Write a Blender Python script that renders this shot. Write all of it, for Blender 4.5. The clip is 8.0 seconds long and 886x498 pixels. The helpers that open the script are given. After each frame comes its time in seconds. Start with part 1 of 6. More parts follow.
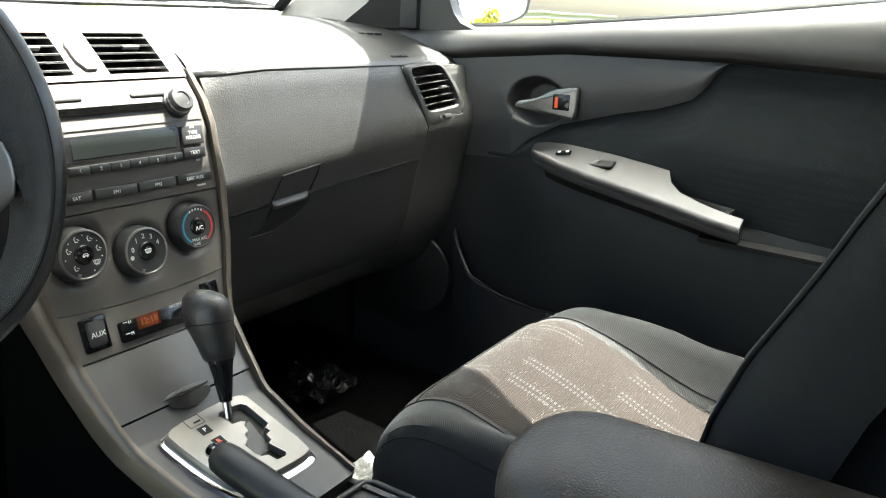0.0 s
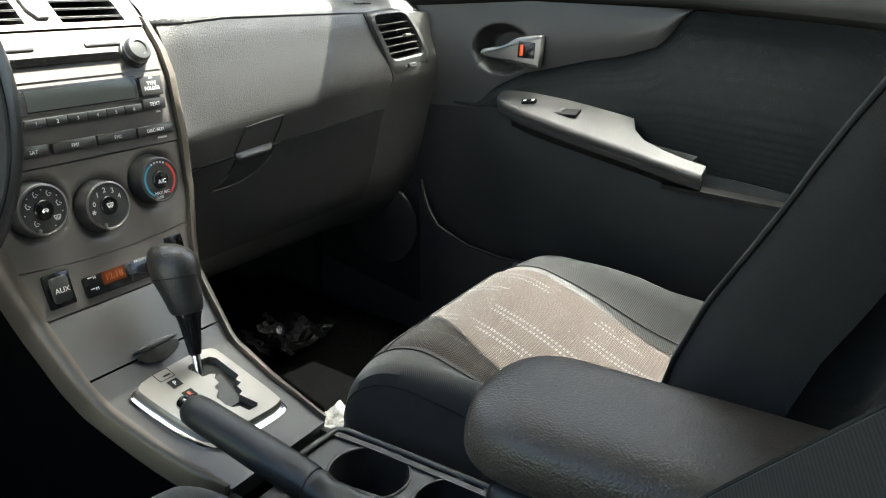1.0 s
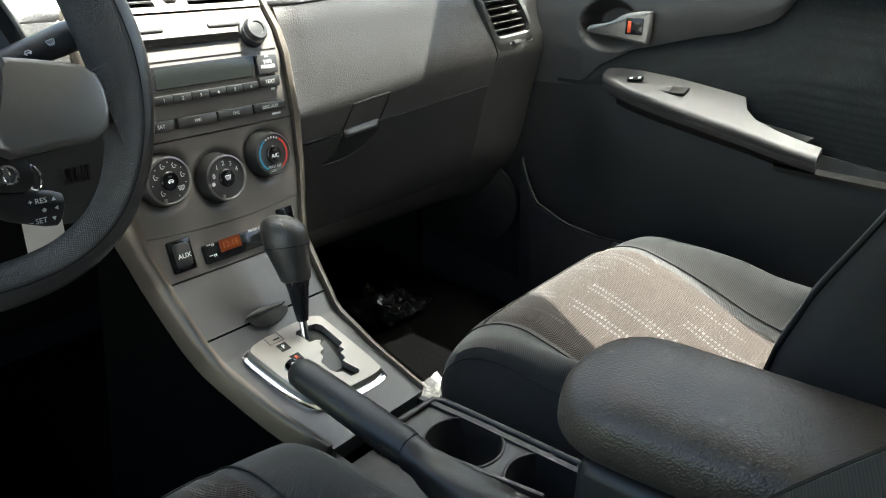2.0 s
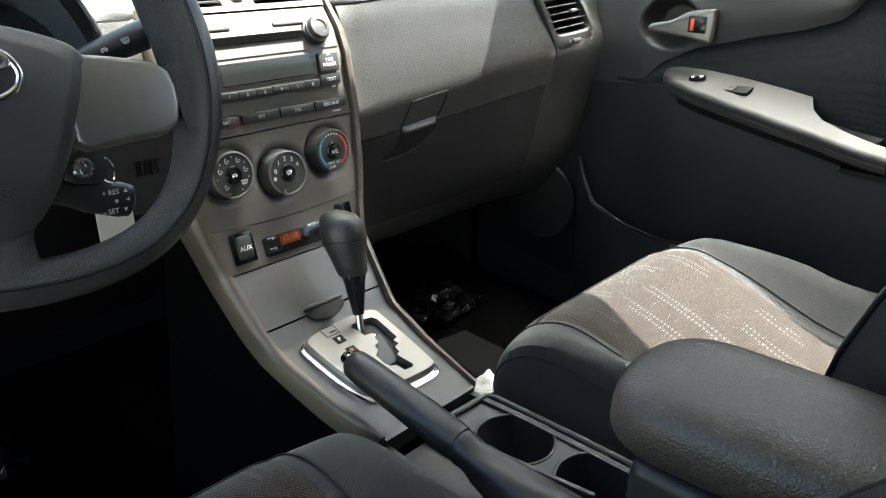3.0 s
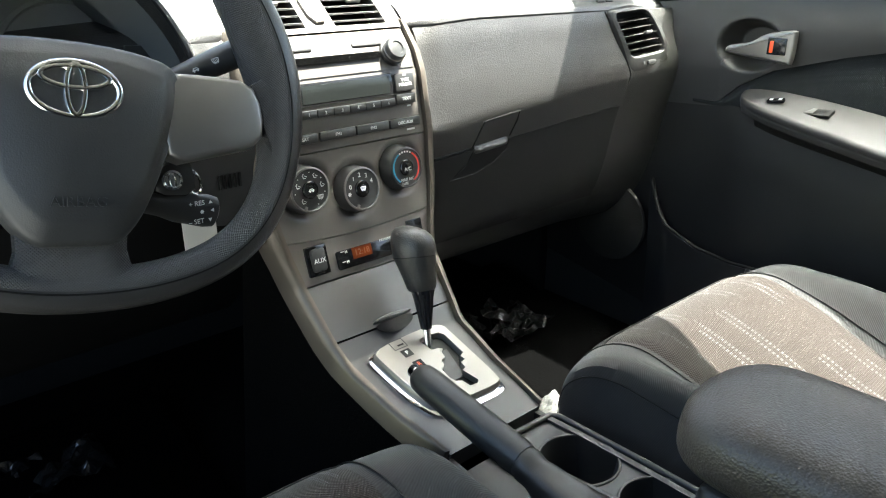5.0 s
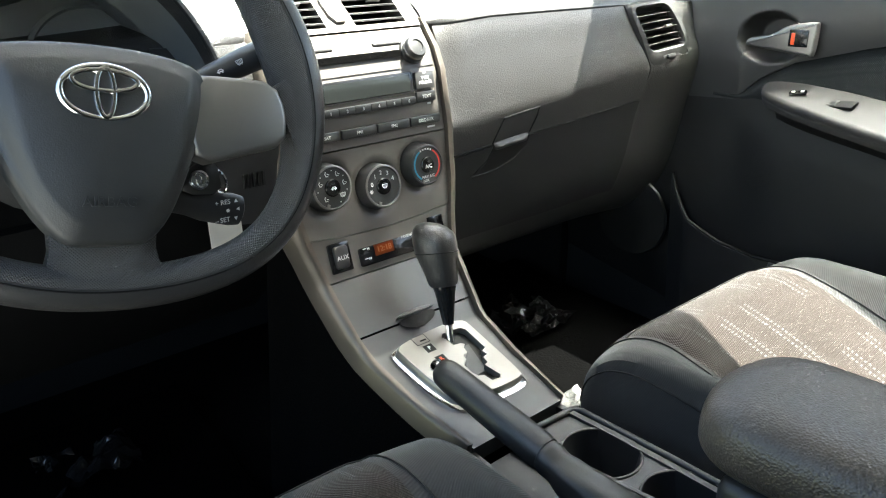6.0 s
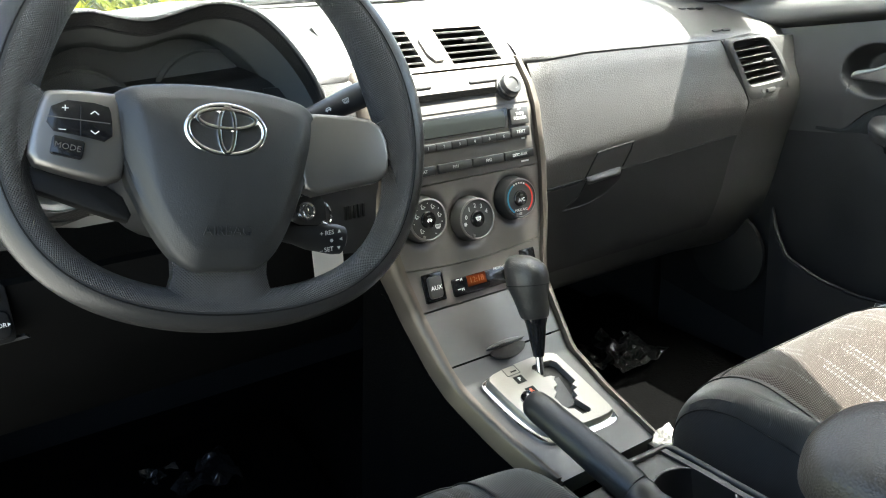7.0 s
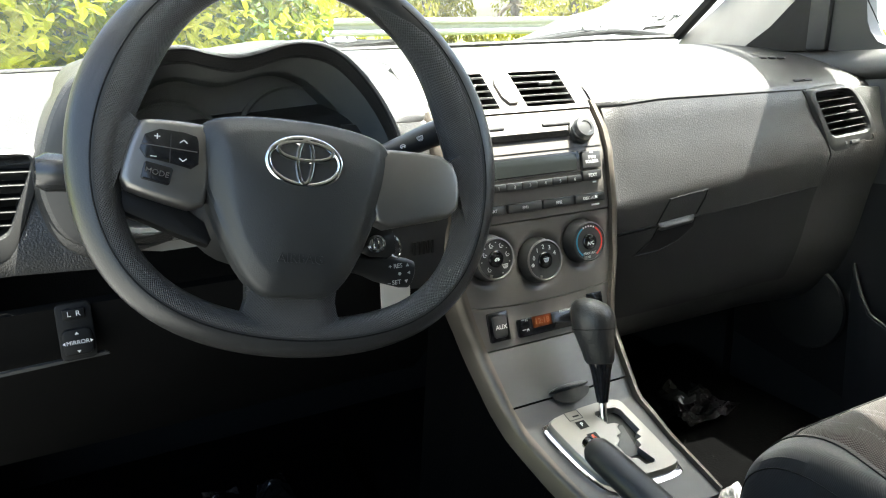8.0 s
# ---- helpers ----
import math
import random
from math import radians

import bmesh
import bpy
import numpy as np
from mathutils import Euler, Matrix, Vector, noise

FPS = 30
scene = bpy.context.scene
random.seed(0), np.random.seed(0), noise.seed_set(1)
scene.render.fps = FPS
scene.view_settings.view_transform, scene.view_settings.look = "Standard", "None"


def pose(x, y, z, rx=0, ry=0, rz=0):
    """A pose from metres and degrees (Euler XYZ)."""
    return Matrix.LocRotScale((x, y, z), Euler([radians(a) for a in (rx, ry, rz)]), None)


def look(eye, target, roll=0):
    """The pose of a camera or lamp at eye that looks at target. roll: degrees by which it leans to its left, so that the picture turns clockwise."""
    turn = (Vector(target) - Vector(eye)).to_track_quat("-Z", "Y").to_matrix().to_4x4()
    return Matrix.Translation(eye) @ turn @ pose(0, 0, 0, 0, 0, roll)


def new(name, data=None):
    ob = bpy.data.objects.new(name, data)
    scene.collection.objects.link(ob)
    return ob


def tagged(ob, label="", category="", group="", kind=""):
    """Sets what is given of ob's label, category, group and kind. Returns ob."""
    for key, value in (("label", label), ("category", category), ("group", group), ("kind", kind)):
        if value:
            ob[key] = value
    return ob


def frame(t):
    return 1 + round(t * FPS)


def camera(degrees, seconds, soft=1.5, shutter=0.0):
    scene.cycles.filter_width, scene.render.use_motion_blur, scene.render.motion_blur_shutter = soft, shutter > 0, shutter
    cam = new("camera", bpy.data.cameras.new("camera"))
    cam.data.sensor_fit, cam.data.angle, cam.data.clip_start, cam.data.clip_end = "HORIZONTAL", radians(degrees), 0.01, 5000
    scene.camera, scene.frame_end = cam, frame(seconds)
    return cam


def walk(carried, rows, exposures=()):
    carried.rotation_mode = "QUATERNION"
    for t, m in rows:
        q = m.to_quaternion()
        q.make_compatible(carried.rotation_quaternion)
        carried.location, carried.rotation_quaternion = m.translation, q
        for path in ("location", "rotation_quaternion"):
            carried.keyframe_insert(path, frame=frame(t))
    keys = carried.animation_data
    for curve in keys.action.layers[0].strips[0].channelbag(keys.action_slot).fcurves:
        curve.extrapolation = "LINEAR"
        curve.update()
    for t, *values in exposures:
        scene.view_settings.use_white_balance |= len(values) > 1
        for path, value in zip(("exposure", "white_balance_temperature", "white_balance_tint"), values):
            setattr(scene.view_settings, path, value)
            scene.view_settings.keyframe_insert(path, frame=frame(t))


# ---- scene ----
cam = camera(60.24, 8.0, soft=1.1)
PATH = [
    (0.0, -0.5032, -0.5831, 0.9859, -57.56, -17.50, 3.50),
    (0.5, -0.4980, -0.5832, 0.9834, -61.22, -19.28, 3.71),
    (1.0, -0.5061, -0.5853, 0.9856, -60.39, -21.00, 3.58),
    (1.5, -0.5134, -0.5903, 0.9896, -54.49, -22.03, 2.40),
    (2.0, -0.5181, -0.5920, 0.9911, -52.52, -23.13, 2.27),
    (3.5, -0.5261, -0.5971, 0.9924, -45.98, -22.96, 1.50),
    (4.0, -0.5285, -0.5980, 0.9936, -44.87, -22.49, 1.63),
    (4.5, -0.5307, -0.6013, 0.9929, -43.63, -22.15, 1.53),
    (6.0, -0.5388, -0.6096, 0.9964, -40.81, -22.29, -0.12),
    (6.5, -0.5442, -0.6144, 0.9985, -39.35, -22.40, -0.30),
    (7.0, -0.5548, -0.6199, 1.0035, -33.83, -19.82, -1.52),
    (7.5, -0.5587, -0.6277, 1.0028, -28.30, -17.33, -1.90),
    (8.0, -0.5581, -0.6275, 1.0003, -28.51, -16.52, -0.66),
]
EXPOSURE = [(0.0, 3.1, 6500, 2), (2.0, 3.05, 6500, 2), (3.5, 3.2, 6500, 2), (4.5, 3.35, 6500, 2), (6.0, 3.48, 6500, 2), (7.0, 3.55, 6500, 2), (8.0, 3.22, 6500, 2)]
walk(cam, [(t, pose(x, y, z, 90 + pitch, 0, yaw) @ pose(0, 0, 0, 0, 0, roll)) for t, x, y, z, yaw, pitch, roll in PATH], EXPOSURE)

# ---- daylight ----
SUN = Vector((0.30, -0.155, 0.90)).normalized()
world = bpy.data.worlds.new("daylight")
scene.world = world
world.use_nodes = True
wn = world.node_tree
sky = wn.nodes.new("ShaderNodeTexSky")
sky.sky_type = "NISHITA"
sky.sun_disc = False
sky.dust_density = 2.6
sky.air_density = 1.0
sky.ozone_density = 0.5
sky.sun_elevation = math.asin(SUN.z)
sky.sun_rotation = math.atan2(SUN.x, SUN.y)
wn.links.new(sky.outputs[0], wn.nodes["Background"].inputs[0])
wn.nodes["Background"].inputs[1].default_value = 0.068
sun_lamp = bpy.data.lights.new("sun", "SUN")
sun_lamp.energy = 5.0
sun_lamp.angle = radians(0.5)
sun_lamp.color = (1.0, 0.96, 0.9)
new("sun", sun_lamp).matrix_world = look(SUN * 20, (0, 0, 0))


# ---- materials ----
def surface(name, color, rough, metal=0.0, grain=0.0, grain_size=0.0015, wear=0.12, wear_size=0.06, spec=0.5, cells=False, coat=0.0):
    """A procedural material: base colour, wear in patches, fine relief at its real size."""
    m = bpy.data.materials.new(name)
    m.use_nodes = True
    n, l = m.node_tree.nodes, m.node_tree.links
    b = n["Principled BSDF"]
    b.inputs["Metallic"].default_value = metal
    b.inputs["Specular IOR Level"].default_value = spec
    b.inputs["Coat Weight"].default_value = coat
    tc = n.new("ShaderNodeTexCoord")
    big = n.new("ShaderNodeTexNoise")
    big.inputs["Scale"].default_value = 1 / wear_size
    big.inputs["Detail"].default_value = 6
    l.new(tc.outputs["Object"], big.inputs["Vector"])
    ramp = n.new("ShaderNodeMix")
    ramp.data_type = "RGBA"
    ramp.inputs[6].default_value = (*[c * (1 - wear) for c in color], 1)
    ramp.inputs[7].default_value = (*[min(1, c * (1 + wear)) for c in color], 1)
    l.new(big.outputs["Fac"], ramp.inputs["Factor"])
    l.new(ramp.outputs[2], b.inputs["Base Color"])
    rr = n.new("ShaderNodeMapRange")
    rr.inputs["To Min"].default_value = max(0.02, rough - 0.08)
    rr.inputs["To Max"].default_value = min(1, rough + 0.08)
    l.new(big.outputs["Fac"], rr.inputs["Value"])
    l.new(rr.outputs["Result"], b.inputs["Roughness"])
    if grain:
        if cells:
            fine = n.new("ShaderNodeTexVoronoi")
            fine.inputs["Scale"].default_value = 1 / grain_size
            out = fine.outputs["Distance"]
        else:
            fine = n.new("ShaderNodeTexNoise")
            fine.inputs["Scale"].default_value = 1 / grain_size
            fine.inputs["Detail"].default_value = 3
            out = fine.outputs["Fac"]
        l.new(tc.outputs["Object"], fine.inputs["Vector"])
        bump = n.new("ShaderNodeBump")
        bump.inputs["Strength"].default_value = grain
        bump.inputs["Distance"].default_value = grain_size * 0.5
        l.new(out, bump.inputs["Height"])
        l.new(bump.outputs["Normal"], b.inputs["Normal"])
    return m


def node_math(m, op, a, b=None, c=None):
    q = m.node_tree.nodes.new("ShaderNodeMath")
    q.operation = op
    for i, v in enumerate((a, b, c)):
        if v is None:
            continue
        if isinstance(v, (int, float)):
            q.inputs[i].default_value = v
        else:
            m.node_tree.links.new(v, q.inputs[i])
    return q.outputs[0]


def woven(name, dark, light, thread, stripes=False, ribs=False):
    """Seat cloth: a small weave with relief, and dotted light stitch lines that run fore and aft."""
    m = bpy.data.materials.new(name)
    m.use_nodes = True
    n, l = m.node_tree.nodes, m.node_tree.links
    b = n["Principled BSDF"]
    b.inputs["Roughness"].default_value = 0.9
    b.inputs["Specular IOR Level"].default_value = 0.15
    b.inputs["Sheen Weight"].default_value = 0.15
    tc = n.new("ShaderNodeTexCoord")
    sep = n.new("ShaderNodeSeparateXYZ")
    l.new(tc.outputs["Object"], sep.inputs[0])
    x, y, z = sep.outputs
    run = node_math(m, "SUBTRACT", y, z)
    wx = node_math(m, "SINE", node_math(m, "MULTIPLY", x, 6.2832 / thread))
    wy = node_math(m, "SINE", node_math(m, "MULTIPLY", run, 6.2832 / (thread * 1.3)))
    weave = node_math(m, "MULTIPLY_ADD", wy if ribs else node_math(m, "MULTIPLY", wx, wy), 0.5, 0.5)
    noise_ = n.new("ShaderNodeTexNoise")
    noise_.inputs["Scale"].default_value = 45
    noise_.inputs["Detail"].default_value = 5
    l.new(tc.outputs["Object"], noise_.inputs["Vector"])
    mix = n.new("ShaderNodeMix")
    mix.data_type = "RGBA"
    mix.inputs[6].default_value = (*dark, 1)
    mix.inputs[7].default_value = (*light, 1)
    l.new(node_math(m, "MULTIPLY_ADD", weave, 0.6, node_math(m, "MULTIPLY", noise_.outputs["Fac"], 0.4)), mix.inputs["Factor"])
    last = mix.outputs[2]
    if stripes:
        # pairs of dotted lines, 68 mm from pair to pair, that come and go
        patch = n.new("ShaderNodeTexNoise")
        patch.inputs["Scale"].default_value = 11
        l.new(tc.outputs["Object"], patch.inputs["Vector"])
        ph = node_math(m, "PINGPONG", node_math(m, "ADD", x, 10.0055), 0.030)
        near = node_math(m, "COMPARE", ph, 0.0080, 0.0006)
        near2 = node_math(m, "COMPARE", ph, 0.0052, 0.0006)
        line = node_math(m, "MAXIMUM", near, near2)
        dots = node_math(m, "GREATER_THAN", node_math(m, "SINE", node_math(m, "MULTIPLY", run, 6.2832 / 0.0036)), -0.1)
        fade = node_math(m, "GREATER_THAN", patch.outputs["Fac"], 0.47)
        on = node_math(m, "MULTIPLY", node_math(m, "MULTIPLY", line, dots), fade)
        mix2 = n.new("ShaderNodeMix")
        mix2.data_type = "RGBA"
        l.new(node_math(m, "MULTIPLY", on, 0.65), mix2.inputs["Factor"])
        l.new(last, mix2.inputs[6])
        mix2.inputs[7].default_value = (0.14, 0.145, 0.155, 1)
        last = mix2.outputs[2]
    l.new(last, b.inputs["Base Color"])
    bump = n.new("ShaderNodeBump")
    bump.inputs["Strength"].default_value = 0.22 if ribs else 0.5
    bump.inputs["Distance"].default_value = thread * 0.4
    l.new(weave, bump.inputs["Height"])
    l.new(bump.outputs["Normal"], b.inputs["Normal"])
    return m


def dimpled(name, color, pitch):
    """Urethane with a regular lattice of small dimples."""
    m = surface(name, color, 0.36, wear=0.15, spec=0.6)
    n, l = m.node_tree.nodes, m.node_tree.links
    tc = n.new("ShaderNodeTexCoord")
    sep = n.new("ShaderNodeSeparateXYZ")
    l.new(tc.outputs["UV"], sep.inputs[0])
    x, y, z = sep.outputs
    k = 3.1416 / pitch
    a = node_math(m, "SINE", node_math(m, "MULTIPLY", node_math(m, "ADD", x, y), k))
    b = node_math(m, "SINE", node_math(m, "MULTIPLY", node_math(m, "SUBTRACT", x, y), k))
    bump = n.new("ShaderNodeBump")
    bump.inputs["Strength"].default_value = 0.9
    bump.inputs["Distance"].default_value = pitch * 0.3
    l.new(node_math(m, "POWER", node_math(m, "ABSOLUTE", node_math(m, "MULTIPLY", a, b)), 0.6), bump.inputs["Height"])
    l.new(bump.outputs["Normal"], n["Principled BSDF"].inputs["Normal"])
    return m


def glowing(name, color, strength):
    m = bpy.data.materials.new(name)
    m.use_nodes = True
    b = m.node_tree.nodes["Principled BSDF"]
    b.inputs["Base Color"].default_value = (0.02, 0.01, 0.01, 1)
    b.inputs["Emission Color"].default_value = (*color, 1)
    b.inputs["Emission Strength"].default_value = strength
    return m


def glass_like(name, tint):
    m = bpy.data.materials.new(name)
    m.use_nodes = True
    b = m.node_tree.nodes["Principled BSDF"]
    b.inputs["Base Color"].default_value = (*tint, 1)
    b.inputs["Roughness"].default_value = 0.0
    b.inputs["Transmission Weight"].default_value = 1.0
    b.inputs["IOR"].default_value = 1.45
    b.inputs["Specular IOR Level"].default_value = 0.08
    return m


def leafy(name, low, high):
    """Leaves: colour from leaf to leaf, some light through them."""
    m = bpy.data.materials.new(name)
    m.use_nodes = True
    n, l = m.node_tree.nodes, m.node_tree.links
    b = n["Principled BSDF"]
    geo = n.new("ShaderNodeNewGeometry")
    mix = n.new("ShaderNodeMix")
    mix.data_type = "RGBA"
    mix.inputs[6].default_value = (*low, 1)
    mix.inputs[7].default_value = (*high, 1)
    l.new(geo.outputs["Random Per Island"], mix.inputs["Factor"])
    l.new(mix.outputs[2], b.inputs["Base Color"])
    b.inputs["Roughness"].default_value = 0.7
    b.inputs["Specular IOR Level"].default_value = 0.06
    tr = n.new("ShaderNodeBsdfTranslucent")
    l.new(mix.outputs[2], tr.inputs["Color"])
    ms = n.new("ShaderNodeMixShader")
    ms.inputs[0].default_value = 0.4
    l.new(b.outputs[0], ms.inputs[1])
    l.new(tr.outputs[0], ms.inputs[2])
    l.new(ms.outputs[0], n["Material Output"].inputs["Surface"])
    return m


PAD = surface("grained_dash_plastic", (0.0265, 0.0256, 0.0245), 0.40, grain=0.8, grain_size=0.0019, wear=0.18, wear_size=0.03, spec=0.8)
SOFT = surface("soft_grey_sill_vinyl", (0.030, 0.0295, 0.0288), 0.46, grain=0.2, grain_size=0.0012, wear=0.12, wear_size=0.05, spec=0.5)
PANEL = surface("smooth_grey_plastic", (0.034, 0.0338, 0.0335), 0.42, grain=0.15, grain_size=0.0008, wear=0.1)
METALLIC = surface("charcoal_metallic_plastic", (0.115, 0.105, 0.095), 0.40, metal=0.1, spec=0.5, grain=0.10, grain_size=0.0007, wear=0.10)
DARK = surface("black_plastic", (0.019, 0.0195, 0.0205), 0.45, grain=0.25, grain_size=0.001)
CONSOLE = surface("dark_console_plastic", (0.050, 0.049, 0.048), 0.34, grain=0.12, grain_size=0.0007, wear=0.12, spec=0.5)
BLACK = surface("deep_black_plastic", (0.008, 0.008, 0.008), 0.55, grain=0.1, spec=0.2)
GLOSS = surface("gloss_black_plastic", (0.012, 0.012, 0.013), 0.12, wear=0.05)
BUTTON = surface("button_plastic", (0.031, 0.031, 0.031), 0.36, grain=0.1, grain_size=0.0006)
SILVER = surface("silver_paint", (0.225, 0.216, 0.206), 0.38, metal=0.85, grain=0.06, grain_size=0.0006, wear=0.06)
ARM_PAINT = surface("satin_grey_armrest_paint", (0.046, 0.045, 0.044), 0.56, spec=0.22, metal=0.0, grain=0.08, grain_size=0.0006, wear=0.08)
STRIP = surface("satin_trim_paint", (0.118, 0.101, 0.083), 0.40, metal=0.5, grain=0.05, grain_size=0.0006, wear=0.06)
BRUSHED = surface("satin_metal_plate", (0.255, 0.240, 0.220), 0.36, metal=0.6, grain=0.05, grain_size=0.0006, wear=0.05)
CHROME = surface("chrome", (0.85, 0.85, 0.85), 0.08, metal=1.0, wear=0.02)
LEATHER = surface("grained_black_vinyl", (0.030, 0.029, 0.0275), 0.36, grain=0.3, grain_size=0.0016, wear=0.12, cells=True, spec=0.6)
LIDVINYL = surface("grained_armrest_vinyl", (0.060, 0.049, 0.040), 0.40, grain=0.5, grain_size=0.0021, wear=0.2, cells=True, spec=0.6)
GRIP = surface("smooth_black_vinyl", (0.022, 0.022, 0.021), 0.42, grain=0.12, grain_size=0.0012, wear=0.12, spec=0.5)
RIM = surface("steering_rim_urethane", (0.029, 0.0285, 0.028), 0.33, grain=0.35, grain_size=0.0014, wear=0.15, spec=0.6)
MESHGRIP = dimpled("dimpled_rim_urethane", (0.034, 0.0335, 0.033), 0.0024)
HUB = surface("airbag_cover_plastic", (0.028, 0.029, 0.029), 0.43, grain=0.3, grain_size=0.0012)
BOLSTER = woven("dark_bolster_cloth", (0.020, 0.020, 0.020), (0.034, 0.034, 0.034), 0.0022, ribs=True)
CLOTH = woven("striped_grey_brown_cloth", (0.0080, 0.0059, 0.0046), (0.0208, 0.0150, 0.0114), 0.0034, stripes=True)
DOORCLOTH = woven("dark_door_cloth", (0.0098, 0.0119, 0.0130), (0.0162, 0.0192, 0.0206), 0.0025)
PILLAR = surface("light_grey_pillar_trim", (0.36, 0.35, 0.33), 0.6, grain=0.25, grain_size=0.0015)
# dash plastic again, with the shade below the bulge put into its colour
LOWER = surface("shade_toned_lower_plastic", (0.014, 0.014, 0.014), 0.45, grain=0.7, grain_size=0.0019, wear=0.15, spec=0.4)
HEADLINER = surface("light_grey_headliner_cloth", (0.42, 0.42, 0.40), 0.9, grain=0.4, grain_size=0.002, wear=0.05, spec=0.1)
# footwell shade is put into this colour, far below real carpet
CARPET = surface("shade_black_carpet", (0.0016, 0.0016, 0.0016), 0.95, grain=0.9, grain_size=0.003, spec=0.05)
WHITE = surface("white_print", (0.75, 0.75, 0.74), 0.6, wear=0.02)
RED = surface("red_print", (0.6, 0.03, 0.02), 0.5, wear=0.02)
BLUE = surface("blue_print", (0.03, 0.25, 0.4), 0.5, wear=0.02)
TAG = surface("white_card", (0.62, 0.60, 0.56), 0.6, wear=0.04)
FOB = surface("satin_black_key_plastic", (0.026, 0.026, 0.026), 0.24, wear=0.08, spec=0.8)
AMBER = glowing("amber_segments", (1.0, 0.20, 0.03), 0.05)
ORANGE = surface("orange_red_plastic", (0.75, 0.08, 0.02), 0.4, wear=0.03)
SCREEN = surface("lcd_screen", (0.014, 0.016, 0.0155), 0.16, wear=0.1, spec=0.35)
FILM = surface("crumpled_clear_film", (0.006, 0.006, 0.006), 0.12, wear=0.05, spec=0.7)
PAPER = surface("white_paper", (0.16, 0.158, 0.15), 0.6, grain=0.9, grain_size=0.008, wear=0.7, wear_size=0.012)
WINDSHIELD = glass_like("windscreen_glass", (0.97, 0.99, 0.98))
MIRROR = bpy.data.materials.new("mirror_glass")
MIRROR.use_nodes = True
MIRROR.node_tree.nodes["Principled BSDF"].inputs["Base Color"].default_value = (0.9, 0.9, 0.9, 1)
MIRROR.node_tree.nodes["Principled BSDF"].inputs["Metallic"].default_value = 1.0
MIRROR.node_tree.nodes["Principled BSDF"].inputs["Roughness"].default_value = 0.0
BODYPAINT = surface("white_car_paint", (0.5, 0.5, 0.495), 0.25, wear=0.03, coat=0.6)
ASPHALT = surface("pale_concrete", (0.22, 0.217, 0.21), 0.9, grain=0.7, grain_size=0.01, wear=0.3, wear_size=0.8)
GRASS = surface("grass_ground", (0.16, 0.19, 0.02), 0.9, grain=0.8, grain_size=0.03, wear=0.5, wear_size=0.5)
ZINC = surface("galvanised_steel", (0.22, 0.225, 0.23), 0.45, metal=0.5, wear=0.15, wear_size=0.3)
LEAF = leafy("hedge_leaves", (0.11, 0.19, 0.005), (0.34, 0.40, 0.010))
LEAF_NEW = leafy("young_leaves", (0.42, 0.47, 0.010), (0.62, 0.63, 0.03))
LEAF_FAR = leafy("tree_leaves", (0.20, 0.21, 0.015), (0.50, 0.45, 0.04))
FELT = surface("dark_grey_carpet", (0.013, 0.013, 0.013), 0.95, grain=0.9, grain_size=0.003, spec=0.05)
# near zero: carries the shade of the footwell mats and the disc slot
SHADE_BLACK = surface("shade_black_rubber", (0.0004, 0.0004, 0.0004), 0.8, grain=0.6, grain_size=0.004, spec=0.02)
BARK = surface("bark", (0.10, 0.075, 0.05), 0.9, grain=0.8, grain_size=0.02, wear=0.3)


# ---- building helpers ----
def flat_uv(bm, m):
    """Texture coordinates in metres, flat in the xy of a pose."""
    inv = m.inverted()
    uv = bm.loops.layers.uv.new("UVMap")
    for f in bm.faces:
        for lp in f.loops:
            p = inv @ lp.vert.co
            lp[uv].uv = (p.x, p.y)
    return bm


def thing(name, at, label, category, group="", kind=""):
    """An Empty at the thing's base, which carries its parts."""
    e = new(name)
    e.empty_display_size = 0.05
    e.location = at
    return tagged(e, label, category, group, kind)


def part(name, bm, material, parent=None, label="", smooth=True):
    """One bmesh, in world coordinates, as one mesh object under a thing or a part."""
    bmesh.ops.recalc_face_normals(bm, faces=bm.faces)
    me = bpy.data.meshes.new(name)
    if smooth:
        for f in bm.faces:
            f.smooth = True
        for e in bm.edges:
            if len(e.link_faces) == 2 and e.calc_face_angle(0) > radians(38):
                e.smooth = False
    bm.to_mesh(me)
    bm.free()
    me.materials.append(material)
    ob = new(name, me)
    if parent:
        ob.parent = parent
        if not parent.parent and parent.type == "EMPTY":
            ob.matrix_parent_inverse = Matrix.Translation(-parent.location)
    if label:
        tagged(ob, label)
    return ob


def frame_at(origin, along, normal):
    """A pose whose x runs along, z along the normal."""
    z = Vector(normal).normalized()
    x = Vector(along)
    x = (x - z * x.dot(z)).normalized()
    y = z.cross(x)
    m = Matrix((x, y, z)).transposed().to_4x4()
    m.translation = Vector(origin)
    return m


def slab(fn, nu, nv, off):
    """A closed plate: the front fn(u, v) for u, v in 0..1, the back moved by off (a vector, or a function of u, v)."""
    bm = bmesh.new()
    front, back = [], []
    for i in range(nu + 1):
        for j in range(nv + 1):
            p = Vector(fn(i / nu, j / nv))
            o = Vector(off(i / nu, j / nv)) if callable(off) else Vector(off)
            front.append(bm.verts.new(p))
            back.append(bm.verts.new(p + o))
    w = nv + 1
    for i in range(nu):
        for j in range(nv):
            a, b, c, d = i * w + j, (i + 1) * w + j, (i + 1) * w + j + 1, i * w + j + 1
            bm.faces.new([front[k] for k in (a, b, c, d)])
            bm.faces.new([back[k] for k in (d, c, b, a)])
    ring = [j for j in range(nv + 1)] + [i * w + nv for i in range(1, nu + 1)] + [nu * w + j for j in range(nv - 1, -1, -1)] + [i * w for i in range(nu - 1, 0, -1)]
    for k, a in enumerate(ring):
        b = ring[(k + 1) % len(ring)]
        bm.faces.new((front[a], front[b], back[b], back[a]))
    return bm


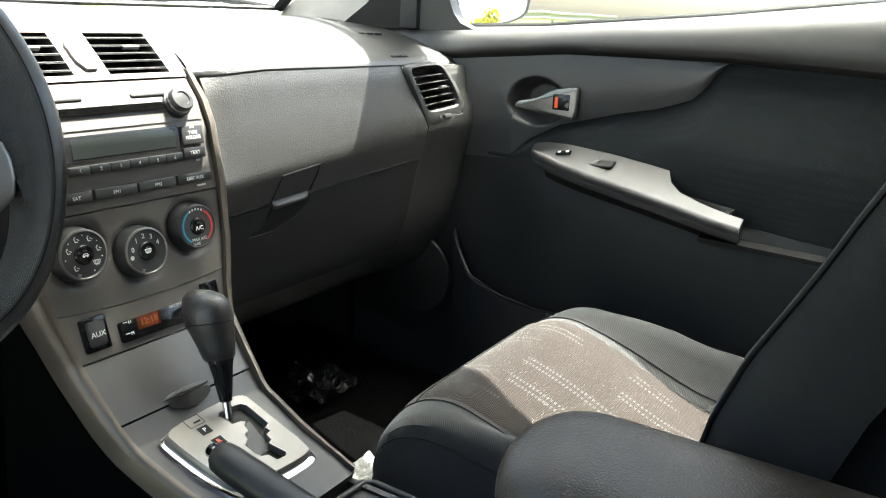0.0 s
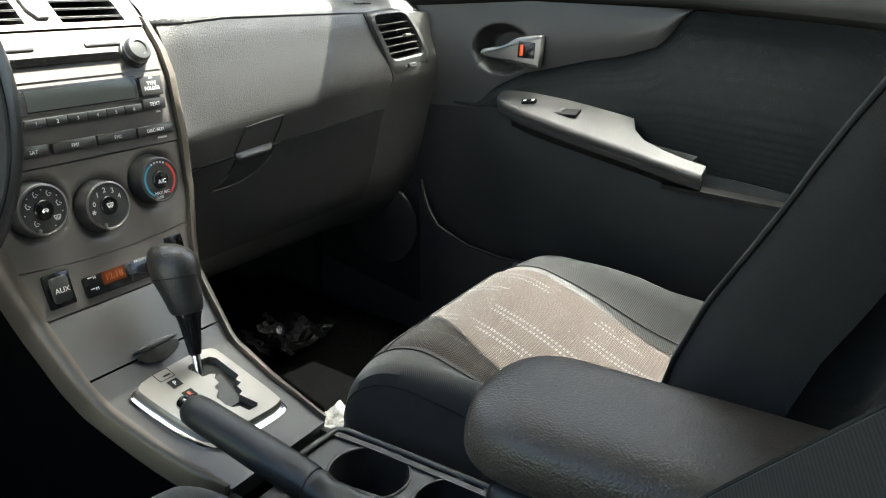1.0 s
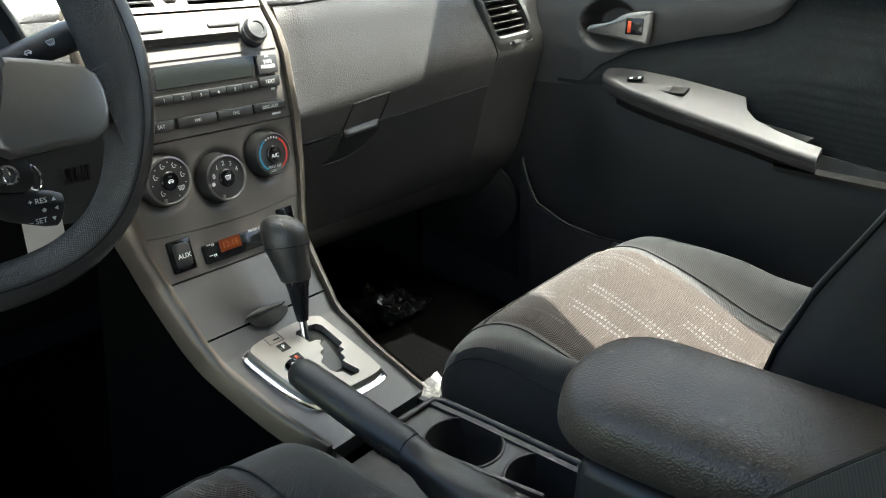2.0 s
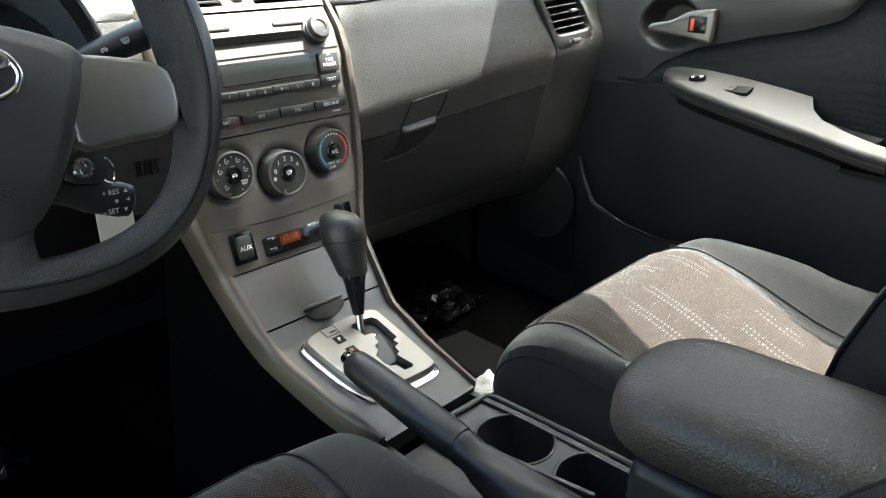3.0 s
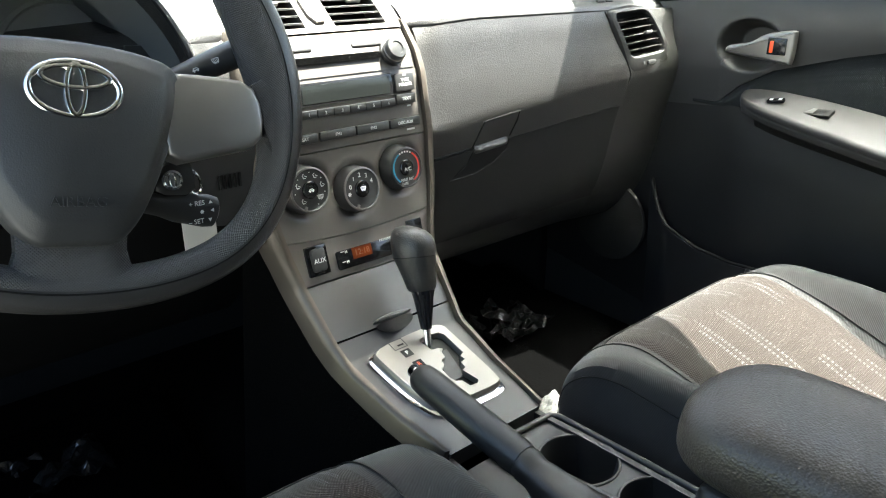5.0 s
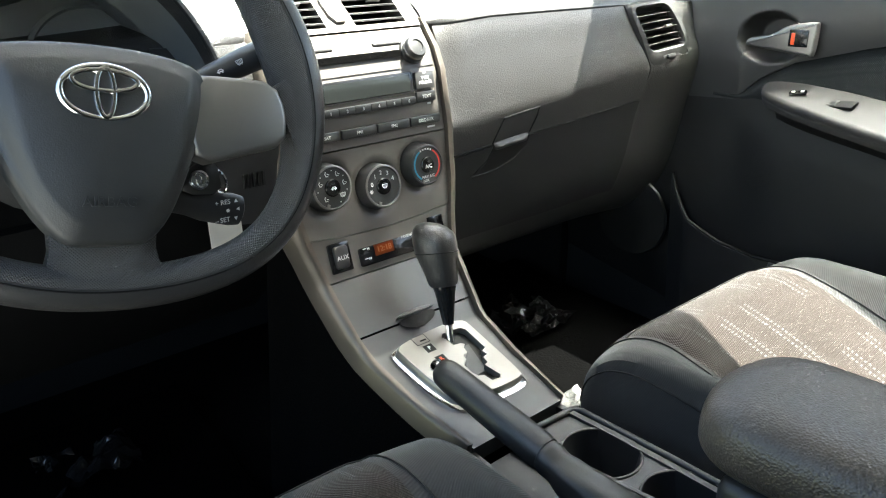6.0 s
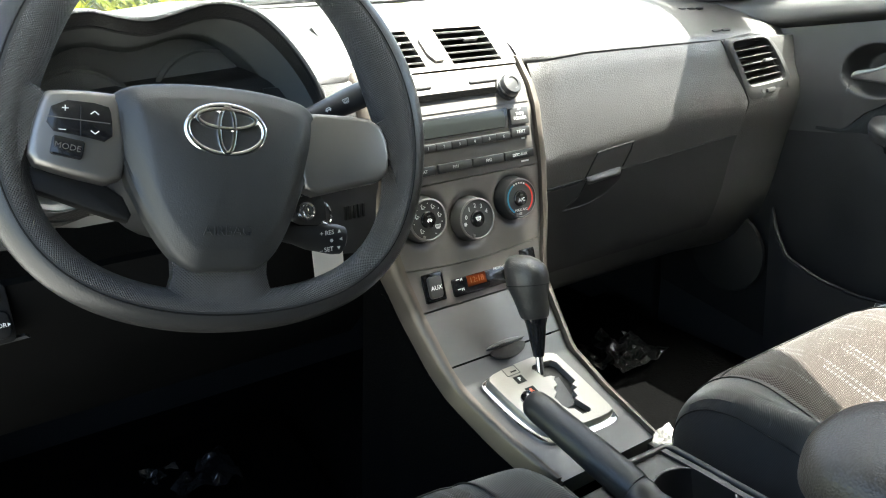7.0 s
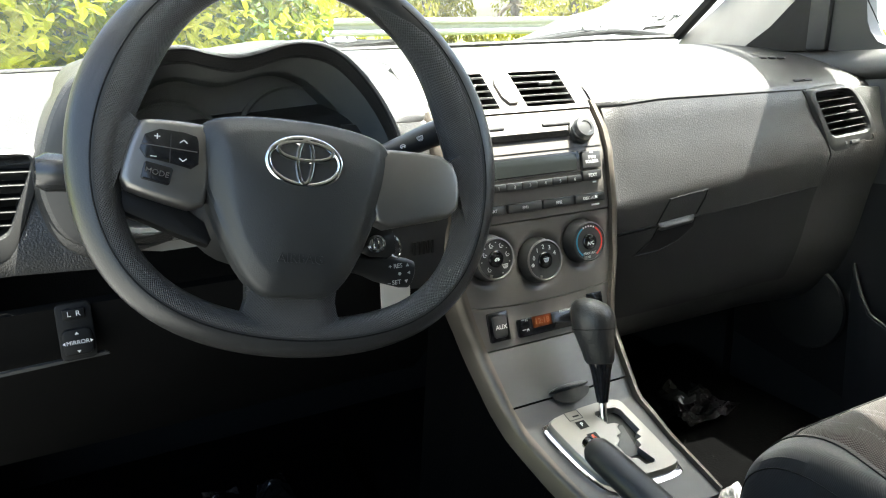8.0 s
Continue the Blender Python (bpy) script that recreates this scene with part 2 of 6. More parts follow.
def add_box(bm, m, size, bevel=0.0, segments=2, taper=1.0):
    """A box of that size about the pose m, its edges rounded."""
    r = bmesh.ops.create_cube(bm, size=1.0)
    vs = r["verts"]
    for v in vs:
        k = taper if v.co.z > 0 else 1.0
        v.co = Vector((v.co.x * size[0] * k, v.co.y * size[1] * k, v.co.z * size[2]))
    if bevel:
        es = list({e for v in vs for e in v.link_edges})
        r = bmesh.ops.bevel(bm, geom=es, offset=bevel, segments=segments, profile=0.5, affect="EDGES")
        vs = list({v for f in r["faces"] for v in f.verts} | {v for v in vs if v.is_valid})
    for v in vs:
        v.co = m @ v.co
    return bm


def box(m, size, bevel=0.0, segments=2, taper=1.0):
    return add_box(bmesh.new(), m, size, bevel, segments, taper)


def tube(points, radii, n=12, closed=False, squash=1.0, flat=(0, 0, 1)):
    """A tube along points; radii one or a list; squash flattens it along flat."""
    bm = bmesh.new()
    pts = [Vector(p) for p in points]
    count = len(pts)
    rings = []
    ref = Vector(flat)
    for i, p in enumerate(pts):
        a = pts[(i - 1) % count] if closed or i > 0 else p
        b = pts[(i + 1) % count] if closed or i < count - 1 else p
        t = (b - a).normalized()
        s = t.cross(ref)
        s = s.normalized() if s.length > 1e-4 else t.orthogonal().normalized()
        q = s.cross(t).normalized()
        r = radii[i] if isinstance(radii, (list, tuple)) else radii
        rings.append([bm.verts.new(p + s * (r * math.cos(k * 2 * math.pi / n)) + q * (r * squash * math.sin(k * 2 * math.pi / n))) for k in range(n)])
    for i in range(count if closed else count - 1):
        a, b = rings[i], rings[(i + 1) % count]
        for k in range(n):
            bm.faces.new((a[k], a[(k + 1) % n], b[(k + 1) % n], b[k]))
    if not closed:
        bm.faces.new(rings[0][::-1])
        bm.faces.new(rings[-1])
    return bm


def lathe(profile, m, n=40, cap=True):
    """A turned shape: (radius, height) along the pose's z."""
    bm = bmesh.new()
    rings = []
    for r, h in profile:
        rings.append([bm.verts.new(m @ Vector((r * math.cos(k * 2 * math.pi / n), r * math.sin(k * 2 * math.pi / n), h))) for k in range(n)])
    for a, b in zip(rings, rings[1:]):
        for k in range(n):
            bm.faces.new((a[k], a[(k + 1) % n], b[(k + 1) % n], b[k]))
    if cap:
        bm.faces.new(rings[0][::-1])
        bm.faces.new(rings[-1])
    return bm


def smooth_outline(pts, rounds=2):
    """Corner-cut outline."""
    for _ in range(rounds):
        out = []
        for i, p in enumerate(pts):
            q = pts[(i + 1) % len(pts)]
            out.append((0.75 * p[0] + 0.25 * q[0], 0.75 * p[1] + 0.25 * q[1]))
            out.append((0.25 * p[0] + 0.75 * q[0], 0.25 * p[1] + 0.75 * q[1]))
        pts = out
    return pts


def prism(outline, m, depth, bevel=0.0, segments=2, dome=0.0):
    """A plate with that outline in the pose's xy, depth along its z, the upper rim rounded."""
    bm = bmesh.new()
    cx = sum(p[0] for p in outline) / len(outline)
    cy = sum(p[1] for p in outline) / len(outline)
    rings = [[(x, y, 0.0) for x, y in outline]]
    if bevel:
        for s in range(segments + 1):
            a = s / segments * math.pi / 2
            inset, h = bevel * (1 - math.cos(a)), depth - bevel * (1 - math.sin(a))
            ring = []
            for i, (x, y) in enumerate(outline):
                ax, ay = outline[i - 1]
                bx, by = outline[(i + 1) % len(outline)]
                tx, ty = bx - ax, by - ay
                ln = math.hypot(tx, ty) or 1
                ring.append((x - ty / ln * inset * ORIENT(outline), y + tx / ln * inset * ORIENT(outline), h))
            rings.append(ring)
    else:
        rings.append([(x, y, depth) for x, y in outline])
    if dome:
        base = rings[-1]
        for k in (0.75, 0.45, 0.2):
            rings.append([(cx + (x - cx) * k, cy + (y - cy) * k, z + dome * (1 - k * k)) for x, y, z in base])
    vr = [[bm.verts.new(m @ Vector(p)) for p in ring] for ring in rings]
    n = len(outline)
    for a, b in zip(vr, vr[1:]):
        for k in range(n):
            bm.faces.new((a[k], a[(k + 1) % n], b[(k + 1) % n], b[k]))
    bm.faces.new(vr[0][::-1])
    bm.faces.new(vr[-1])
    return bm


def ORIENT(o):
    return 1 if sum(o[i - 1][0] * o[i][1] - o[i][0] * o[i - 1][1] for i in range(len(o))) > 0 else -1


def frame_plate(outer, inner, m, depth):
    """A plate with a hole: two outlines with the same number of points."""
    bm = bmesh.new()
    n = len(outer)
    rows = [[bm.verts.new(m @ Vector((x, y, h))) for x, y in o] for o, h in ((outer, 0), (outer, depth), (inner, depth), (inner, 0))]
    for a, b in zip(rows, rows[1:] + rows[:1]):
        for k in range(n):
            bm.faces.new((a[k], a[(k + 1) % n], b[(k + 1) % n], b[k]))
    return bm


def ring_outline(rx, ry, n=32, turn=0.0):
    return [(rx * math.cos(turn + k * 2 * math.pi / n), ry * math.sin(turn + k * 2 * math.pi / n)) for k in range(n)]


def round_rect(w, h, r, n=4):
    out = []
    for cx, cy, a0 in ((w / 2 - r, h / 2 - r, 0), (-w / 2 + r, h / 2 - r, 90), (-w / 2 + r, -h / 2 + r, 180), (w / 2 - r, -h / 2 + r, 270)):
        for k in range(n + 1):
            a = radians(a0 + 90 * k / n)
            out.append((cx + r * math.cos(a), cy + r * math.sin(a)))
    return out


def lettering(words, size, m, material, parent, depth=0.0002, turn=None):
    """Printed words as a thin mesh on a face; m: a pose whose x runs along the words."""
    cu = bpy.data.curves.new("words", "FONT")
    cu.body, cu.size, cu.align_x, cu.align_y, cu.extrude = words, size, "CENTER", "CENTER", depth
    cu.resolution_u = 3
    tmp = bpy.data.objects.new("words", cu)
    scene.collection.objects.link(tmp)
    bpy.context.view_layer.update()
    me = bpy.data.meshes.new_from_object(tmp.evaluated_get(bpy.context.evaluated_depsgraph_get()))
    bpy.data.objects.remove(tmp)
    bm = bmesh.new()
    bm.from_mesh(me)
    bpy.data.meshes.remove(me)
    bm.transform(m)
    return part("lettering", bm, material, parent, smooth=False)


def glide(pts, v):
    """A smooth curve through points; v from 0 to 1."""
    s = min(max(v, 0.0), 1.0) * (len(pts) - 1)
    i = min(int(s), len(pts) - 2)
    k = s - i
    four = [pts[max(0, min(len(pts) - 1, i + d))] for d in (-1, 0, 1, 2)]
    return [0.5 * (2 * b + (c - a) * k + (2 * a - 5 * b + 4 * c - d) * k * k + (3 * b - a - 3 * c + d) * k ** 3) for a, b, c, d in zip(*four)]


def lerp_table(table, v):
    return float(np.interp(v, [a for a, _ in table], [b for _, b in table]))


# ---- the car's shell ----
FLOOR_Z = 0.25


def plain(name, m, size, material, bevel=0.004, label="", category="", kind="structure"):
    return tagged(part(name, box(m, size, bevel), material), label, category, kind=kind)


plain("floor", pose(0, -0.6, FLOOR_Z - 0.02), (1.48, 2.8, 0.04), CARPET, 0, "carpeted car floor, coloured near black for its shade", "floor")
plain("wall_front", pose(0, 0.72, 0.58), (1.48, 0.03, 0.70), FELT, 0, "black carpeted firewall under the dashboard", "wall")
# unseen full-height wall at the rear, added to stop light from behind
plain("wall_rear", pose(0, -1.98, 0.85), (1.48, 0.04, 1.20), BOLSTER, 0, "unseen dark wall added to block light from behind", "wall")


def roof(u, v):
    # out of view: bowed front shades the stack, narrowed side lets sun onto the seat
    k = max(0.0, min(1.0, (0.42 - abs(-0.62 + 1.24 * u)) / 0.14))
    front = 0.037 + 0.006 * k * k * (3 - 2 * k)
    y = -1.91 + (front + 1.91) * v
    wide = 0.62 if u < 0.5 else lerp_table([(-1.91, 0.51), (-0.42, 0.51), (-0.22, 0.56), (-0.05, 0.62), (0.05, 0.62)], y)
    return Vector(((2 * u - 1) * wide, y, 1.415))


tagged(part("ceiling", slab(roof, 40, 40, (0, 0, 0.03)), HEADLINER), "light grey cloth headliner", "ceiling", kind="structure")


def pillar(name, path, radius, label, squash=0.6, material=PILLAR):
    return tagged(part(name, tube(path, radius, 14, squash=squash, flat=(1, 0, 0)), material), label, "pillar", kind="structure")


for side, word in ((1, "passenger"), (-1, "driver")):
    fl = Matrix.Diagonal((side, 1, 1, 1))
    # windscreen pillar, roof rail, door pillar
    def post(u, v):
        f = glide([(0.752, 0.70, 0.915), (0.748, 0.655, 0.962), (0.748, 0.545, 1.040), (0.712, 0.365, 1.17), (0.642, 0.178, 1.30), (0.585, 0.04, 1.385)], v)
        q = glide([(0.722, 0.45, 0.905), (0.722, 0.412, 0.946), (0.722, 0.335, 1.030), (0.705, 0.215, 1.14), (0.668, 0.058, 1.265), (0.62, -0.085, 1.355)], v)
        p = Vector(f) * (1 - u) + Vector(q) * u
        p.x -= 0.018 * math.sin(math.pi * u)
        return fl @ p

    tagged(part("trim_windscreen_pillar", slab(post, 10, 24, (side * 0.045, 0, 0.01)), PILLAR), "light grey windscreen pillar trim", "pillar", kind="structure")
    # passenger rail is pulled in, out of view, to place the seat's shadow edge
    inward = 1.0 if side > 0 else 0.25
    pillar("trim_roof_rail", [fl @ Vector((0.61 - inward * (0.61 - q[0]), q[1], q[2])) for q in ((0.600, 0.02, 1.375), (0.580, -0.10, 1.385), (0.545, -0.22, 1.395), (0.508, -0.38, 1.405), (0.500, -0.52, 1.41), (0.500, -1.2, 1.41), (0.500, -1.88, 1.38))], 0.035, "light grey roof rail trim")
    pillar("trim_door_pillar", [fl @ Vector((0.72 - 0.13 * k ** 1.4, -0.66 - 0.05 * k, 0.3 + 1.12 * k)) for k in np.linspace(0, 1, 7)], 0.06, "grey door pillar trim", 0.45)
    pillar("trim_rear_pillar", [fl @ Vector((0.72 - 0.15 * k, -1.75 + 0.05 * k, 0.95 + 0.48 * k)) for k in np.linspace(0, 1, 4)], 0.14, "light grey rear pillar trim", 0.4)
    plain("wall_rear_door", fl @ pose(0.735, -1.35, 0.62), (0.05, 1.34, 0.74), DARK, 0.01, "dark plastic rear door panel", "wall")
for s in (-1, 1):
    plain("wall_kick_panel", pose(s * 0.72, 0.58, 0.57), (0.04, 0.32, 0.74), FELT, 0.005, "black footwell side panel", "wall")
for s in (-1, 1):
    plain("wall_sill", pose(s * 0.75, -0.75, 0.28), (0.05, 2.45, 0.22), DARK, 0.01, "black door sill of the car", "wall")
# unseen door, set open so that sky light reaches the wheel and dash
plain("wall_driver_door", pose(-1.22, 0.79, 0.62, 0, 0, 62), (0.06, 1.10, 0.62), DARK, 0.01, "unseen dark driver's door panel, set wide open to let light in", "wall")

# unseen rear glass; its tint is added to dim light on the lower dash
REAR_LIGHT_CUT = glass_like("light_cutting_rear_glass", (0.30, 0.32, 0.31))
for n_, s in ((2, 1), (3, -1)):
    tagged(part(f"window_{n_}", slab(lambda u, v: Vector((s * (0.735 - (0.17 + s * 0.05) * v), -0.72 - 1.05 * u, 0.985 + 0.42 * v)), 6, 4, (s * 0.004, 0, 0.001)), REAR_LIGHT_CUT), "unseen rear side glass, tint added to cut the light", "window", kind="structure")

# windscreen
def windscreen_point(u, v):
    k = 2 * u - 1
    wide = 0.748 - 0.13 * v
    low = 0.957 + 0.010 * k - 0.010 * min(1.0, max(0.0, (-0.2 - k) / 0.4))
    return Vector((k * wide, 0.72 - 0.66 * v - 0.06 * k * k * (1 - 0.3 * v), low + (1.41 - low) * v))


windscreen = tagged(part("window_1", slab(windscreen_point, 24, 12, (0, 0.0025, 0.0045)), WINDSHIELD), "clear curved laminated windscreen glass", "window", kind="structure")
windscreen.visible_shadow = False


# ---- dashboard ----
dash = thing("dashboard", (0, 0.4, 0.6), "dark grey grained plastic dashboard with satin trim", "dashboard")
PAD_LINE = [(0.186, 0.8930), (0.1915, 0.9000), (0.207, 0.9085), (0.235, 0.9190), (0.275, 0.9300), (0.34, 0.9420), (0.44, 0.951), (0.56, 0.9555), (0.70, 0.95), (0.735, 0.935)]


PAD_X = sorted([-0.735 + 1.47 * k / 150 for k in range(151)] + [s * q for s in (-1, 1) for q in (0.1258, 0.1272)])


def tuck(x):
    """The dash tucks in towards the centre stack."""
    k = max(0.0, min(1.0, (0.178 - abs(x)) / 0.050))
    return k * k * (3 - 2 * k)


def pad_point(u, v):
    x = PAD_X[round(u * (len(PAD_X) - 1))]
    # the middle is cut away for the outlets
    v = 0.42 + 0.58 * v if abs(x) < 0.1265 else v
    y, z = glide(PAD_LINE, v)
    z += 0.006 * (1 - (x / 0.735) ** 2) - 0.004
    if x < -0.15:
        z -= 0.014 * min(1, (-0.15 - x) / 0.3)
    y += 0.015 * tuck(x) * max(0.0, 1 - 2.2 * v)
    z -= 0.005 * tuck(x) * max(0.0, 1 - abs(v - 0.15) / 0.25)
    z -= 0.006 * max(0, 1 - abs(abs(x) - 0.14) / 0.1) * max(0.0, 1 - 4 * v)
    k = max(0.0, min(1.0, (0.30 - abs(x)) / 0.15))
    z += 0.008 * k * k * (3 - 2 * k) * max(0.0, min(1.0, (y - 0.235) / 0.03)) * max(0.0, min(1.0, (0.46 - y) / 0.16))
    y -= 0.07 * max(0, abs(x) - 0.60) ** 1.0 * (0.6 - v) if abs(x) > 0.6 else 0
    y -= 0.05 * (x / 0.735) ** 2 * max(0, v - 0.6) / 0.4
    return Vector((x, y, z))


part("upper_pad", slab(pad_point, len(PAD_X) - 1, 44, (0, 0.01, -0.03)), PAD, dash, "grained grey dash top")


def bulge(x):
    return 0.757 + 0.075 * (abs(x) - 0.15)


def fascia_line(x, v):
    zb = bulge(x)
    pts = [(0.1865, 0.8900), (0.1800, 0.873), (0.1735, 0.848), (0.1660, 0.815 + 0.4 * (zb - 0.757)), (0.1585, zb + 0.018), (0.1560, zb - 0.002), (0.1590, zb - 0.020), (0.166, zb - 0.045), (0.177, zb - 0.085), (0.192, 0.625), (0.215, 0.56), (0.26, 0.50), (0.36, 0.455)]
    return glide(pts, v)


def outlet_edge(z):
    """Where the fascia meets the side outlet's slanting inner edge."""
    return 0.585 - 0.047 * max(0.0, min(1.0, (z - 0.786) / 0.107))


def fascia(x0, x1):
    def f(u, v):
        a = outlet_edge(fascia_line(0.56, v)[1])
        lo, hi = (a + 0.003 * max(0.0, min(1.0, (fascia_line(0.56, v)[1] - 0.765) / 0.02)), x1) if x0 == "edge" else (x0, a if x1 == "edge" else x1)
        x = lo + (hi - lo) * u
        y, z = fascia_line(x, v)
        if outlet_edge(z) + 0.009 < abs(x) < 0.683 - 0.057 * (z - 0.787) / 0.105 and 0.808 < z < 0.884:
            y += 0.055  # the outlet's duct
        return Vector((x, y + 0.015 * tuck(x) * max(0.0, 1 - 2.5 * v) - 0.05 * max(0, abs(x) - 0.55) - 0.13 * max(0, abs(x) - 0.588), z - 0.006 * max(0, 1 - abs(abs(x) - 0.14) / 0.1) * (1 - v) + 0.0026 * max(0.0, 1 - abs(x) / 0.45) * max(0.0, 1 - 5 * v)))
    return f


def fascia_at(x, z, out=0.0):
    """A pose on the lower fascia: x to the right, z out of it."""
    vs = np.linspace(0, 1, 400)
    pts = [fascia_line(x, v) for v in vs]
    i = min(range(400), key=lambda k: abs(pts[k][1] - z))
    i = min(max(i, 1), 398)
    (y0, z0), (y1, z1) = pts[i - 1], pts[i + 1]
    nrm = Vector((0, -(z0 - z1), (y0 - y1))).normalized()
    if nrm.y > 0:
        nrm = -nrm
    m = frame_at((x, pts[i][0] - 0.05 * max(0, abs(x) - 0.55) - 0.13 * max(0, abs(x) - 0.588), pts[i][1]), (1, 0, 0), nrm)
    return m @ pose(0, 0, out)


part("airbag_fascia", slab(fascia(0.140, "edge"), 36, 60, (0, 0.02, 0)), PAD, dash, "grained grey passenger fascia")
part("side_fascia", slab(lambda u, v: fascia(-0.715, -0.475)(u, 0.46 * v), 70, 40, (0, 0.02, 0)), PAD, dash)
part("end_fascia", slab(fascia("edge", 0.706), 30, 90, (0, 0.02, 0)), PAD, dash)

part("inner_fascia", slab(lambda u, v: fascia(-0.245, -0.120)(u, 0.30 * v) + Vector((0, -0.004, 0)), 14, 20, (0, 0.02, 0)), PAD, dash, "grained grey dash beside the hood")

# side outlet panels
def side_outlet(sign, name):
    def fn(u, v):
        # u: inner to outer, v: bottom to top
        inner = 0.587 - 0.047 * v
        outer = 0.692 - 0.057 * v + 0.006 * math.sin(v * 3.14)
        x = inner + (outer - inner) * u
        y = 0.1535 + 0.026 * v - 0.004 * math.sin(math.pi * v) - 0.014 * u
        z = 0.787 + 0.105 * v + 0.012 * u - 0.006 * u * v
        return Vector((sign * x, y, z))

    def loop(u0, u1, v0, v1, power, back):
        ring = []
        for k in range(56):
            a = 2 * math.pi * (k + 0.5) / 56
            c, d = math.cos(a), math.sin(a)
            r = (abs(c) ** power + abs(d) ** power) ** (-1 / power)
            ring.append(fn((u0 + u1) / 2 + (u1 - u0) / 2 * r * c, (v0 + v1) / 2 + (v1 - v0) / 2 * r * d) + Vector((0, back, 0)))
        return ring

    bm = bmesh.new()
    loops = [loop(0.0, 1.0, 0.0, 1.0, 7, 0.026), loop(0.0, 1.0, 0.0, 1.0, 7, 0.004), loop(0.012, 0.988, 0.012, 0.988, 7, 0.0005), loop(0.04, 0.96, 0.04, 0.96, 7, -0.001), loop(0.09, 0.90, 0.235, 0.955, 8, -0.0015), loop(0.105, 0.885, 0.25, 0.94, 8, 0.001), loop(0.11, 0.88, 0.255, 0.935, 8, 0.030)]
    rings = [[bm.verts.new(p) for p in lp] for lp in loops]
    for p, q in zip(rings, rings[1:]):
        for k in range(56):
            bm.faces.new((p[k], p[(k + 1) % 56], q[(k + 1) % 56], q[k]))
    panel = part(name, bm, PANEL, dash, "smooth grey side air outlet surround")
    part("cavity", slab(lambda u, v: fn(0.08 + 0.83 * u, 0.21 + 0.75 * v) + Vector((0, 0.034, 0)), 4, 4, (0, 0.01, 0)), BLACK, panel)
    for k in range(5):
        v = 0.35 + 0.110 * k
        part("slat", slab(lambda u, w: fn(0.11 + 0.77 * u, v + 0.012) + Vector((0, 0.003 + 0.020 * w, 0.001 * w)), 4, 1, (0, -0.0004, -0.0012)), BLACK, panel)
        part("slat_edge", tube([fn(0.11 + 0.77 * u, v + 0.012) + Vector((0, 0.0025, -0.0005)) for u in (0, 0.33, 0.67, 1)], 0.0008, 6), PANEL, panel)
    c = fn(0.62, 0.60) + Vector((0, -0.003, 0))
    part("slider_tab", box(frame_at(c, fn(1, 0.6) - fn(0, 0.6), (0, -1, 0.3)), (0.016, 0.005, 0.008), 0.0015), SILVER, panel, "small satin direction tab")
    c = fn(0.5, 0.125) + Vector((0, -0.001, 0))
    wheel_ = part("thumb_wheel", box(frame_at(c, fn(1, 0.12) - fn(0, 0.12), (0, -1, 0.3)), (0.022, 0.007, 0.006), 0.002), BUTTON, panel)
    for dx in (-0.022, 0.02):
        part("symbol", box(frame_at(c + Vector((dx, -0.0004, 0)), (1, 0, 0), (0, -1, 0.3)), (0.006, 0.005, 0.001), 0), DARK, panel)
    return panel


side_outlet(1, "side_outlet")
side_outlet(-1, "side_outlet")

# demister slots and airbag marking on the pad
for k in range(3):
    part("demister_slot", box(frame_at((0.585 + 0.018 * k, 0.305 - 0.004 * k, 0.9345), (1, 0, 0), (0, -0.1, 1)), (0.013, 0.007, 0.003), 0.0006), BLACK, dash)
for k, w in enumerate((0.020, 0.018)):
    part("marking", box(frame_at((0.545 + 0.024 * k, 0.200, 0.9045), (1, 0, 0), (0, -0.45, 0.8)), (w, 0.004, 0.003), 0), DARK, dash)

# glovebox
def glove(u, v):
    x = 0.150 + 0.43 * u
    zt = 0.709 + 0.060 * (x - 0.15)
    z = zt - (zt - 0.560) * v
    return fascia_at(x, z, 0.003) @ Vector((0, 0, 0))


# darker than the fascia above to paint the shade under the bulge
glovebox = part("glovebox_lid", slab(glove, 24, 20, (0, 0.012, 0)), LOWER, dash, "grained glovebox lid, coloured darker for its shade")
def fascia_skin(pts, out, depth=0.003):
    """A thin plate of that outline (x, z) lying on the fascia."""
    bm = bmesh.new()
    top = [bm.verts.new(fascia_at(x, z, out).translation) for x, z in pts]
    low = [bm.verts.new(fascia_at(x, z, out - depth).translation) for x, z in pts]
    n = len(pts)
    bm.faces.new(top)
    bm.faces.new(low[::-1])
    for k in range(n):
        bm.faces.new((top[k], low[k], low[(k + 1) % n], top[(k + 1) % n]))
    return bm


def fascia_groove(pts, r):
    return tube([fascia_at(x, z, 0.0034 if z < 0.706 else 0.0006).translation for x, z in pts], r, 6)


part("lid_seam", fascia_groove([(0.152, 0.7105), (0.190, 0.7130), (0.226, 0.7150), (0.233, 0.735), (0.240, 0.7535), (0.276, 0.7570), (0.3135, 0.7600), (0.3125, 0.747), (0.304, 0.722)], 0.0013), BLACK, dash, "dark seam round the glovebox lid")
# nothing is cut here; a black plate paints the shade of the recess
part("latch_recess", fascia_skin([(0.228, 0.714), (0.302, 0.7190), (0.301, 0.704), (0.278, 0.684), (0.243, 0.6735), (0.193, 0.6705), (0.219, 0.691)], 0.0042), BLACK, glovebox, "black plate standing for the shaded latch recess")
part("recess_lip", fascia_groove([(0.219, 0.692), (0.204, 0.680), (0.193, 0.671), (0.222, 0.672), (0.243, 0.6735), (0.278, 0.684), (0.301, 0.704)], 0.0016), LOWER, glovebox)
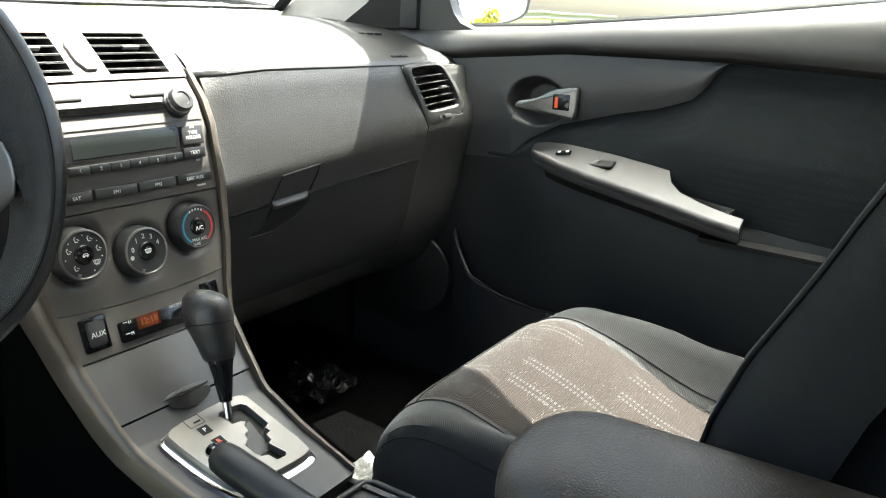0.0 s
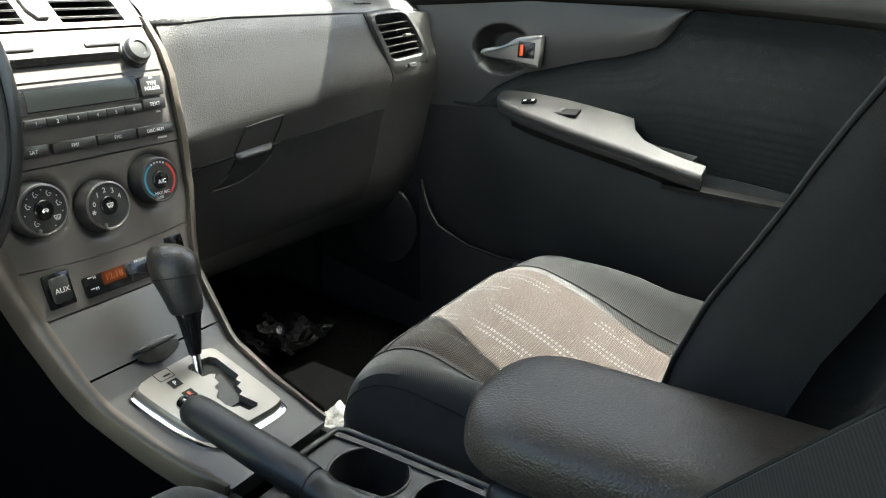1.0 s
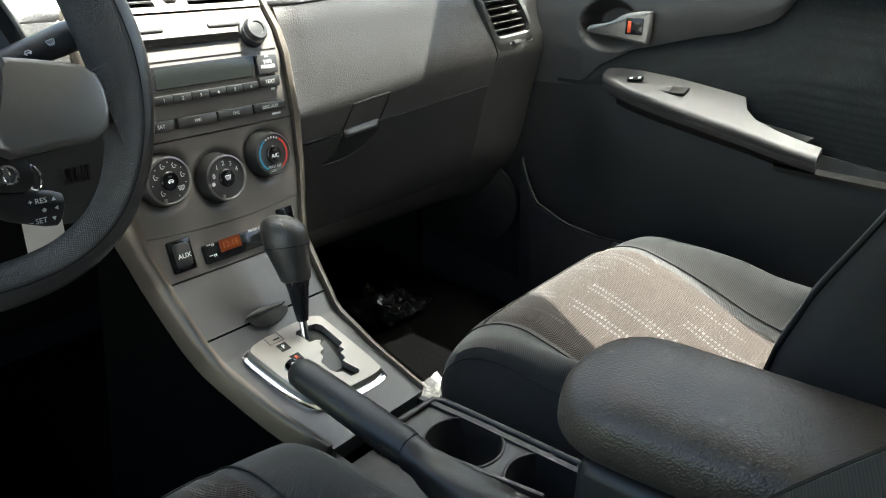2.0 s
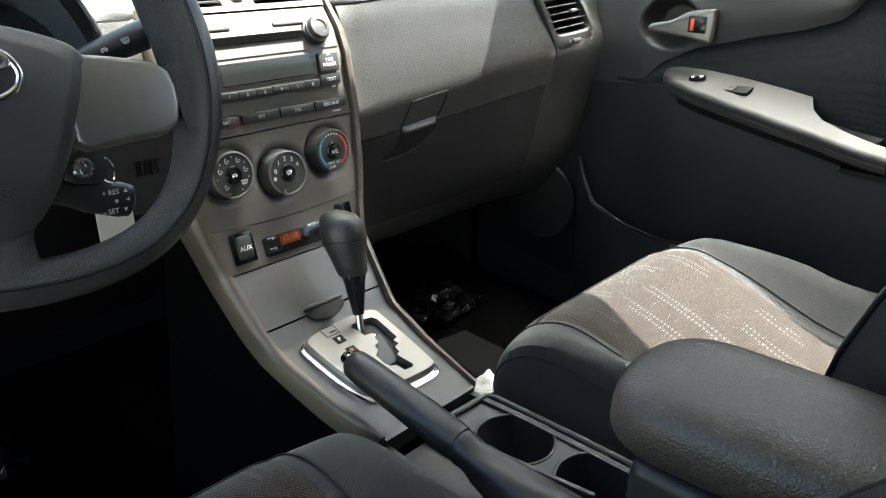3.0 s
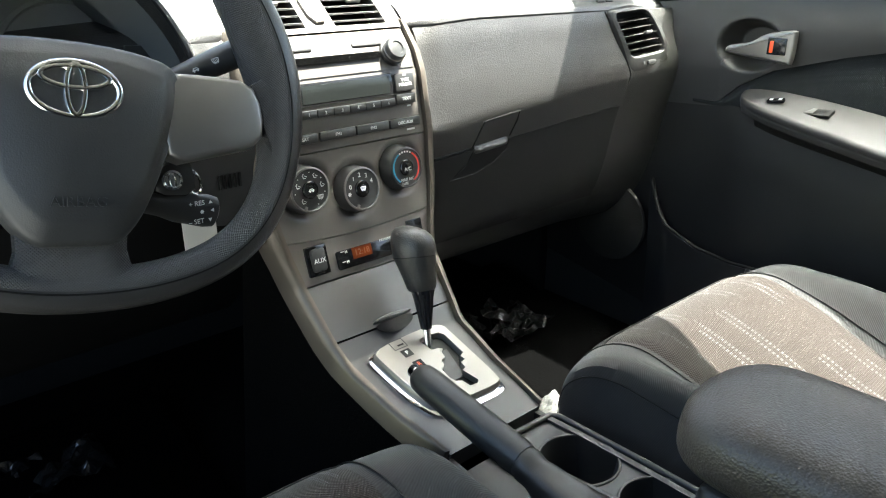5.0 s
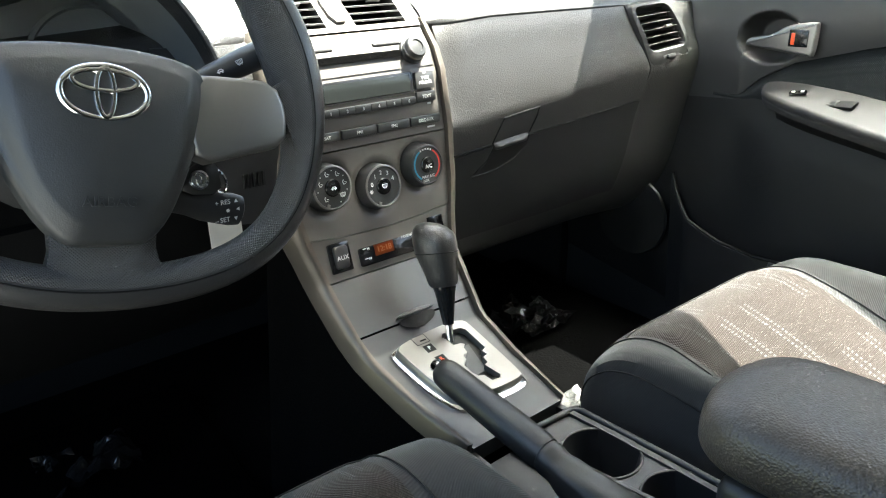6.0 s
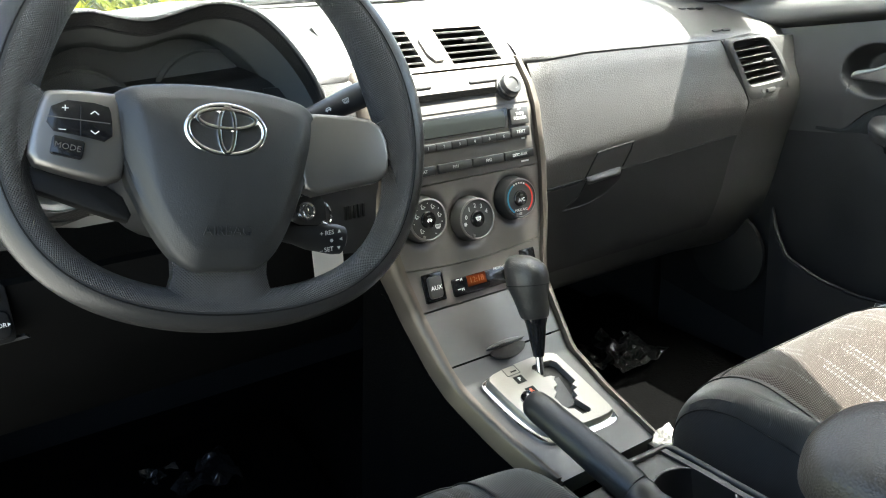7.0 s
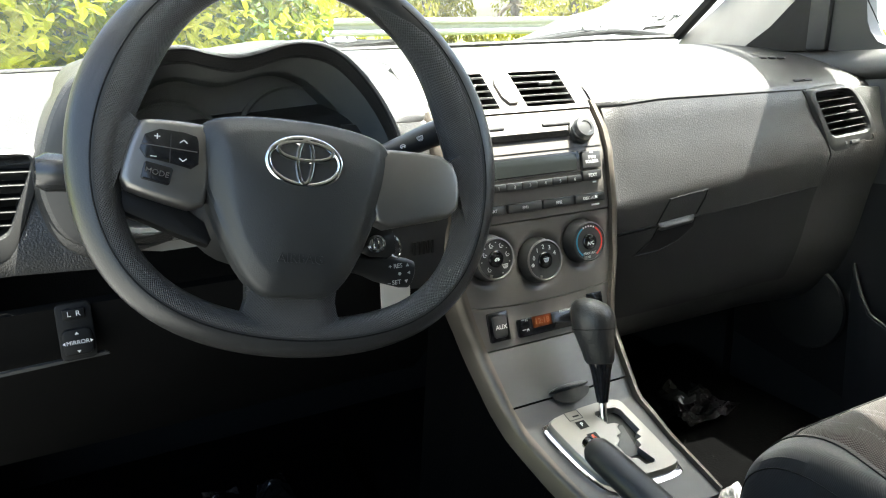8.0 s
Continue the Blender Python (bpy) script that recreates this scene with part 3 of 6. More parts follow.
part("latch_lever", slab(lambda u, v: fascia_at(0.228 + 0.072 * u, 0.7180 + 0.0045 * u - 0.0115 * v, 0.0015 + 0.0065 * math.sin(math.pi * 0.85 * v) * min(1, 8 * min(u, 1 - u) + 0.3)).translation, 14, 8, (0, 0.006, 0)), PAD, glovebox, "grained latch pull")

# ---- centre stack: y of the face by height ----
STACK = [(0.470, -0.20), (0.485, -0.125), (0.505, -0.03), (0.530, 0.045), (0.550, 0.066), (0.570, 0.084), (0.605, 0.115), (0.640, 0.128), (0.710, 0.145), (0.740, 0.150), (0.770, 0.154), (0.830, 0.162), (0.860, 0.177), (0.890, 0.203), (0.930, 0.25), (0.960, 0.30)]
HALF = [(0.470, 0.068), (0.485, 0.070), (0.500, 0.078), (0.520, 0.084), (0.550, 0.091), (0.605, 0.097), (0.660, 0.110), (0.695, 0.117), (0.757, 0.121), (0.824, 0.117), (0.885, 0.119), (0.94, 0.124)]


def stack_y(z):
    return lerp_table(STACK, z)


def half(z):
    return lerp_table(HALF, z)


def on_stack(x, z, out=0.0):
    """A pose on the stack's face: x to the right, y up the face, z out of it."""
    slope = (stack_y(z + 0.012) - stack_y(z - 0.012)) / 0.024
    return frame_at((x, stack_y(z), z), (1, 0, 0), (0, -1, slope)) @ pose(0, 0, out)


def stack_slab(x0, x1, z0, z1, out, thick, nu=8, nv=10, inset=0.0):
    """A plate that follows the face; x0, x1 numbers, or None for the stack's own edges."""
    def f(u, v):
        z = z0 + (z1 - z0) * v
        a = -half(z) + inset if x0 is None else x0
        b = half(z) - inset if x1 is None else x1
        m = on_stack(a + (b - a) * u, z, out)
        return m.translation
    return slab(f, nu, nv, (0, thick, 0))


# upper outlets
vent_panel = bmesh.new()
xs = [-0.123, -0.1, -0.022, 0.0, 0.020, 0.099, 0.123]
zs = [0.886, 0.891, 0.911, 0.932, 0.944]
grid = [[vent_panel.verts.new(on_stack(x * (1 if abs(x) < 0.12 else half(z) / 0.123), z, 0.004).translation) for z in zs] for x in xs]
for i in range(len(xs) - 1):
    for j in range(len(zs) - 1):
        if i in (1, 4) and j in (1, 2):
            continue
        vent_panel.faces.new((grid[i][j], grid[i + 1][j], grid[i + 1][j + 1], grid[i][j + 1]))
r = bmesh.ops.extrude_edge_only(vent_panel, edges=[e for e in vent_panel.edges if len(e.link_faces) == 1])
for g in r["geom"]:
    if isinstance(g, bmesh.types.BMVert):
        g.co += Vector((0, 0.03, -0.012))
outlets = part("center_outlet_panel", vent_panel, METALLIC, dash, "grey plastic panel with two air outlets", smooth=False)
for x0, x1 in ((-0.1, -0.022), (0.020, 0.099)):
    part("cavity", slab(lambda u, v: on_stack(x0 + (x1 - x0) * u, 0.889 + 0.045 * v, -0.022).translation, 4, 4, (0, 0.006, 0)), BLACK, outlets)
    for k in range(5):
        z = 0.8965 + 0.0078 * k
        part("slat", slab(lambda u, v: on_stack(x0 + (x1 - x0) * u, z, 0.003).translation + Vector((0, 0.024 * v, 0)), 4, 1, (0, -0.0010, -0.0011)), BLACK, outlets)
        part("slat_edge", tube([on_stack(x0 + (x1 - x0) * u, z, 0.0032).translation for u in (0, 0.33, 0.67, 1)], 0.0008, 6), PANEL, outlets)
    c = on_stack(x0 + (x1 - x0) * 0.62, 0.917, 0.004)
    part("slider_tab", box(c, (0.022, 0.0035, 0.006), 0.0012), SILVER, outlets, "small satin direction tab")
part("hazard_button", prism(smooth_outline([(-0.0125, -0.026), (0.0125, -0.026), (0.0140, 0.024), (-0.0140, 0.024)], 1), on_stack(0, 0.911, 0.0045), 0.004, 0.0015), METALLIC, outlets, "plain grey hazard switch cover")

for s in (-1, 1):
    def flank(u, v):
        z = 0.884 + 0.062 * v
        x = half(z) - 0.002 + 0.0175 * u
        return on_stack(s * x, z, 0.0030 - 0.003 * u).translation
    part("outlet_flank", slab(flank, 3, 14, (0, 0.030, -0.014)), PAD, outlets, "grained grey edge beside the outlets")

# satin side strips
def strip(sign):
    def f(u, v):
        z = 0.488 + (0.892 - 0.488) * u
        wide = lerp_table([(0.488, 0.008), (0.52, 0.011), (0.56, 0.012), (0.64, 0.015), (0.75, 0.017), (0.85, 0.016), (0.892, 0.013)], z)
        x = half(z) + 0.001 + wide * v
        roundoff = 0.010 * v ** 3
        return Vector((sign * x, stack_y(z) - 0.007 + roundoff, z + 0.005 - roundoff * 0.4))

    def back(u, v):
        z = 0.488 + 0.404 * u
        deep = lerp_table([(0.488, 0.016), (0.56, 0.026), (0.66, 0.032), (0.76, 0.028), (0.905, 0.02)], z)
        return Vector((sign * 0.004 * v, deep * (0.4 + 0.6 * min(1, u * 4)), -0.022 * max(0, 1 - u * 3)))

    return part("trim_strip", slab(f, 60, 6, back), STRIP, dash, "satin champagne trim strip")


strip(1)
strip(-1)

# ---- stereo ----
stereo = thing("car_stereo", (0, 0.16, 0.757), "dark grey built-in car stereo with lettered buttons", "car stereo")
part("faceplate", stack_slab(None, None, 0.758, 0.8845, 0.002, 0.05, 16, 24, 0.0006), METALLIC, stereo, "dark grey faceplate")
part("upper_band", stack_slab(None, None, 0.8405, 0.8835, 0.0035, 0.01, 16, 10, 0.004), METALLIC, stereo)
# raised plate, no opening: the slot's inner shade is put into its colour
part("disc_slot", stack_slab(-0.064, 0.064, 0.8535, 0.8600, 0.0068, 0.006, 8, 4), SHADE_BLACK, stereo, "near-black plate standing for the shaded disc slot")
for s in (-1, 1):
    part("slot_button", box(on_stack(s * 0.052, 0.8695, 0.004), (0.046, 0.006, 0.005), 0.002), PANEL, stereo)
    k = part("volume_knob", lathe([(0.0170, 0), (0.0170, 0.005), (0.0150, 0.006), (0.0150, 0.014), (0.0132, 0.017), (0.0085, 0.0175), (0.0080, 0.016), (0.004, 0.0165)], on_stack(s * 0.083, 0.858, 0.003), 36), BUTTON, stereo, "round black rotary knob")
    part("knob_ring", lathe([(0.0147, 0.0), (0.0156, 0.001), (0.0156, 0.0025), (0.0147, 0.0035)], on_stack(s * 0.083, 0.858, 0.010), 36, False), SILVER, k)
display = part("display", stack_slab(-0.073, 0.073, 0.811, 0.8355, 0.0040, 0.004, 8, 4), GLOSS, stereo, "gloss black display window")
part("screen", stack_slab(-0.060, 0.068, 0.8135, 0.833, 0.0044, 0.001, 8, 4), SCREEN, display, "unlit greenish liquid crystal screen")


def key_button(x, z, w, h, words="", size=0.0055, out=0.002, high=0.005, print_=WHITE):
    b = part("button", box(on_stack(x, z, out + high / 2), (w, h, high), 0.0012), BUTTON, stereo)
    if words:
        lettering(words, size, on_stack(x, z, out + high + 0.0002), print_, b)
    return b


for k in range(6):
    key_button(-0.0555 + 0.0235 * k, 0.8015, 0.0232, 0.0098, str(k + 1))
for x, w, words in ((-0.0955, 0.024, "AM"), (-0.0645, 0.034, "SAT"), (-0.0175, 0.051, "FM1"), (0.0350, 0.050, "FM2"), (0.0865, 0.049, "DISC·AUX")):
    key_button(x, 0.7745, w, 0.0115, words)
key_button(0.091, 0.8240, 0.030, 0.022)
lettering("TYPE", 0.0058, on_stack(0.091, 0.8265, 0.0073), WHITE, stereo)
lettering("FOLDER", 0.0058, on_stack(0.091, 0.8215, 0.0073), WHITE, stereo)
for dz, s in ((0.0325 - 0.024, 1), (-0.0085, -1)):
    part("arrow", prism([(-0.003, -0.001 * s), (0.003, -0.001 * s), (0.0, 0.002 * s)], on_stack(0.091, 0.824 + dz, 0.0070), 0.0003), WHITE, stereo)
key_button(0.0912, 0.8040, 0.031, 0.013, "TEXT", 0.0062)
key_button(-0.091, 0.8240, 0.030, 0.022, "AUDIO", 0.0055)
key_button(-0.0912, 0.8040, 0.031, 0.013, "SEEK", 0.0055)
for x, z, w in ((0.098, 0.7945, 0.006), (0.098, 0.7645, 0.013), (0.100, 0.8415, 0.010)):
    part("marking", box(on_stack(x, z, 0.0022), (w, 0.0022, 0.0004), 0), WHITE, stereo)

# ---- heater controls ----
climate = thing("climate_control", (0, 0.14, 0.66), "dark grey heater panel with three round knobs", "control panel")
KNOBS = ((-0.0725, 0.7175), (0.0005, 0.7045), (0.0735, 0.7185))


def climate_face(u, v):
    z = 0.6615 + (0.7565 - 0.6615) * v
    h = half(z) - 0.0006
    x = -h + 2 * h * u
    sag = 0.008 * (1 - (x / 0.12) ** 2)
    z -= sag * (1 - v) * 1.0
    p = on_stack(x, z, 0.002).translation
    for kx, kz in KNOBS:
        d = math.hypot(x - kx, z - kz)
        if d < 0.040:
            p.y += 0.010 * (0.5 + 0.5 * math.cos(math.pi * max(0, (d - 0.020)) / 0.020)) if d > 0.02 else 0.010
    return p


part("control_face", slab(climate_face, 72, 36, (0, 0.03, 0)), METALLIC, climate, "dark grey panel with dished knob seats")


def ring_word(words, size, m, radius, angle, parent, mat=WHITE, upright=True):
    a = radians(angle)
    lettering(words, size, m @ pose(radius * math.sin(a), radius * math.cos(a), 0, 0, 0, 0 if upright else -angle), mat, parent)


def glyph(m, parent, kind, s=1.0, mat=WHITE):
    """Small printed symbols made of bars."""
    bm = bmesh.new()
    if kind == "seat":
        for x, y, w, h, t in ((-0.0012, 0.0005, 0.0008, 0.004, 15), (0.0006, -0.0014, 0.003, 0.0008, 0), (0.0022, 0.0006, 0.003, 0.0007, -30), (-0.0006, 0.0030, 0.0012, 0.0012, 0)):
            add_box(bm, m @ pose(x * s, y * s, 0, 0, 0, t), (w * s, h * s, 0.0003))
    elif kind == "defrost":
        for x, y, w, h, t in ((0, 0.0024, 0.0065, 0.0007, 0), (0, -0.0012, 0.0048, 0.0007, 0), (-0.003, 0.0006, 0.0007, 0.0038, 15), (0.003, 0.0006, 0.0007, 0.0038, -15), (-0.0015, 0.0, 0.0005, 0.005, 0), (0, 0.0, 0.0005, 0.005, 0), (0.0015, 0.0, 0.0005, 0.005, 0)):
            add_box(bm, m @ pose(x * s, y * s, 0, 0, 0, t), (w * s, h * s, 0.0003))
    elif kind == "car":
        for x, y, w, h, t in ((0, -0.0008, 0.0065, 0.0010, 0), (0.0002, 0.0010, 0.0034, 0.0008, 0), (-0.002, 0.0002, 0.0008, 0.0022, -40), (0.0024, 0.0002, 0.0008, 0.0022, 40), (-0.0018, -0.0018, 0.0014, 0.0010, 0), (0.0018, -0.0018, 0.0014, 0.0010, 0)):
            add_box(bm, m @ pose(x * s, y * s, 0, 0, 0, t), (w * s, h * s, 0.0003))
    else:
        for t in (0, 60, 120):
            add_box(bm, m @ pose(0, 0, 0, 0, 0, t), (0.0042 * s, 0.0011 * s, 0.0003))
    return part("symbol", bm, mat, parent, smooth=False)


for i, (kx, kz) in enumerate(KNOBS):
    m = on_stack(kx, kz, -0.006)
    k = part("rotary_knob", lathe([(0.0298, 0), (0.0298, 0.004), (0.0276, 0.010), (0.0268, 0.020), (0.0262, 0.0225), (0.0245, 0.0232), (0.0238, 0.0220), (0.012, 0.0216), (0.0005, 0.0216)], m, 56), BUTTON, climate, "round black heater knob")
    if i != 2:
        part("knob_rim", lathe([(0.0262, 0.0), (0.0271, 0.0008), (0.0267, 0.0022), (0.0250, 0.0026), (0.0243, 0.0016)], m @ pose(0, 0, 0.0212), 56, False), SILVER, k, "thin satin rim")
    centre = part("push_button", lathe([(0.0105, 0), (0.0105, 0.0022), (0.0095, 0.0032), (0.0005, 0.0036)], m @ pose(0, 0, 0.0212), 32), GLOSS, k, "black centre push button")
    part("pointer", box(m @ pose(0.0228 * math.sin(radians(205)), 0.0228 * math.cos(radians(205)), 0.0232, 0, 0, -205), (0.004, 0.005, 0.0012), 0.0005), SILVER, k)
    top = m @ pose(0, 0, 0.0219)
    cen = m @ pose(0, 0, 0.0250)
    part("indicator", box(cen @ pose(0, 0.0045, 0), (0.004, 0.001, 0.0006), 0), DARK, centre)
    if i == 0:
        for a in (-70, -20, 30, 80):
            glyph(top @ pose(0.0170 * math.sin(radians(a)), 0.0170 * math.cos(radians(a)), 0), k, "seat", 1.1)
        glyph(top @ pose(0.0170 * math.sin(radians(130)), 0.0170 * math.cos(radians(130)), 0), k, "defrost", 1.1)
        glyph(top @ pose(0.0170 * math.sin(radians(-140)), 0.0170 * math.cos(radians(-140)), 0), k, "seat", 1.1)
        for a in range(-110, 150, 50):
            part("dot", lathe([(0.0007, 0), (0.0007, 0.0003)], top @ pose(0.0205 * math.sin(radians(a + 15)), 0.0205 * math.cos(radians(a + 15)), 0), 8), WHITE, k)
        glyph(cen, centre, "car", 1.1)
    elif i == 1:
        for word, a in (("0", -75), ("1", -38), ("2", -4), ("3", 30), ("4", 65)):
            ring_word(word, 0.0078, top, 0.0172, a, k)
        glyph(top @ pose(-0.019, -0.004, 0), k, "fan", 1.2)
        glyph(cen, centre, "defrost", 1.1)
    else:
        for a0, mat, w in ((-140, BLUE, 1), (38, RED, 1)):
            bm = bmesh.new()
            for j in range(11):
                a = a0 + 10.5 * j
                add_box(bm, top @ pose(0.0205 * math.sin(radians(a)), 0.0205 * math.cos(radians(a)), 0, 0, 0, -a), (0.0042, 0.0022, 0.0004))
            part("temperature_band", bm, mat, k, "coloured temperature band", smooth=False)
        for j in range(5):
            part("dot", box(top @ pose(0.0205 * math.sin(radians(-24 + 12 * j)), 0.0205 * math.cos(radians(-24 + 12 * j)), 0), (0.0022, 0.0022, 0.0003), 0), WHITE, k)
        lettering("MAX A/C", 0.0052, top @ pose(0, -0.0155, 0), WHITE, k)
        lettering("USE", 0.0045, top @ pose(-0.003, -0.0205, 0), WHITE, k)
        lettering("A/C", 0.0068, cen @ pose(0, -0.002, 0), WHITE, centre)

# ---- switch strip ----
strip_panel = thing("switch_panel", (0, 0.12, 0.605), "dark grey strip with clock and auxiliary socket switch", "control panel")


def lower_face(u, v):
    zt = 0.6605
    z0 = 0.606
    z = z0 + (zt - z0) * v
    h = half(z) - 0.0006
    x = -h + 2 * h * u
    z -= 0.008 * (1 - (x / 0.12) ** 2) * v
    return on_stack(x, z, 0.002).translation


part("panel_face", slab(lower_face, 20, 8, (0, 0.03, 0)), METALLIC, strip_panel)
aux = part("switch_bezel", box(on_stack(-0.073, 0.6325, 0.003), (0.030, 0.037, 0.006), 0.002), GLOSS, strip_panel)
rocker = part("rocker", prism(round_rect(0.020, 0.028, 0.004), on_stack(-0.073, 0.6330, 0.005) @ pose(0, 0, 0, 4, 0, 0), 0.005, 0.002), BUTTON, aux, "black rocker switch")
lettering("AUX", 0.0080, on_stack(-0.073, 0.6320, 0.0104) @ pose(0, 0, 0, 4, 0, 0), WHITE, rocker)
clock = part("clock", prism(round_rect(0.100, 0.023, 0.003), on_stack(0.004, 0.6245, 0.001) @ pose(0, 0, 0, 0, 0, 0), 0.004, 0.001), GLOSS, strip_panel, "gloss black clock window")
part("digit_window", box(on_stack(-0.0085, 0.6285, 0.0052), (0.030, 0.0145, 0.0006), 0), surface("dim_amber_window", (0.09, 0.022, 0.008), 0.2, wear=0.05), clock, "dim amber clock face")
lettering("12:18", 0.0105, on_stack(-0.0085, 0.6285, 0.0057), AMBER, clock)
lettering("H", 0.005, on_stack(-0.032, 0.6330, 0.0053), WHITE, clock)
lettering("M", 0.005, on_stack(-0.032, 0.6210, 0.0053), WHITE, clock)
for z in (0.6330, 0.6210):
    part("tick", box(on_stack(-0.0375, z + 0.001, 0.0053), (0.005, 0.001, 0.0004), 0), WHITE, clock)
lettering("PASSENGER AIRBAG", 0.0048, on_stack(0.042, 0.6345, 0.0053), WHITE, clock)
part("blank_switch", box(on_stack(0.082, 0.6400, 0.0025), (0.026, 0.018, 0.002), 0.0008), GLOSS, strip_panel)

# ---- console ----
console = thing("center_console", (0, -0.1, FLOOR_Z), "dark grey plastic console between the seats", "console")


def console_top(u, v):
    z = 0.4865 + (0.5485 - 0.4865) * v
    h = half(z) + 0.0005
    return Vector((-h + 2 * h * u, stack_y(z), z))


def tray(u, v):
    z = 0.5500 + (0.6045 - 0.5500) * v
    h = half(z) - 0.0005
    return on_stack(-h + 2 * h * u, z, 0.001).translation


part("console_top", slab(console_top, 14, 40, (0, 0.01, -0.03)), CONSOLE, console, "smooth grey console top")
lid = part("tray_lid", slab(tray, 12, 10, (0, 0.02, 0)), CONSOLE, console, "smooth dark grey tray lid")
# the lid stays whole; this black plate paints the notch's shade
part("finger_notch", prism(smooth_outline([(-0.030, 0.0), (0.030, 0.0), (0.026, -0.012), (0.0, -0.020), (-0.026, -0.012)], 2), on_stack(-0.002, 0.5525, 0.0030), 0.0012), BLACK, lid, "black plate standing for the shaded finger notch")
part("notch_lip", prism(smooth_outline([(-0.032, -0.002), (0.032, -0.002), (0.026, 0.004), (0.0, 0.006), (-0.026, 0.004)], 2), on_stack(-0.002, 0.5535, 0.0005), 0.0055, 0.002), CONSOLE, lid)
for s in (-1, 1):
    def side(u, v):
        z = 0.485 + (0.74 - 0.485) * u
        h = half(z) + lerp_table([(0.488, 0.006), (0.56, 0.012), (0.64, 0.014), (0.75, 0.012)], z)
        y = stack_y(z) + 0.012 + lerp_table([(0.485, 0.0), (0.56, 0.02), (0.74, 0.02)], z)
        low = FLOOR_Z
        return Vector((s * (h + 0.01 * v), y + 0.05 * v, z - (z - low) * v if z < 0.56 else z - (0.56 - low) * v - (z - 0.56) * 1.0 * v))
    part("console_side", slab(side, 20, 8, (-s * 0.01, 0, 0)), CARPET, console, "carpeted console side, coloured near black for its shade")
    part("rear_side", slab(lambda u, v: Vector((s * (0.074 + 0.014 * u ** 0.5 + 0.006 * v), -0.115 - 0.55 * u, 0.478 - 0.005 * u - (0.228) * v)), 8, 4, (-s * 0.008, 0, 0)), DARK, console)

# selector plate
PLATE = frame_at((0.006, -0.009, 0.5165), (1, 0, 0), (0, -0.30, 1))
plate_outline = smooth_outline([(-0.067, 0.050), (0.006, 0.0545), (0.046, 0.0515), (0.0470, 0.03), (0.0475, -0.058), (0.043, -0.0675), (0.00, -0.0665), (-0.050, -0.0610), (-0.062, -0.030), (-0.068, 0.030)], 2)
ring_out = smooth_outline([(-0.072, 0.056), (0.006, 0.058), (0.049, 0.055), (0.0515, 0.03), (0.054, -0.062), (0.048, -0.0745), (0.00, -0.0745), (-0.056, -0.0685), (-0.068, -0.030), (-0.0745, 0.030)], 2)
gate = [(-0.003, 0.0345), (0.0005, 0.039), (0.013, 0.0395), (0.030, 0.037), (0.0345, 0.031), (0.0345, -0.0055), (0.027, -0.0085), (0.0285, -0.0155), (0.0205, -0.0175), (0.0195, -0.0265), (0.0135, -0.0285), (0.0145, -0.033), (0.0195, -0.050), (0.016, -0.0535), (0.004, -0.0525), (0.001, -0.0415), (-0.0060, -0.0385), (-0.0095, -0.031), (-0.0090, -0.0155), (-0.001, -0.0105), (0.0005, -0.0035), (0.0085, -0.0010), (0.0105, 0.0090), (0.0155, 0.0115), (0.0110, 0.0150), (0.0010, 0.0165), (-0.0005, 0.0280)]


def gated_plate(m, depth, bevel):
    """The plate with the stepped gate cut through it."""
    bm = bmesh.new()
    n = len(plate_outline)
    cx, cy = 0.0, 0.0
    low = [bm.verts.new((x, y, 0)) for x, y in plate_outline]
    mid = [bm.verts.new((x, y, depth - bevel)) for x, y in plate_outline]
    top = [bm.verts.new((x * 0.965, y * 0.97, depth)) for x, y in plate_outline]
    for p, q in ((low, mid), (mid, top)):
        for k in range(n):
            bm.faces.new((p[k], p[(k + 1) % n], q[(k + 1) % n], q[k]))
    hole = [bm.verts.new((x, y, depth)) for x, y in gate]
    deep = [bm.verts.new((x, y, depth - 0.012)) for x, y in gate]
    g = len(gate)
    for k in range(g):
        bm.faces.new((hole[k], hole[(k + 1) % g], deep[(k + 1) % g], deep[k]))
    edges = [bm.edges.get((top[k], top[(k + 1) % n])) for k in range(n)] + [bm.edges.get((hole[k], hole[(k + 1) % g])) for k in range(g)]
    bmesh.ops.triangle_fill(bm, edges=edges, use_beauty=True)
    bm.transform(m)
    return bm


selector = part("selector_plate", gated_plate(PLATE, 0.012, 0.003), BRUSHED, console, "satin silver gear selector plate")
part("chrome_edge", prism(ring_out, PLATE @ pose(0, -0.001, -0.006), 0.0088, 0.004), CHROME, console, "bright chrome plate surround")
slot = part("gate_floor", prism([(x * 0.98, y * 0.98) for x, y in gate], PLATE @ pose(0, 0, 0.0030), 0.0006), BLACK, selector, "dark grey slot floor", smooth=False)
part("gate_shadow_plate", prism([(0.004, 0.014), (0.026, 0.014), (0.016, -0.032), (-0.006, -0.032)], PLATE @ pose(0, 0, 0.0036), 0.001), DARK, selector, "sliding grey slot cover")
for x, y, mat in ((-0.0290, 0.0265, DARK), (-0.0275, 0.0050, ORANGE)):
    w = part("indicator_window", box(PLATE @ pose(x, y, 0.0120), (0.013, 0.012, 0.0008), 0), BLACK, selector)
    if mat is ORANGE:
        lettering("R", 0.008, PLATE @ pose(x, y, 0.0126), ORANGE, w)
    else:
        lettering("P", 0.008, PLATE @ pose(x, y, 0.0126), WHITE, w)
part("lock_cover", frame_plate(round_rect(0.020, 0.015, 0.001), round_rect(0.0185, 0.0135, 0.001), PLATE @ pose(-0.0300, 0.0435, 0.0119), 0.0005), DARK, selector)
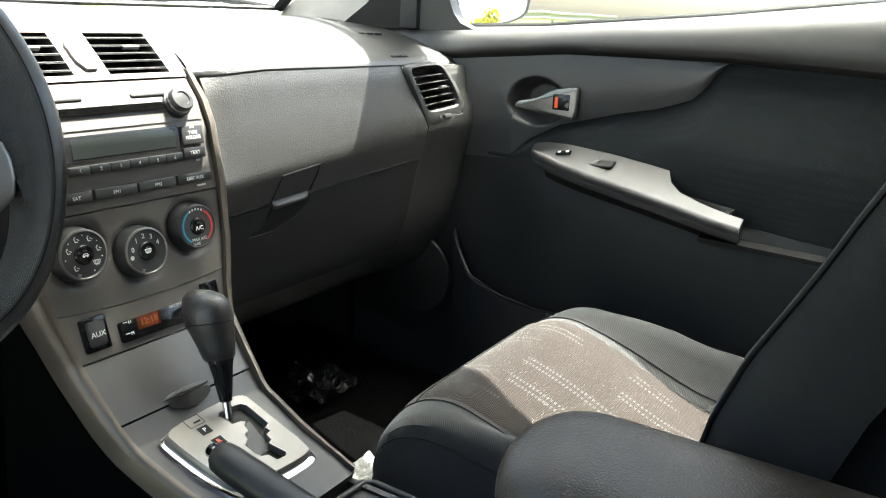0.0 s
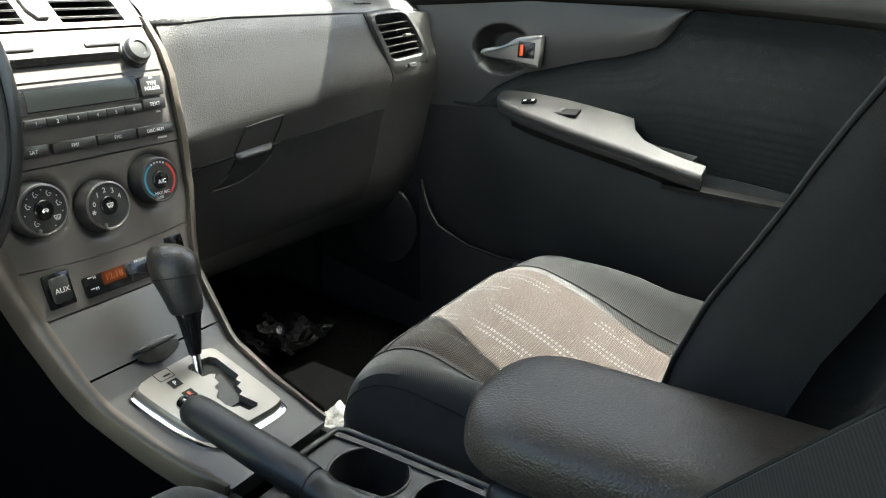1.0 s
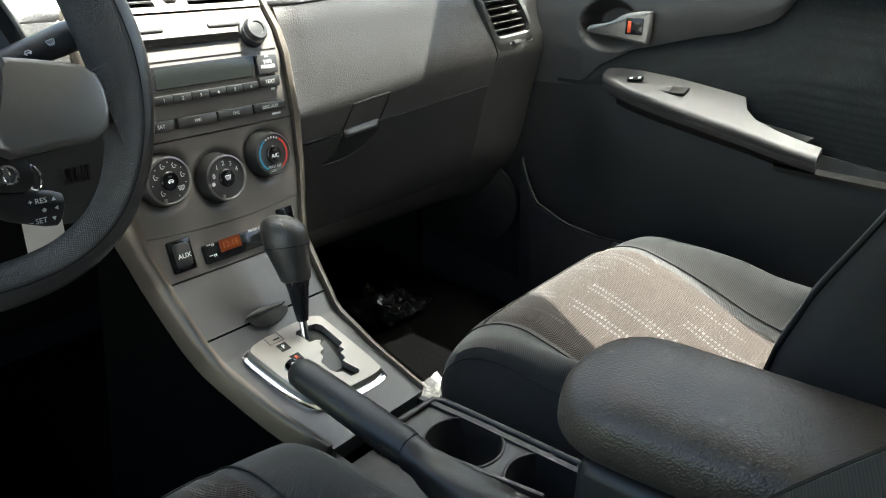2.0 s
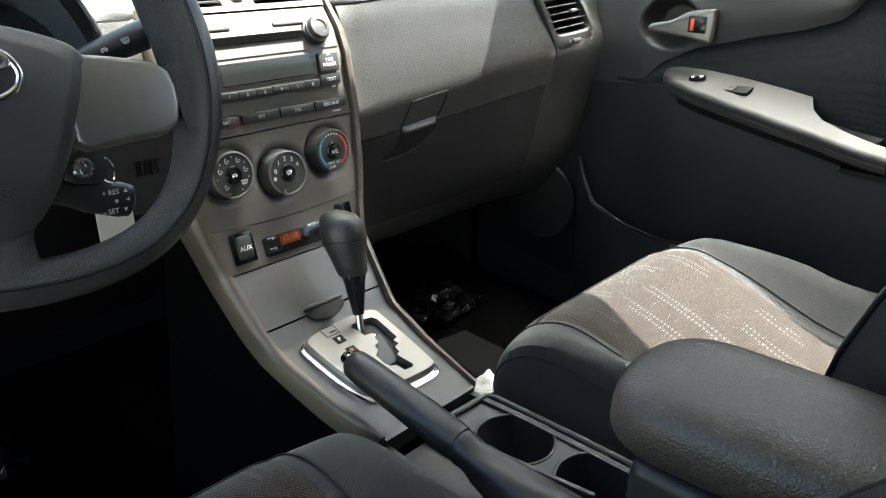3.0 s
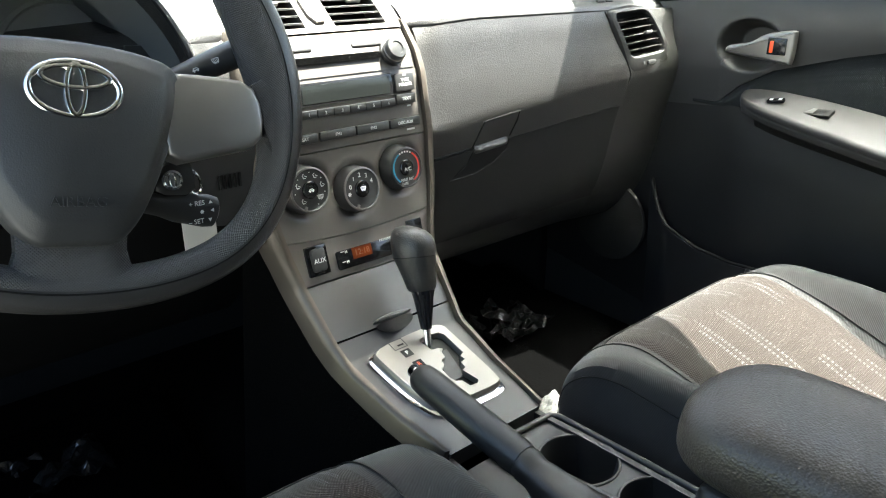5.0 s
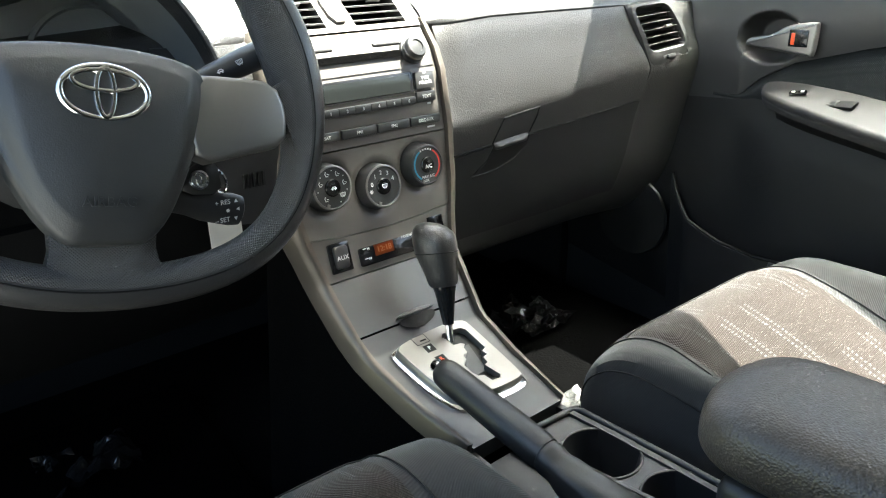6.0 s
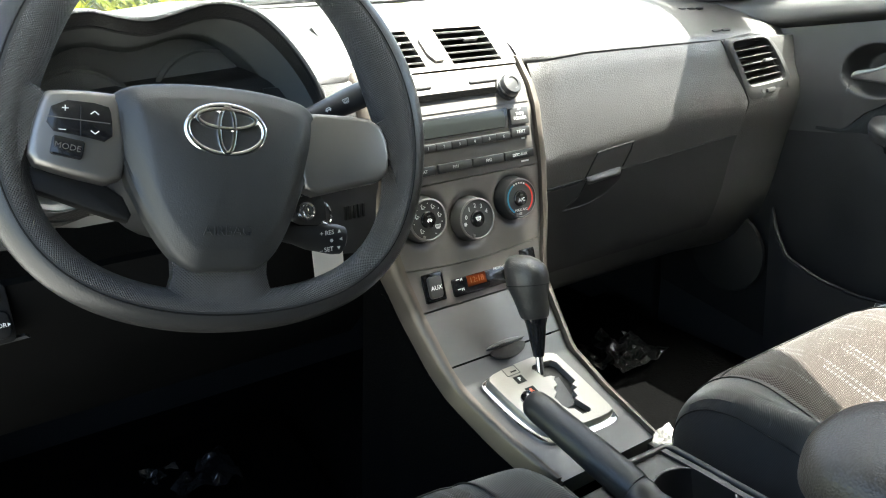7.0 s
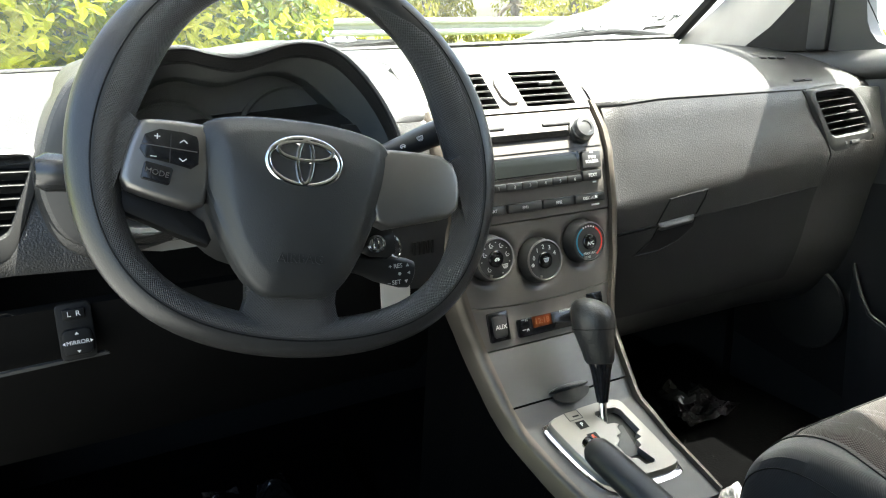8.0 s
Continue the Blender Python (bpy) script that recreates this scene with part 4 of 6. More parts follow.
part("lock_mark", box(PLATE @ pose(-0.0275, 0.0415, 0.0120), (0.009, 0.0022, 0.0004), 0), BLACK, selector)

# gear lever
lever = thing("gear_lever", (0.0115, 0.014, 0.53), "black vinyl gear lever with glossy collar on a selector plate", "gear lever")
L0, L1 = Vector((0.0115, 0.0140, 0.530)), Vector((0.0295, 0.058, 0.6705))
ax = (L1 - L0).normalized()
LM = frame_at(L0, (1, 0, 0), ax)
part("shaft", lathe([(0.0050, -0.01), (0.0050, 0.03)], LM, 16), CHROME, lever, "thin steel shaft")
part("collar", lathe([(0.0050, 0.0225), (0.0068, 0.0235), (0.0072, 0.026), (0.0125, 0.062), (0.0150, 0.072), (0.0150, 0.075)], LM, 28), GLOSS, lever, "tapered gloss black collar")
KNOB = [(0.0152, 0.0715, -0.001), (0.0172, 0.0745, -0.001), (0.0192, 0.086, -0.002), (0.0215, 0.098, -0.0035), (0.0246, 0.111, -0.005), (0.0262, 0.123, -0.0055), (0.0258, 0.1325, -0.006), (0.0235, 0.1405, -0.0065), (0.0180, 0.1465, -0.007), (0.0090, 0.1500, -0.007), (0.0008, 0.1507, -0.007)]
bm = bmesh.new()
rings = []
for r, h, dx in KNOB:
    rings.append([bm.verts.new(LM @ Vector((r * math.cos(a) + dx, r * math.sin(a) * 1.12 - 0.5 * dx, h + (0.16 * r * (math.sin(a) - 0.8 * math.cos(a)) * max(0.0, (h - 0.105) / 0.045))))) for a in [k * 2 * math.pi / 36 for k in range(36)]])
for a, b in zip(rings, rings[1:]):
    for k in range(36):
        bm.faces.new((a[k], a[(k + 1) % 36], b[(k + 1) % 36], b[k]))
bm.faces.new(rings[-1])
bm.faces.new(rings[0][::-1])
knob = part("knob", bm, LEATHER, lever, "grained black knob")
part("knob_seam", tube([LM @ Vector((0.0255 * math.cos(a) - 0.0052, 0.0255 * math.sin(a) * 1.12 + 0.0026, 0.1140)) for a in np.linspace(0, 2 * math.pi, 40)[:-1]], 0.0005, 6, closed=True), BLACK, knob)
part("knob_button", lathe([(0.006, 0), (0.006, 0.003), (0.003, 0.004)], frame_at(LM @ Vector((-0.024, 0.002, 0.124)), (0, 1, 0), (-1, 0, 0.2)), 16), DARK, knob)

# ---- instrument binnacle ----
SHROUD = surface("matt_shroud_plastic", (0.15, 0.155, 0.153), 0.65, grain=0.2, grain_size=0.001)
DIAL = surface("unlit_dial_face", (0.30, 0.298, 0.29), 0.6, grain=0.1, wear=0.2)
binnacle = thing("instrument_binnacle", (-0.345, 0.2, 0.8), "dark instrument hood with a twin-arched brow", "instrument panel")
ARCH = [(-0.446, 0.812), (-0.474, 0.8105), (-0.4935, 0.819), (-0.505, 0.838), (-0.509, 0.870), (-0.498, 0.912), (-0.478, 0.950), (-0.450, 0.973), (-0.420, 0.9785), (-0.395, 0.9725), (-0.372, 0.9685), (-0.350, 0.972), (-0.318, 0.980), (-0.290, 0.9785), (-0.264, 0.966), (-0.236, 0.936), (-0.213, 0.896), (-0.199, 0.850), (-0.192, 0.800)]


def arch(u):
    s = u * (len(ARCH) - 1)
    i = min(int(s), len(ARCH) - 2)
    k = s - i
    p0, p1, p2, p3 = (ARCH[max(0, min(len(ARCH) - 1, i + d))] for d in (-1, 0, 1, 2))
    return [0.5 * (2 * b + (c - a) * k + (2 * a - 5 * b + 4 * c - d) * k * k + (3 * b - a - 3 * c + d) * k ** 3) for a, b, c, d in zip(p0, p1, p2, p3)]


def hood(u, v):
    x, z = arch(u)
    dx, dz = x + 0.352, z - 0.84
    flank = max(0.0, min(1.0, (0.970 - z) / 0.03)) if dx < 0 else 0.0
    brow = [(0.1235, -0.0005), (0.1210, 0.0015), (0.1225, 0.0045), (0.140, 0.011), (0.195, 0.024), (0.270, 0.040), (0.36, 0.052)]
    wing = [(0.1235, -0.0005), (0.1210, 0.0015), (0.1240, 0.015), (0.131, 0.034), (0.138, 0.0455), (0.150, 0.0495), (0.30, 0.052)]
    prof = [(p[0] * (1 - flank) + q[0] * flank, p[1] * (1 - flank) + q[1] * flank) for p, q in zip(brow, wing)]
    s = v * (len(prof) - 1)
    i = min(int(s), len(prof) - 2)
    k = s - i
    y = prof[i][0] * (1 - k) + prof[i + 1][0] * k
    e = prof[i][1] * (1 - k) + prof[i + 1][1] * k
    d = math.hypot(dx, dz)
    grow = 1 + e / d
    drop = 0.10 * max(0, v - 0.35) ** 1.4
    return Vector((-0.352 + dx * grow * (1 + 0.12 * v * v * (1 - flank)), y, 0.84 + dz * grow - drop * max(0, dz) / 0.14))


part("hood", slab(hood, 90, 24, (0, 0.01, -0.012)), PAD, binnacle, "grained grey brow")



# thin dark skin over the hood that paints the shade on its driver side
def pod(u, v):
    k = max(0.0, min(1.0, (0.40 - u) / 0.12))
    return hood(u, 0.01 + (0.26 + 0.34 * k * k * (3 - 2 * k)) * v) + Vector((0, -0.0012, 0))


part("shaded_pod_face", slab(pod, 110, 14, (0, 0.001, 0)), DARK, binnacle, "lip and side of the instrument pod, shade painted as a dark skin")


def inside(u, v):
    x, z = arch(u)
    dx, dz = x + 0.352, z - 0.84
    g = 0.997 - 0.16 * v
    return Vector((-0.352 + dx * g, 0.127 + 0.10 * v, 0.84 + dz * g - 0.012 * v))


part("inner_shroud", slab(inside, 48, 6, (0, 0.004, 0.004)), SHROUD, binnacle, "matt black inner shroud")
face_m = frame_at((-0.350, 0.222, 0.868), (1, 0, 0), (0, -1, 0.25))
part("gauge_face", prism(round_rect(0.30, 0.20, 0.05), face_m, 0.004), DIAL, binnacle, "dark gauge face")
for x, r in ((-0.075, 0.058), (0.060, 0.068)):
    part("gauge", lathe([(r, 0), (r, 0.008), (r - 0.004, 0.010), (r - 0.006, 0.004), (0.0005, 0.004)], face_m @ pose(x, 0.0, 0.004), 48), DIAL, binnacle, "round unlit dial")
part("gauge_lens", slab(lambda u, v: face_m @ Vector((-0.15 + 0.30 * u, -0.09 + 0.18 * v, 0.022 + 0.012 * v)), 8, 4, (0, 0.002, 0)), glass_like("smoked_lens", (0.93, 0.94, 0.94)), binnacle, "smoked clear lens")

# knee panels and column
def knee(u, v):
    x = -0.72 + 0.605 * u
    y = 0.150 + 0.03 * v + 0.10 * v * v
    z = 0.742 - 0.217 * v
    return Vector((x, y, z))


# the shade under the wheel is put into the panel's near-black colour
part("knee_panel", slab(knee, 30, 16, (0, 0.02, 0)), surface("shade_black_knee_plastic", (0.0025, 0.0025, 0.0025), 0.65, grain=0.3, grain_size=0.0012, spec=0.1), dash, "lower driver's panel, coloured near black for its shade")
part("panel_edge", slab(lambda u, v: Vector((-0.72 + 0.20 * u + 0.004 * v, 0.143 + 0.0 * v, 0.6865 + 0.006 * u - 0.003 * v)), 10, 2, (0, 0.006, 0)), PANEL, dash)
part("column_side_cover", slab(lambda u, v: Vector((-0.215 + 0.085 * u - 0.012 * (1 - v) * 0, 0.150 - 0.004 * v, 0.700 + 0.135 * v - 0.012 * u)), 8, 8, (0, 0.02, 0)), DARK, dash, "grained black trim beside the column")
for k in range(5):
    part("speaker_slot", box(pose(-0.176 + 0.006 * k, 0.1465, 0.745), (0.0025, 0.002, 0.016), 0), BLACK, dash)
SW = frame_at((-0.543, 0.143, 0.719), (1, 0, 0.0), (0, -1, 0.15))
mirror_switch = part("mirror_switch", prism(round_rect(0.032, 0.056, 0.005), SW @ pose(0, 0, -0.004), 0.005, 0.001), BLACK, dash, "black door mirror switch")
lr = part("selector_rocker", box(SW @ pose(0, 0.018, 0.003), (0.020, 0.010, 0.004), 0.0015), BLACK, mirror_switch)
lettering("L  R", 0.0072, SW @ pose(0, 0.018, 0.0054), WHITE, lr)
padk = part("direction_pad", prism(round_rect(0.027, 0.026, 0.006), SW @ pose(0, -0.010, 0.000), 0.005, 0.002), BLACK, mirror_switch)
lettering("MIRROR", 0.0056, SW @ pose(0, -0.010, 0.0054), WHITE, padk)
for x, y, a in ((-0.0122, -0.010, 90), (0.0122, -0.010, -90), (0, -0.001, 0), (0, -0.019, 180)):
    part("arrow", prism([(-0.0018, -0.0012), (0.0018, -0.0012), (0, 0.0014)], SW @ pose(x, y, 0.0051, 0, 0, a), 0.0003), WHITE, padk)

# ---- steering wheel ----
PHI, TILT_W = radians(12.15), radians(20.36)
WN = Vector((0, -math.cos(TILT_W), math.sin(TILT_W)))
WU = Vector((0, math.sin(TILT_W), math.cos(TILT_W)))
WX = Vector((1, 0, 0))
wa = math.cos(PHI) * WX - math.sin(PHI) * WU
WM = frame_at((-0.36, 0, 0.87), wa, WN)

column = thing("steering_column", (-0.36, 0.12, 0.80), "black steering column with stalks and an ignition lock", "steering column")
c0, c1 = Vector((-0.36, 0, 0.87)) - WN * 0.035, Vector((-0.36, 0, 0.87)) - WN * 0.19
part("shroud", tube([c0 + (c1 - c0) * k for k in np.linspace(0, 1, 6)], [0.050, 0.056, 0.060, 0.062, 0.064, 0.066], 28, squash=0.85), DARK, column, "black plastic column shroud")
part("column_boss", lathe([(0.045, 0), (0.058, -0.015), (0.058, -0.030)], frame_at(c0 + WN * 0.025, (1, 0, 0), WN), 32), BLACK, column)
# wiper stalk
s0, s1 = Vector((-0.315, 0.055, 0.858)), Vector((-0.182, 0.048, 0.899))
stalk = part("wiper_stalk", tube([s0 + (s1 - s0) * k for k in (0, 0.25, 0.5, 0.8, 0.93, 1.0)], [0.006, 0.0085, 0.0125, 0.0155, 0.016, 0.012], 20, squash=0.8), BUTTON, column, "black wiper stalk with white symbols")
for k, (w, h) in enumerate(((0.006, 0.005), (0.002, 0.004), (0.006, 0.006), (0.003, 0.003))):
    p = s0 + (s1 - s0) * (0.42 + 0.14 * k) + Vector((0, -0.0135 - 0.0008 * k, 0.0055))
    glyph(frame_at(p, s1 - s0, (0, -1, 0.45)), stalk, ("fan", "car", "defrost", "fan")[k], 1.0)
# light stalk, behind the rim
l0, l1 = Vector((-0.41, 0.06, 0.87)), Vector((-0.556, 0.055, 0.890))
part("light_stalk", tube([l0 + (l1 - l0) * k for k in (0, 0.3, 0.6, 0.8, 0.95, 1.0)], [0.007, 0.008, 0.010, 0.017, 0.0175, 0.013], 20, squash=0.9), FOB, column, "black light stalk")
# cruise lever
q0, q1 = Vector((-0.318, 0.012, 0.789)), Vector((-0.2475, 0.010, 0.7645))
cruise = part("cruise_lever", tube([q0 + (q1 - q0) * k for k in (0, 0.3, 0.5, 0.85, 0.97, 1.0)], [0.008, 0.010, 0.0135, 0.0150, 0.0135, 0.009], 20, squash=0.7, flat=(0, 1, 0)), DARK, column, "black cruise control lever with white words")
cm = frame_at(q0 + (q1 - q0) * 0.70 + Vector((0, -0.0108, 0.0)), q1 - q0 + Vector((0, 0, 0.022)), (0, -1, 0.12))
lettering("+ RES", 0.0060, cm @ pose(0.0, 0.0072, 0), WHITE, cruise)
lettering("– SET", 0.0060, cm @ pose(-0.002, -0.0085, 0), WHITE, cruise)
glyph(cm @ pose(0.004, -0.0005, 0), cruise, "fan", 0.8)
for x, y, a in ((0.0125, 0.0072, 0), (0.0135, -0.0005, 90), (0.0105, -0.0085, 180)):
    part("arrow", prism([(-0.0017, -0.0014), (0.0017, -0.0014), (0, 0.0017)], cm @ pose(x, y, 0, 0, 0, a), 0.0003), WHITE, cruise)
# key
key = thing("ignition_key", (-0.27, 0.03, 0.79), "black car key in the ignition with a white paper tag", "key")
KM = frame_at((-0.281, 0.016, 0.799), (1, 0, 0.05), (-0.15, -1, 0.25))
fob = part("key_fob", prism(smooth_outline([(-0.020, -0.009), (0.014, -0.017), (0.018, 0.006), (0.013, 0.016), (-0.006, 0.016), (-0.016, 0.006)], 1), KM, 0.012, 0.004, dome=0.002), FOB, key, "black plastic key head")
part("badge", lathe([(0.0085, 0), (0.0085, 0.0006), (0.0068, 0.0012), (0.0062, 0.0004)], KM @ pose(-0.003, 0.001, 0.0138), 28), CHROME, fob, "small round chrome badge")
part("badge_bar", tube([KM @ Vector((-0.003 + 0.0026 * math.cos(a), 0.001 + 0.0062 * math.sin(a), 0.0146)) for a in np.linspace(0, 2 * math.pi, 14)[:-1]], 0.0006, 6, closed=True), CHROME, fob)
part("key_ring", tube([KM @ Vector((0.0165 + 0.0045 * math.cos(a), -0.006 + 0.010 * math.sin(a), 0.004 + 0.003 * math.cos(a))) for a in np.linspace(0, 2 * math.pi, 24)[:-1]], 0.0012, 8, closed=True), CHROME, key, "steel split ring")
part("key_tag", slab(lambda u, v: Vector((-0.2635 + 0.036 * u + 0.003 * v, 0.050 + 0.006 * math.sin(2 * u) + 0.004 * v, 0.757 - 0.066 * v - 0.006 * u * (1 - v))), 6, 6, (0, 0.0008, 0)), TAG, key, "white card key tag")

wheel = thing("steering_wheel", (-0.36, 0, 0.87), "black steering wheel with satin spokes and an oval chrome badge", "steering wheel")
RC, RR = Vector((0.008, 0.021, 0)), 0.1735


def thumb(a):
    """How much the rim swells at the thumb rests."""
    d = math.degrees(a)
    return 0.0085 * max(math.exp(-(((d - c + 180) % 360 - 180) / 30) ** 2) for c in (18, 162))


def rim_at(a):
    x, y = RR * math.cos(a), RR * math.sin(a)
    if y < 0:
        s = abs(math.sin(a))
        y *= 1 - 0.112 * s ** 3
        x *= 1 + 0.028 * math.sin(2 * a) ** 2 * s
    shrink = 1 - thumb(a) * 0.8 / RR - 0.038 * max(0.0, math.cos(a - radians(28))) ** 2 - 0.024 * max(0.0, math.cos(a - radians(140))) ** 3
    return WM @ (RC + Vector((x * shrink, y * shrink, 0)))


def rim_radius(a):
    return 0.0164 + thumb(a)


N_RIM = 120
angles = [k * 2 * math.pi / N_RIM for k in range(N_RIM)]
rim = part("rim", tube([rim_at(a) for a in angles], [rim_radius(a) for a in angles], 22, closed=True, flat=WN), RIM, wheel, "grained black rim")


def rim_band(a0, a1, n, s0, s1, over, name, mat, label=""):
    """A skin over part of the rim: along it from a0 to a1 degrees, round its section from s0 to s1 degrees (0 outwards, 90 to the driver)."""
    bm = bmesh.new()
    rows = []
    for i in range(n + 1):
        a = radians(a0 + (a1 - a0) * i / n)
        p = rim_at(a)
        t = (rim_at(a + 0.01) - rim_at(a - 0.01)).normalized()
        outw = t.cross(WN).normalized()
        taper = min(1, 14 * min(i, n - i) / n + 0.12)
        mid, span = (s0 + s1) / 2, (s1 - s0) / 2
        row = []
        for j in range(11):
            th = radians(mid + span * taper * (2 * j / 10 - 1))
            edge = 1 - abs(2 * j / 10 - 1) ** 6
            ends = min(1, min(i, n - i) / 1.5)
            r = rim_radius(a) + over * edge * ends - 0.0004
            row.append((bm.verts.new(p + outw * (r * math.cos(th)) + WN * (r * math.sin(th))), (a * RR, r * th)))
        rows.append(row)
    uv = bm.loops.layers.uv.new("UVMap")
    for a, b in zip(rows, rows[1:]):
        for j in range(10):
            quad = (a[j], b[j], b[j + 1], a[j + 1])
            for lp, q in zip(bm.faces.new([q[0] for q in quad]).loops, quad):
                lp[uv].uv = q[1]
    return part(name, bm, mat, wheel if name != "stitch" else rim, label)


rim_band(110, 430, 190, 84, 204, 0.0009, "grip_panel", MESHGRIP, "dimpled black inner half of the rim")


def rim_line(a0, a1, n, s, over, r, name, mat, label=""):
    """A thin line along the rim at one angle of its section."""
    pts = []
    for i in range(n + 1):
        a = radians(a0 + (a1 - a0) * i / n)
        t = (rim_at(a + 0.01) - rim_at(a - 0.01)).normalized()
        outw = t.cross(WN).normalized()
        q = rim_radius(a) + over
        pts.append(rim_at(a) + outw * (q * math.cos(radians(s))) + WN * (q * math.sin(radians(s))))
    return part(name, tube(pts, r, 6), mat, wheel, label)


rim_line(118, 422, 190, 82, -0.0003, 0.0008, "grip_groove", BLACK, "dark groove along the grip")

hub_outline = smooth_outline([(-0.090, 0.022), (-0.082, 0.040), (-0.045, 0.047), (-0.003, 0.049), (0.040, 0.047), (0.076, 0.038), (0.082, 0.020), (0.076, -0.010), (0.036, -0.100), (-0.003, -0.101), (-0.042, -0.101), (-0.083, -0.012)], 3)


def hub_cover():
    """The airbag cover: rounded rim, gentle dome, and a facet down either side."""
    bm = bmesh.new()
    steps = [(1.0, 0.0), (1.0, 0.015), (0.99, 0.0185), (0.965, 0.0215), (0.93, 0.0235), (0.88, 0.0252)] + [(k, 0.0245 + 0.013 * (1 - k * k)) for k in np.linspace(0.82, 0.06, 18)]
    rings = []
    for k, h in steps:
        ring = []
        for x, y in hub_outline:
            px, py = x * k - 0.003 * (1 - k), y * k - 0.02 * (1 - k)
            line = 0.040 + 0.026 * (py + 0.10) / 0.13
            ring.append(bm.verts.new(WM @ Vector((px, py, 0.004 + h - 0.52 * max(0.0, abs(px + 0.003) - line) * (1 if k < 0.95 else 0.6)))))
        rings.append(ring)
    n = len(hub_outline)
    for a, b in zip(rings, rings[1:]):
        for k in range(n):
            bm.faces.new((a[k], a[(k + 1) % n], b[(k + 1) % n], b[k]))
    bm.faces.new(rings[0][::-1])
    bm.faces.new(rings[-1])
    return bm


hub = part("airbag_cover", hub_cover(), HUB, wheel, "matt black airbag cover")
lettering("SRS", 0.011, WM @ pose(-0.004, -0.058, 0.0375), HUB, hub, 0.0005)
lettering("AIRBAG", 0.011, WM @ pose(-0.004, -0.070, 0.0372), HUB, hub, 0.0005)
part("hub_back", prism(smooth_outline([(-0.07, 0.03), (0.07, 0.03), (0.04, -0.09), (-0.04, -0.09)], 2), WM @ pose(0, 0, -0.03), 0.036, 0.008), BLACK, wheel)
BM = WM @ pose(-0.0045, 0.0085, 0.0405, 3, 0, 0)
badge = part("badge", tube([BM @ Vector((0.0300 * math.cos(a), 0.0190 * math.sin(a), 0)) for a in angles[::2]], 0.0027, 10, closed=True, squash=0.8, flat=WN), CHROME, wheel, "oval chrome badge of looped rings")
part("badge_loop", tube([BM @ Vector((0.0062 * math.cos(a), 0.0178 * math.sin(a), 0.001)) for a in angles[::3]], 0.0021, 8, closed=True, squash=0.8, flat=WN), CHROME, badge)
part("badge_loop", tube([BM @ Vector((0.0225 * math.cos(a), 0.0085 + 0.0075 * math.sin(a), 0.001)) for a in angles[::3]], 0.0021, 8, closed=True, squash=0.8, flat=WN), CHROME, badge)

left_spoke = part("spoke", prism(smooth_outline([(-0.078, 0.034), (-0.092, 0.0355), (-0.123, 0.0345), (-0.1305, 0.031), (-0.1385, 0.004), (-0.1415, -0.020), (-0.118, -0.0275), (-0.080, -0.036), (-0.074, -0.01)], 1), WM @ pose(0, 0, 0.002), 0.020, 0.005, 3), SILVER, wheel, "satin silver spoke with switches")
right_spoke = part("spoke", prism(smooth_outline([(0.068, 0.034), (0.100, 0.0355), (0.138, 0.0345), (0.149, 0.010), (0.146, -0.020), (0.110, -0.0285), (0.068, -0.039), (0.060, -0.01)], 1), WM @ pose(0, 0, 0.002), 0.020, 0.005, 3), SILVER, wheel, "satin silver spoke")
def low_web(u, v):
    """The lower spoke, flaring out into the rim."""
    k = 2 * u - 1
    wide = lerp_table([(0.0, 0.0385), (0.35, 0.0375), (0.6, 0.0405), (0.78, 0.048), (0.9, 0.058), (1.0, 0.074)], v)
    return WM @ Vector((-0.003 + k * wide, -0.086 - 0.046 * v, 0.0175 - 0.0025 * v - 0.006 * abs(k) ** 4 - 0.004 * v * k * k))


part("lower_spoke", flat_uv(slab(low_web, 24, 16, -WN * 0.012), WM), MESHGRIP, wheel, "dimpled black lower spoke")


def thumb_web(sign, dx):
    """The thumb rest that runs from the rim into a side spoke."""
    edge = [(0.150, 0.068), (0.1485, 0.054), (0.143, 0.042), (0.131, 0.0335), (0.127, 0.026), (0.138, 0.000), (0.1435, -0.018), (0.1475, -0.034), (0.152, -0.050), (0.160, -0.064)]

    def fn(u, v):
        x, y = glide(edge, v)
        lift = min(1.0, math.sin(math.pi * v) * 2.2)
        q = Vector((sign * x + dx, y, -0.006 + 0.0215 * lift))
        a = math.atan2(y - RC.y, sign * x + dx - RC.x)
        c = WM.inverted() @ rim_at(a)
        out = (c - RC).normalized()
        r = rim_radius(a) - 0.0006
        p = c + Vector((0, 0, r)) * math.sin(radians(100)) + out * r * math.cos(radians(100))
        m = c + Vector((0, 0, r)) * math.sin(radians(135)) + out * r * math.cos(radians(135))
        m.z += 0.001 * lift
        return WM @ (p * (1 - u) ** 2 + m * (2 * u * (1 - u)) + q * u * u)
    return fn


for s, dx in ((-1, 0.0), (1, 0.012)):
    part("spoke_root", flat_uv(slab(thumb_web(s, dx), 16, 40, -WN * 0.012), WM), MESHGRIP, wheel, "dimpled thumb rest where the spoke meets the rim")
# switches on the driver's left spoke
SP = WM @ pose(-0.1065, 0.0105, 0.0222)
rocker4 = part("audio_switch", prism(smooth_outline([(-0.0235, -0.0075), (-0.0175, 0.0150), (0.0185, 0.0140), (0.0215, 0.006), (0.0215, -0.0150), (0.001, -0.0105)], 1), SP, 0.004, 0.0012), GLOSS, left_spoke, "black audio switch cluster")
part("split_line", box(SP @ pose(-0.001, 0.0005, 0.0040, 0, 0, -3), (0.042, 0.0007, 0.0006), 0), SILVER, rocker4)
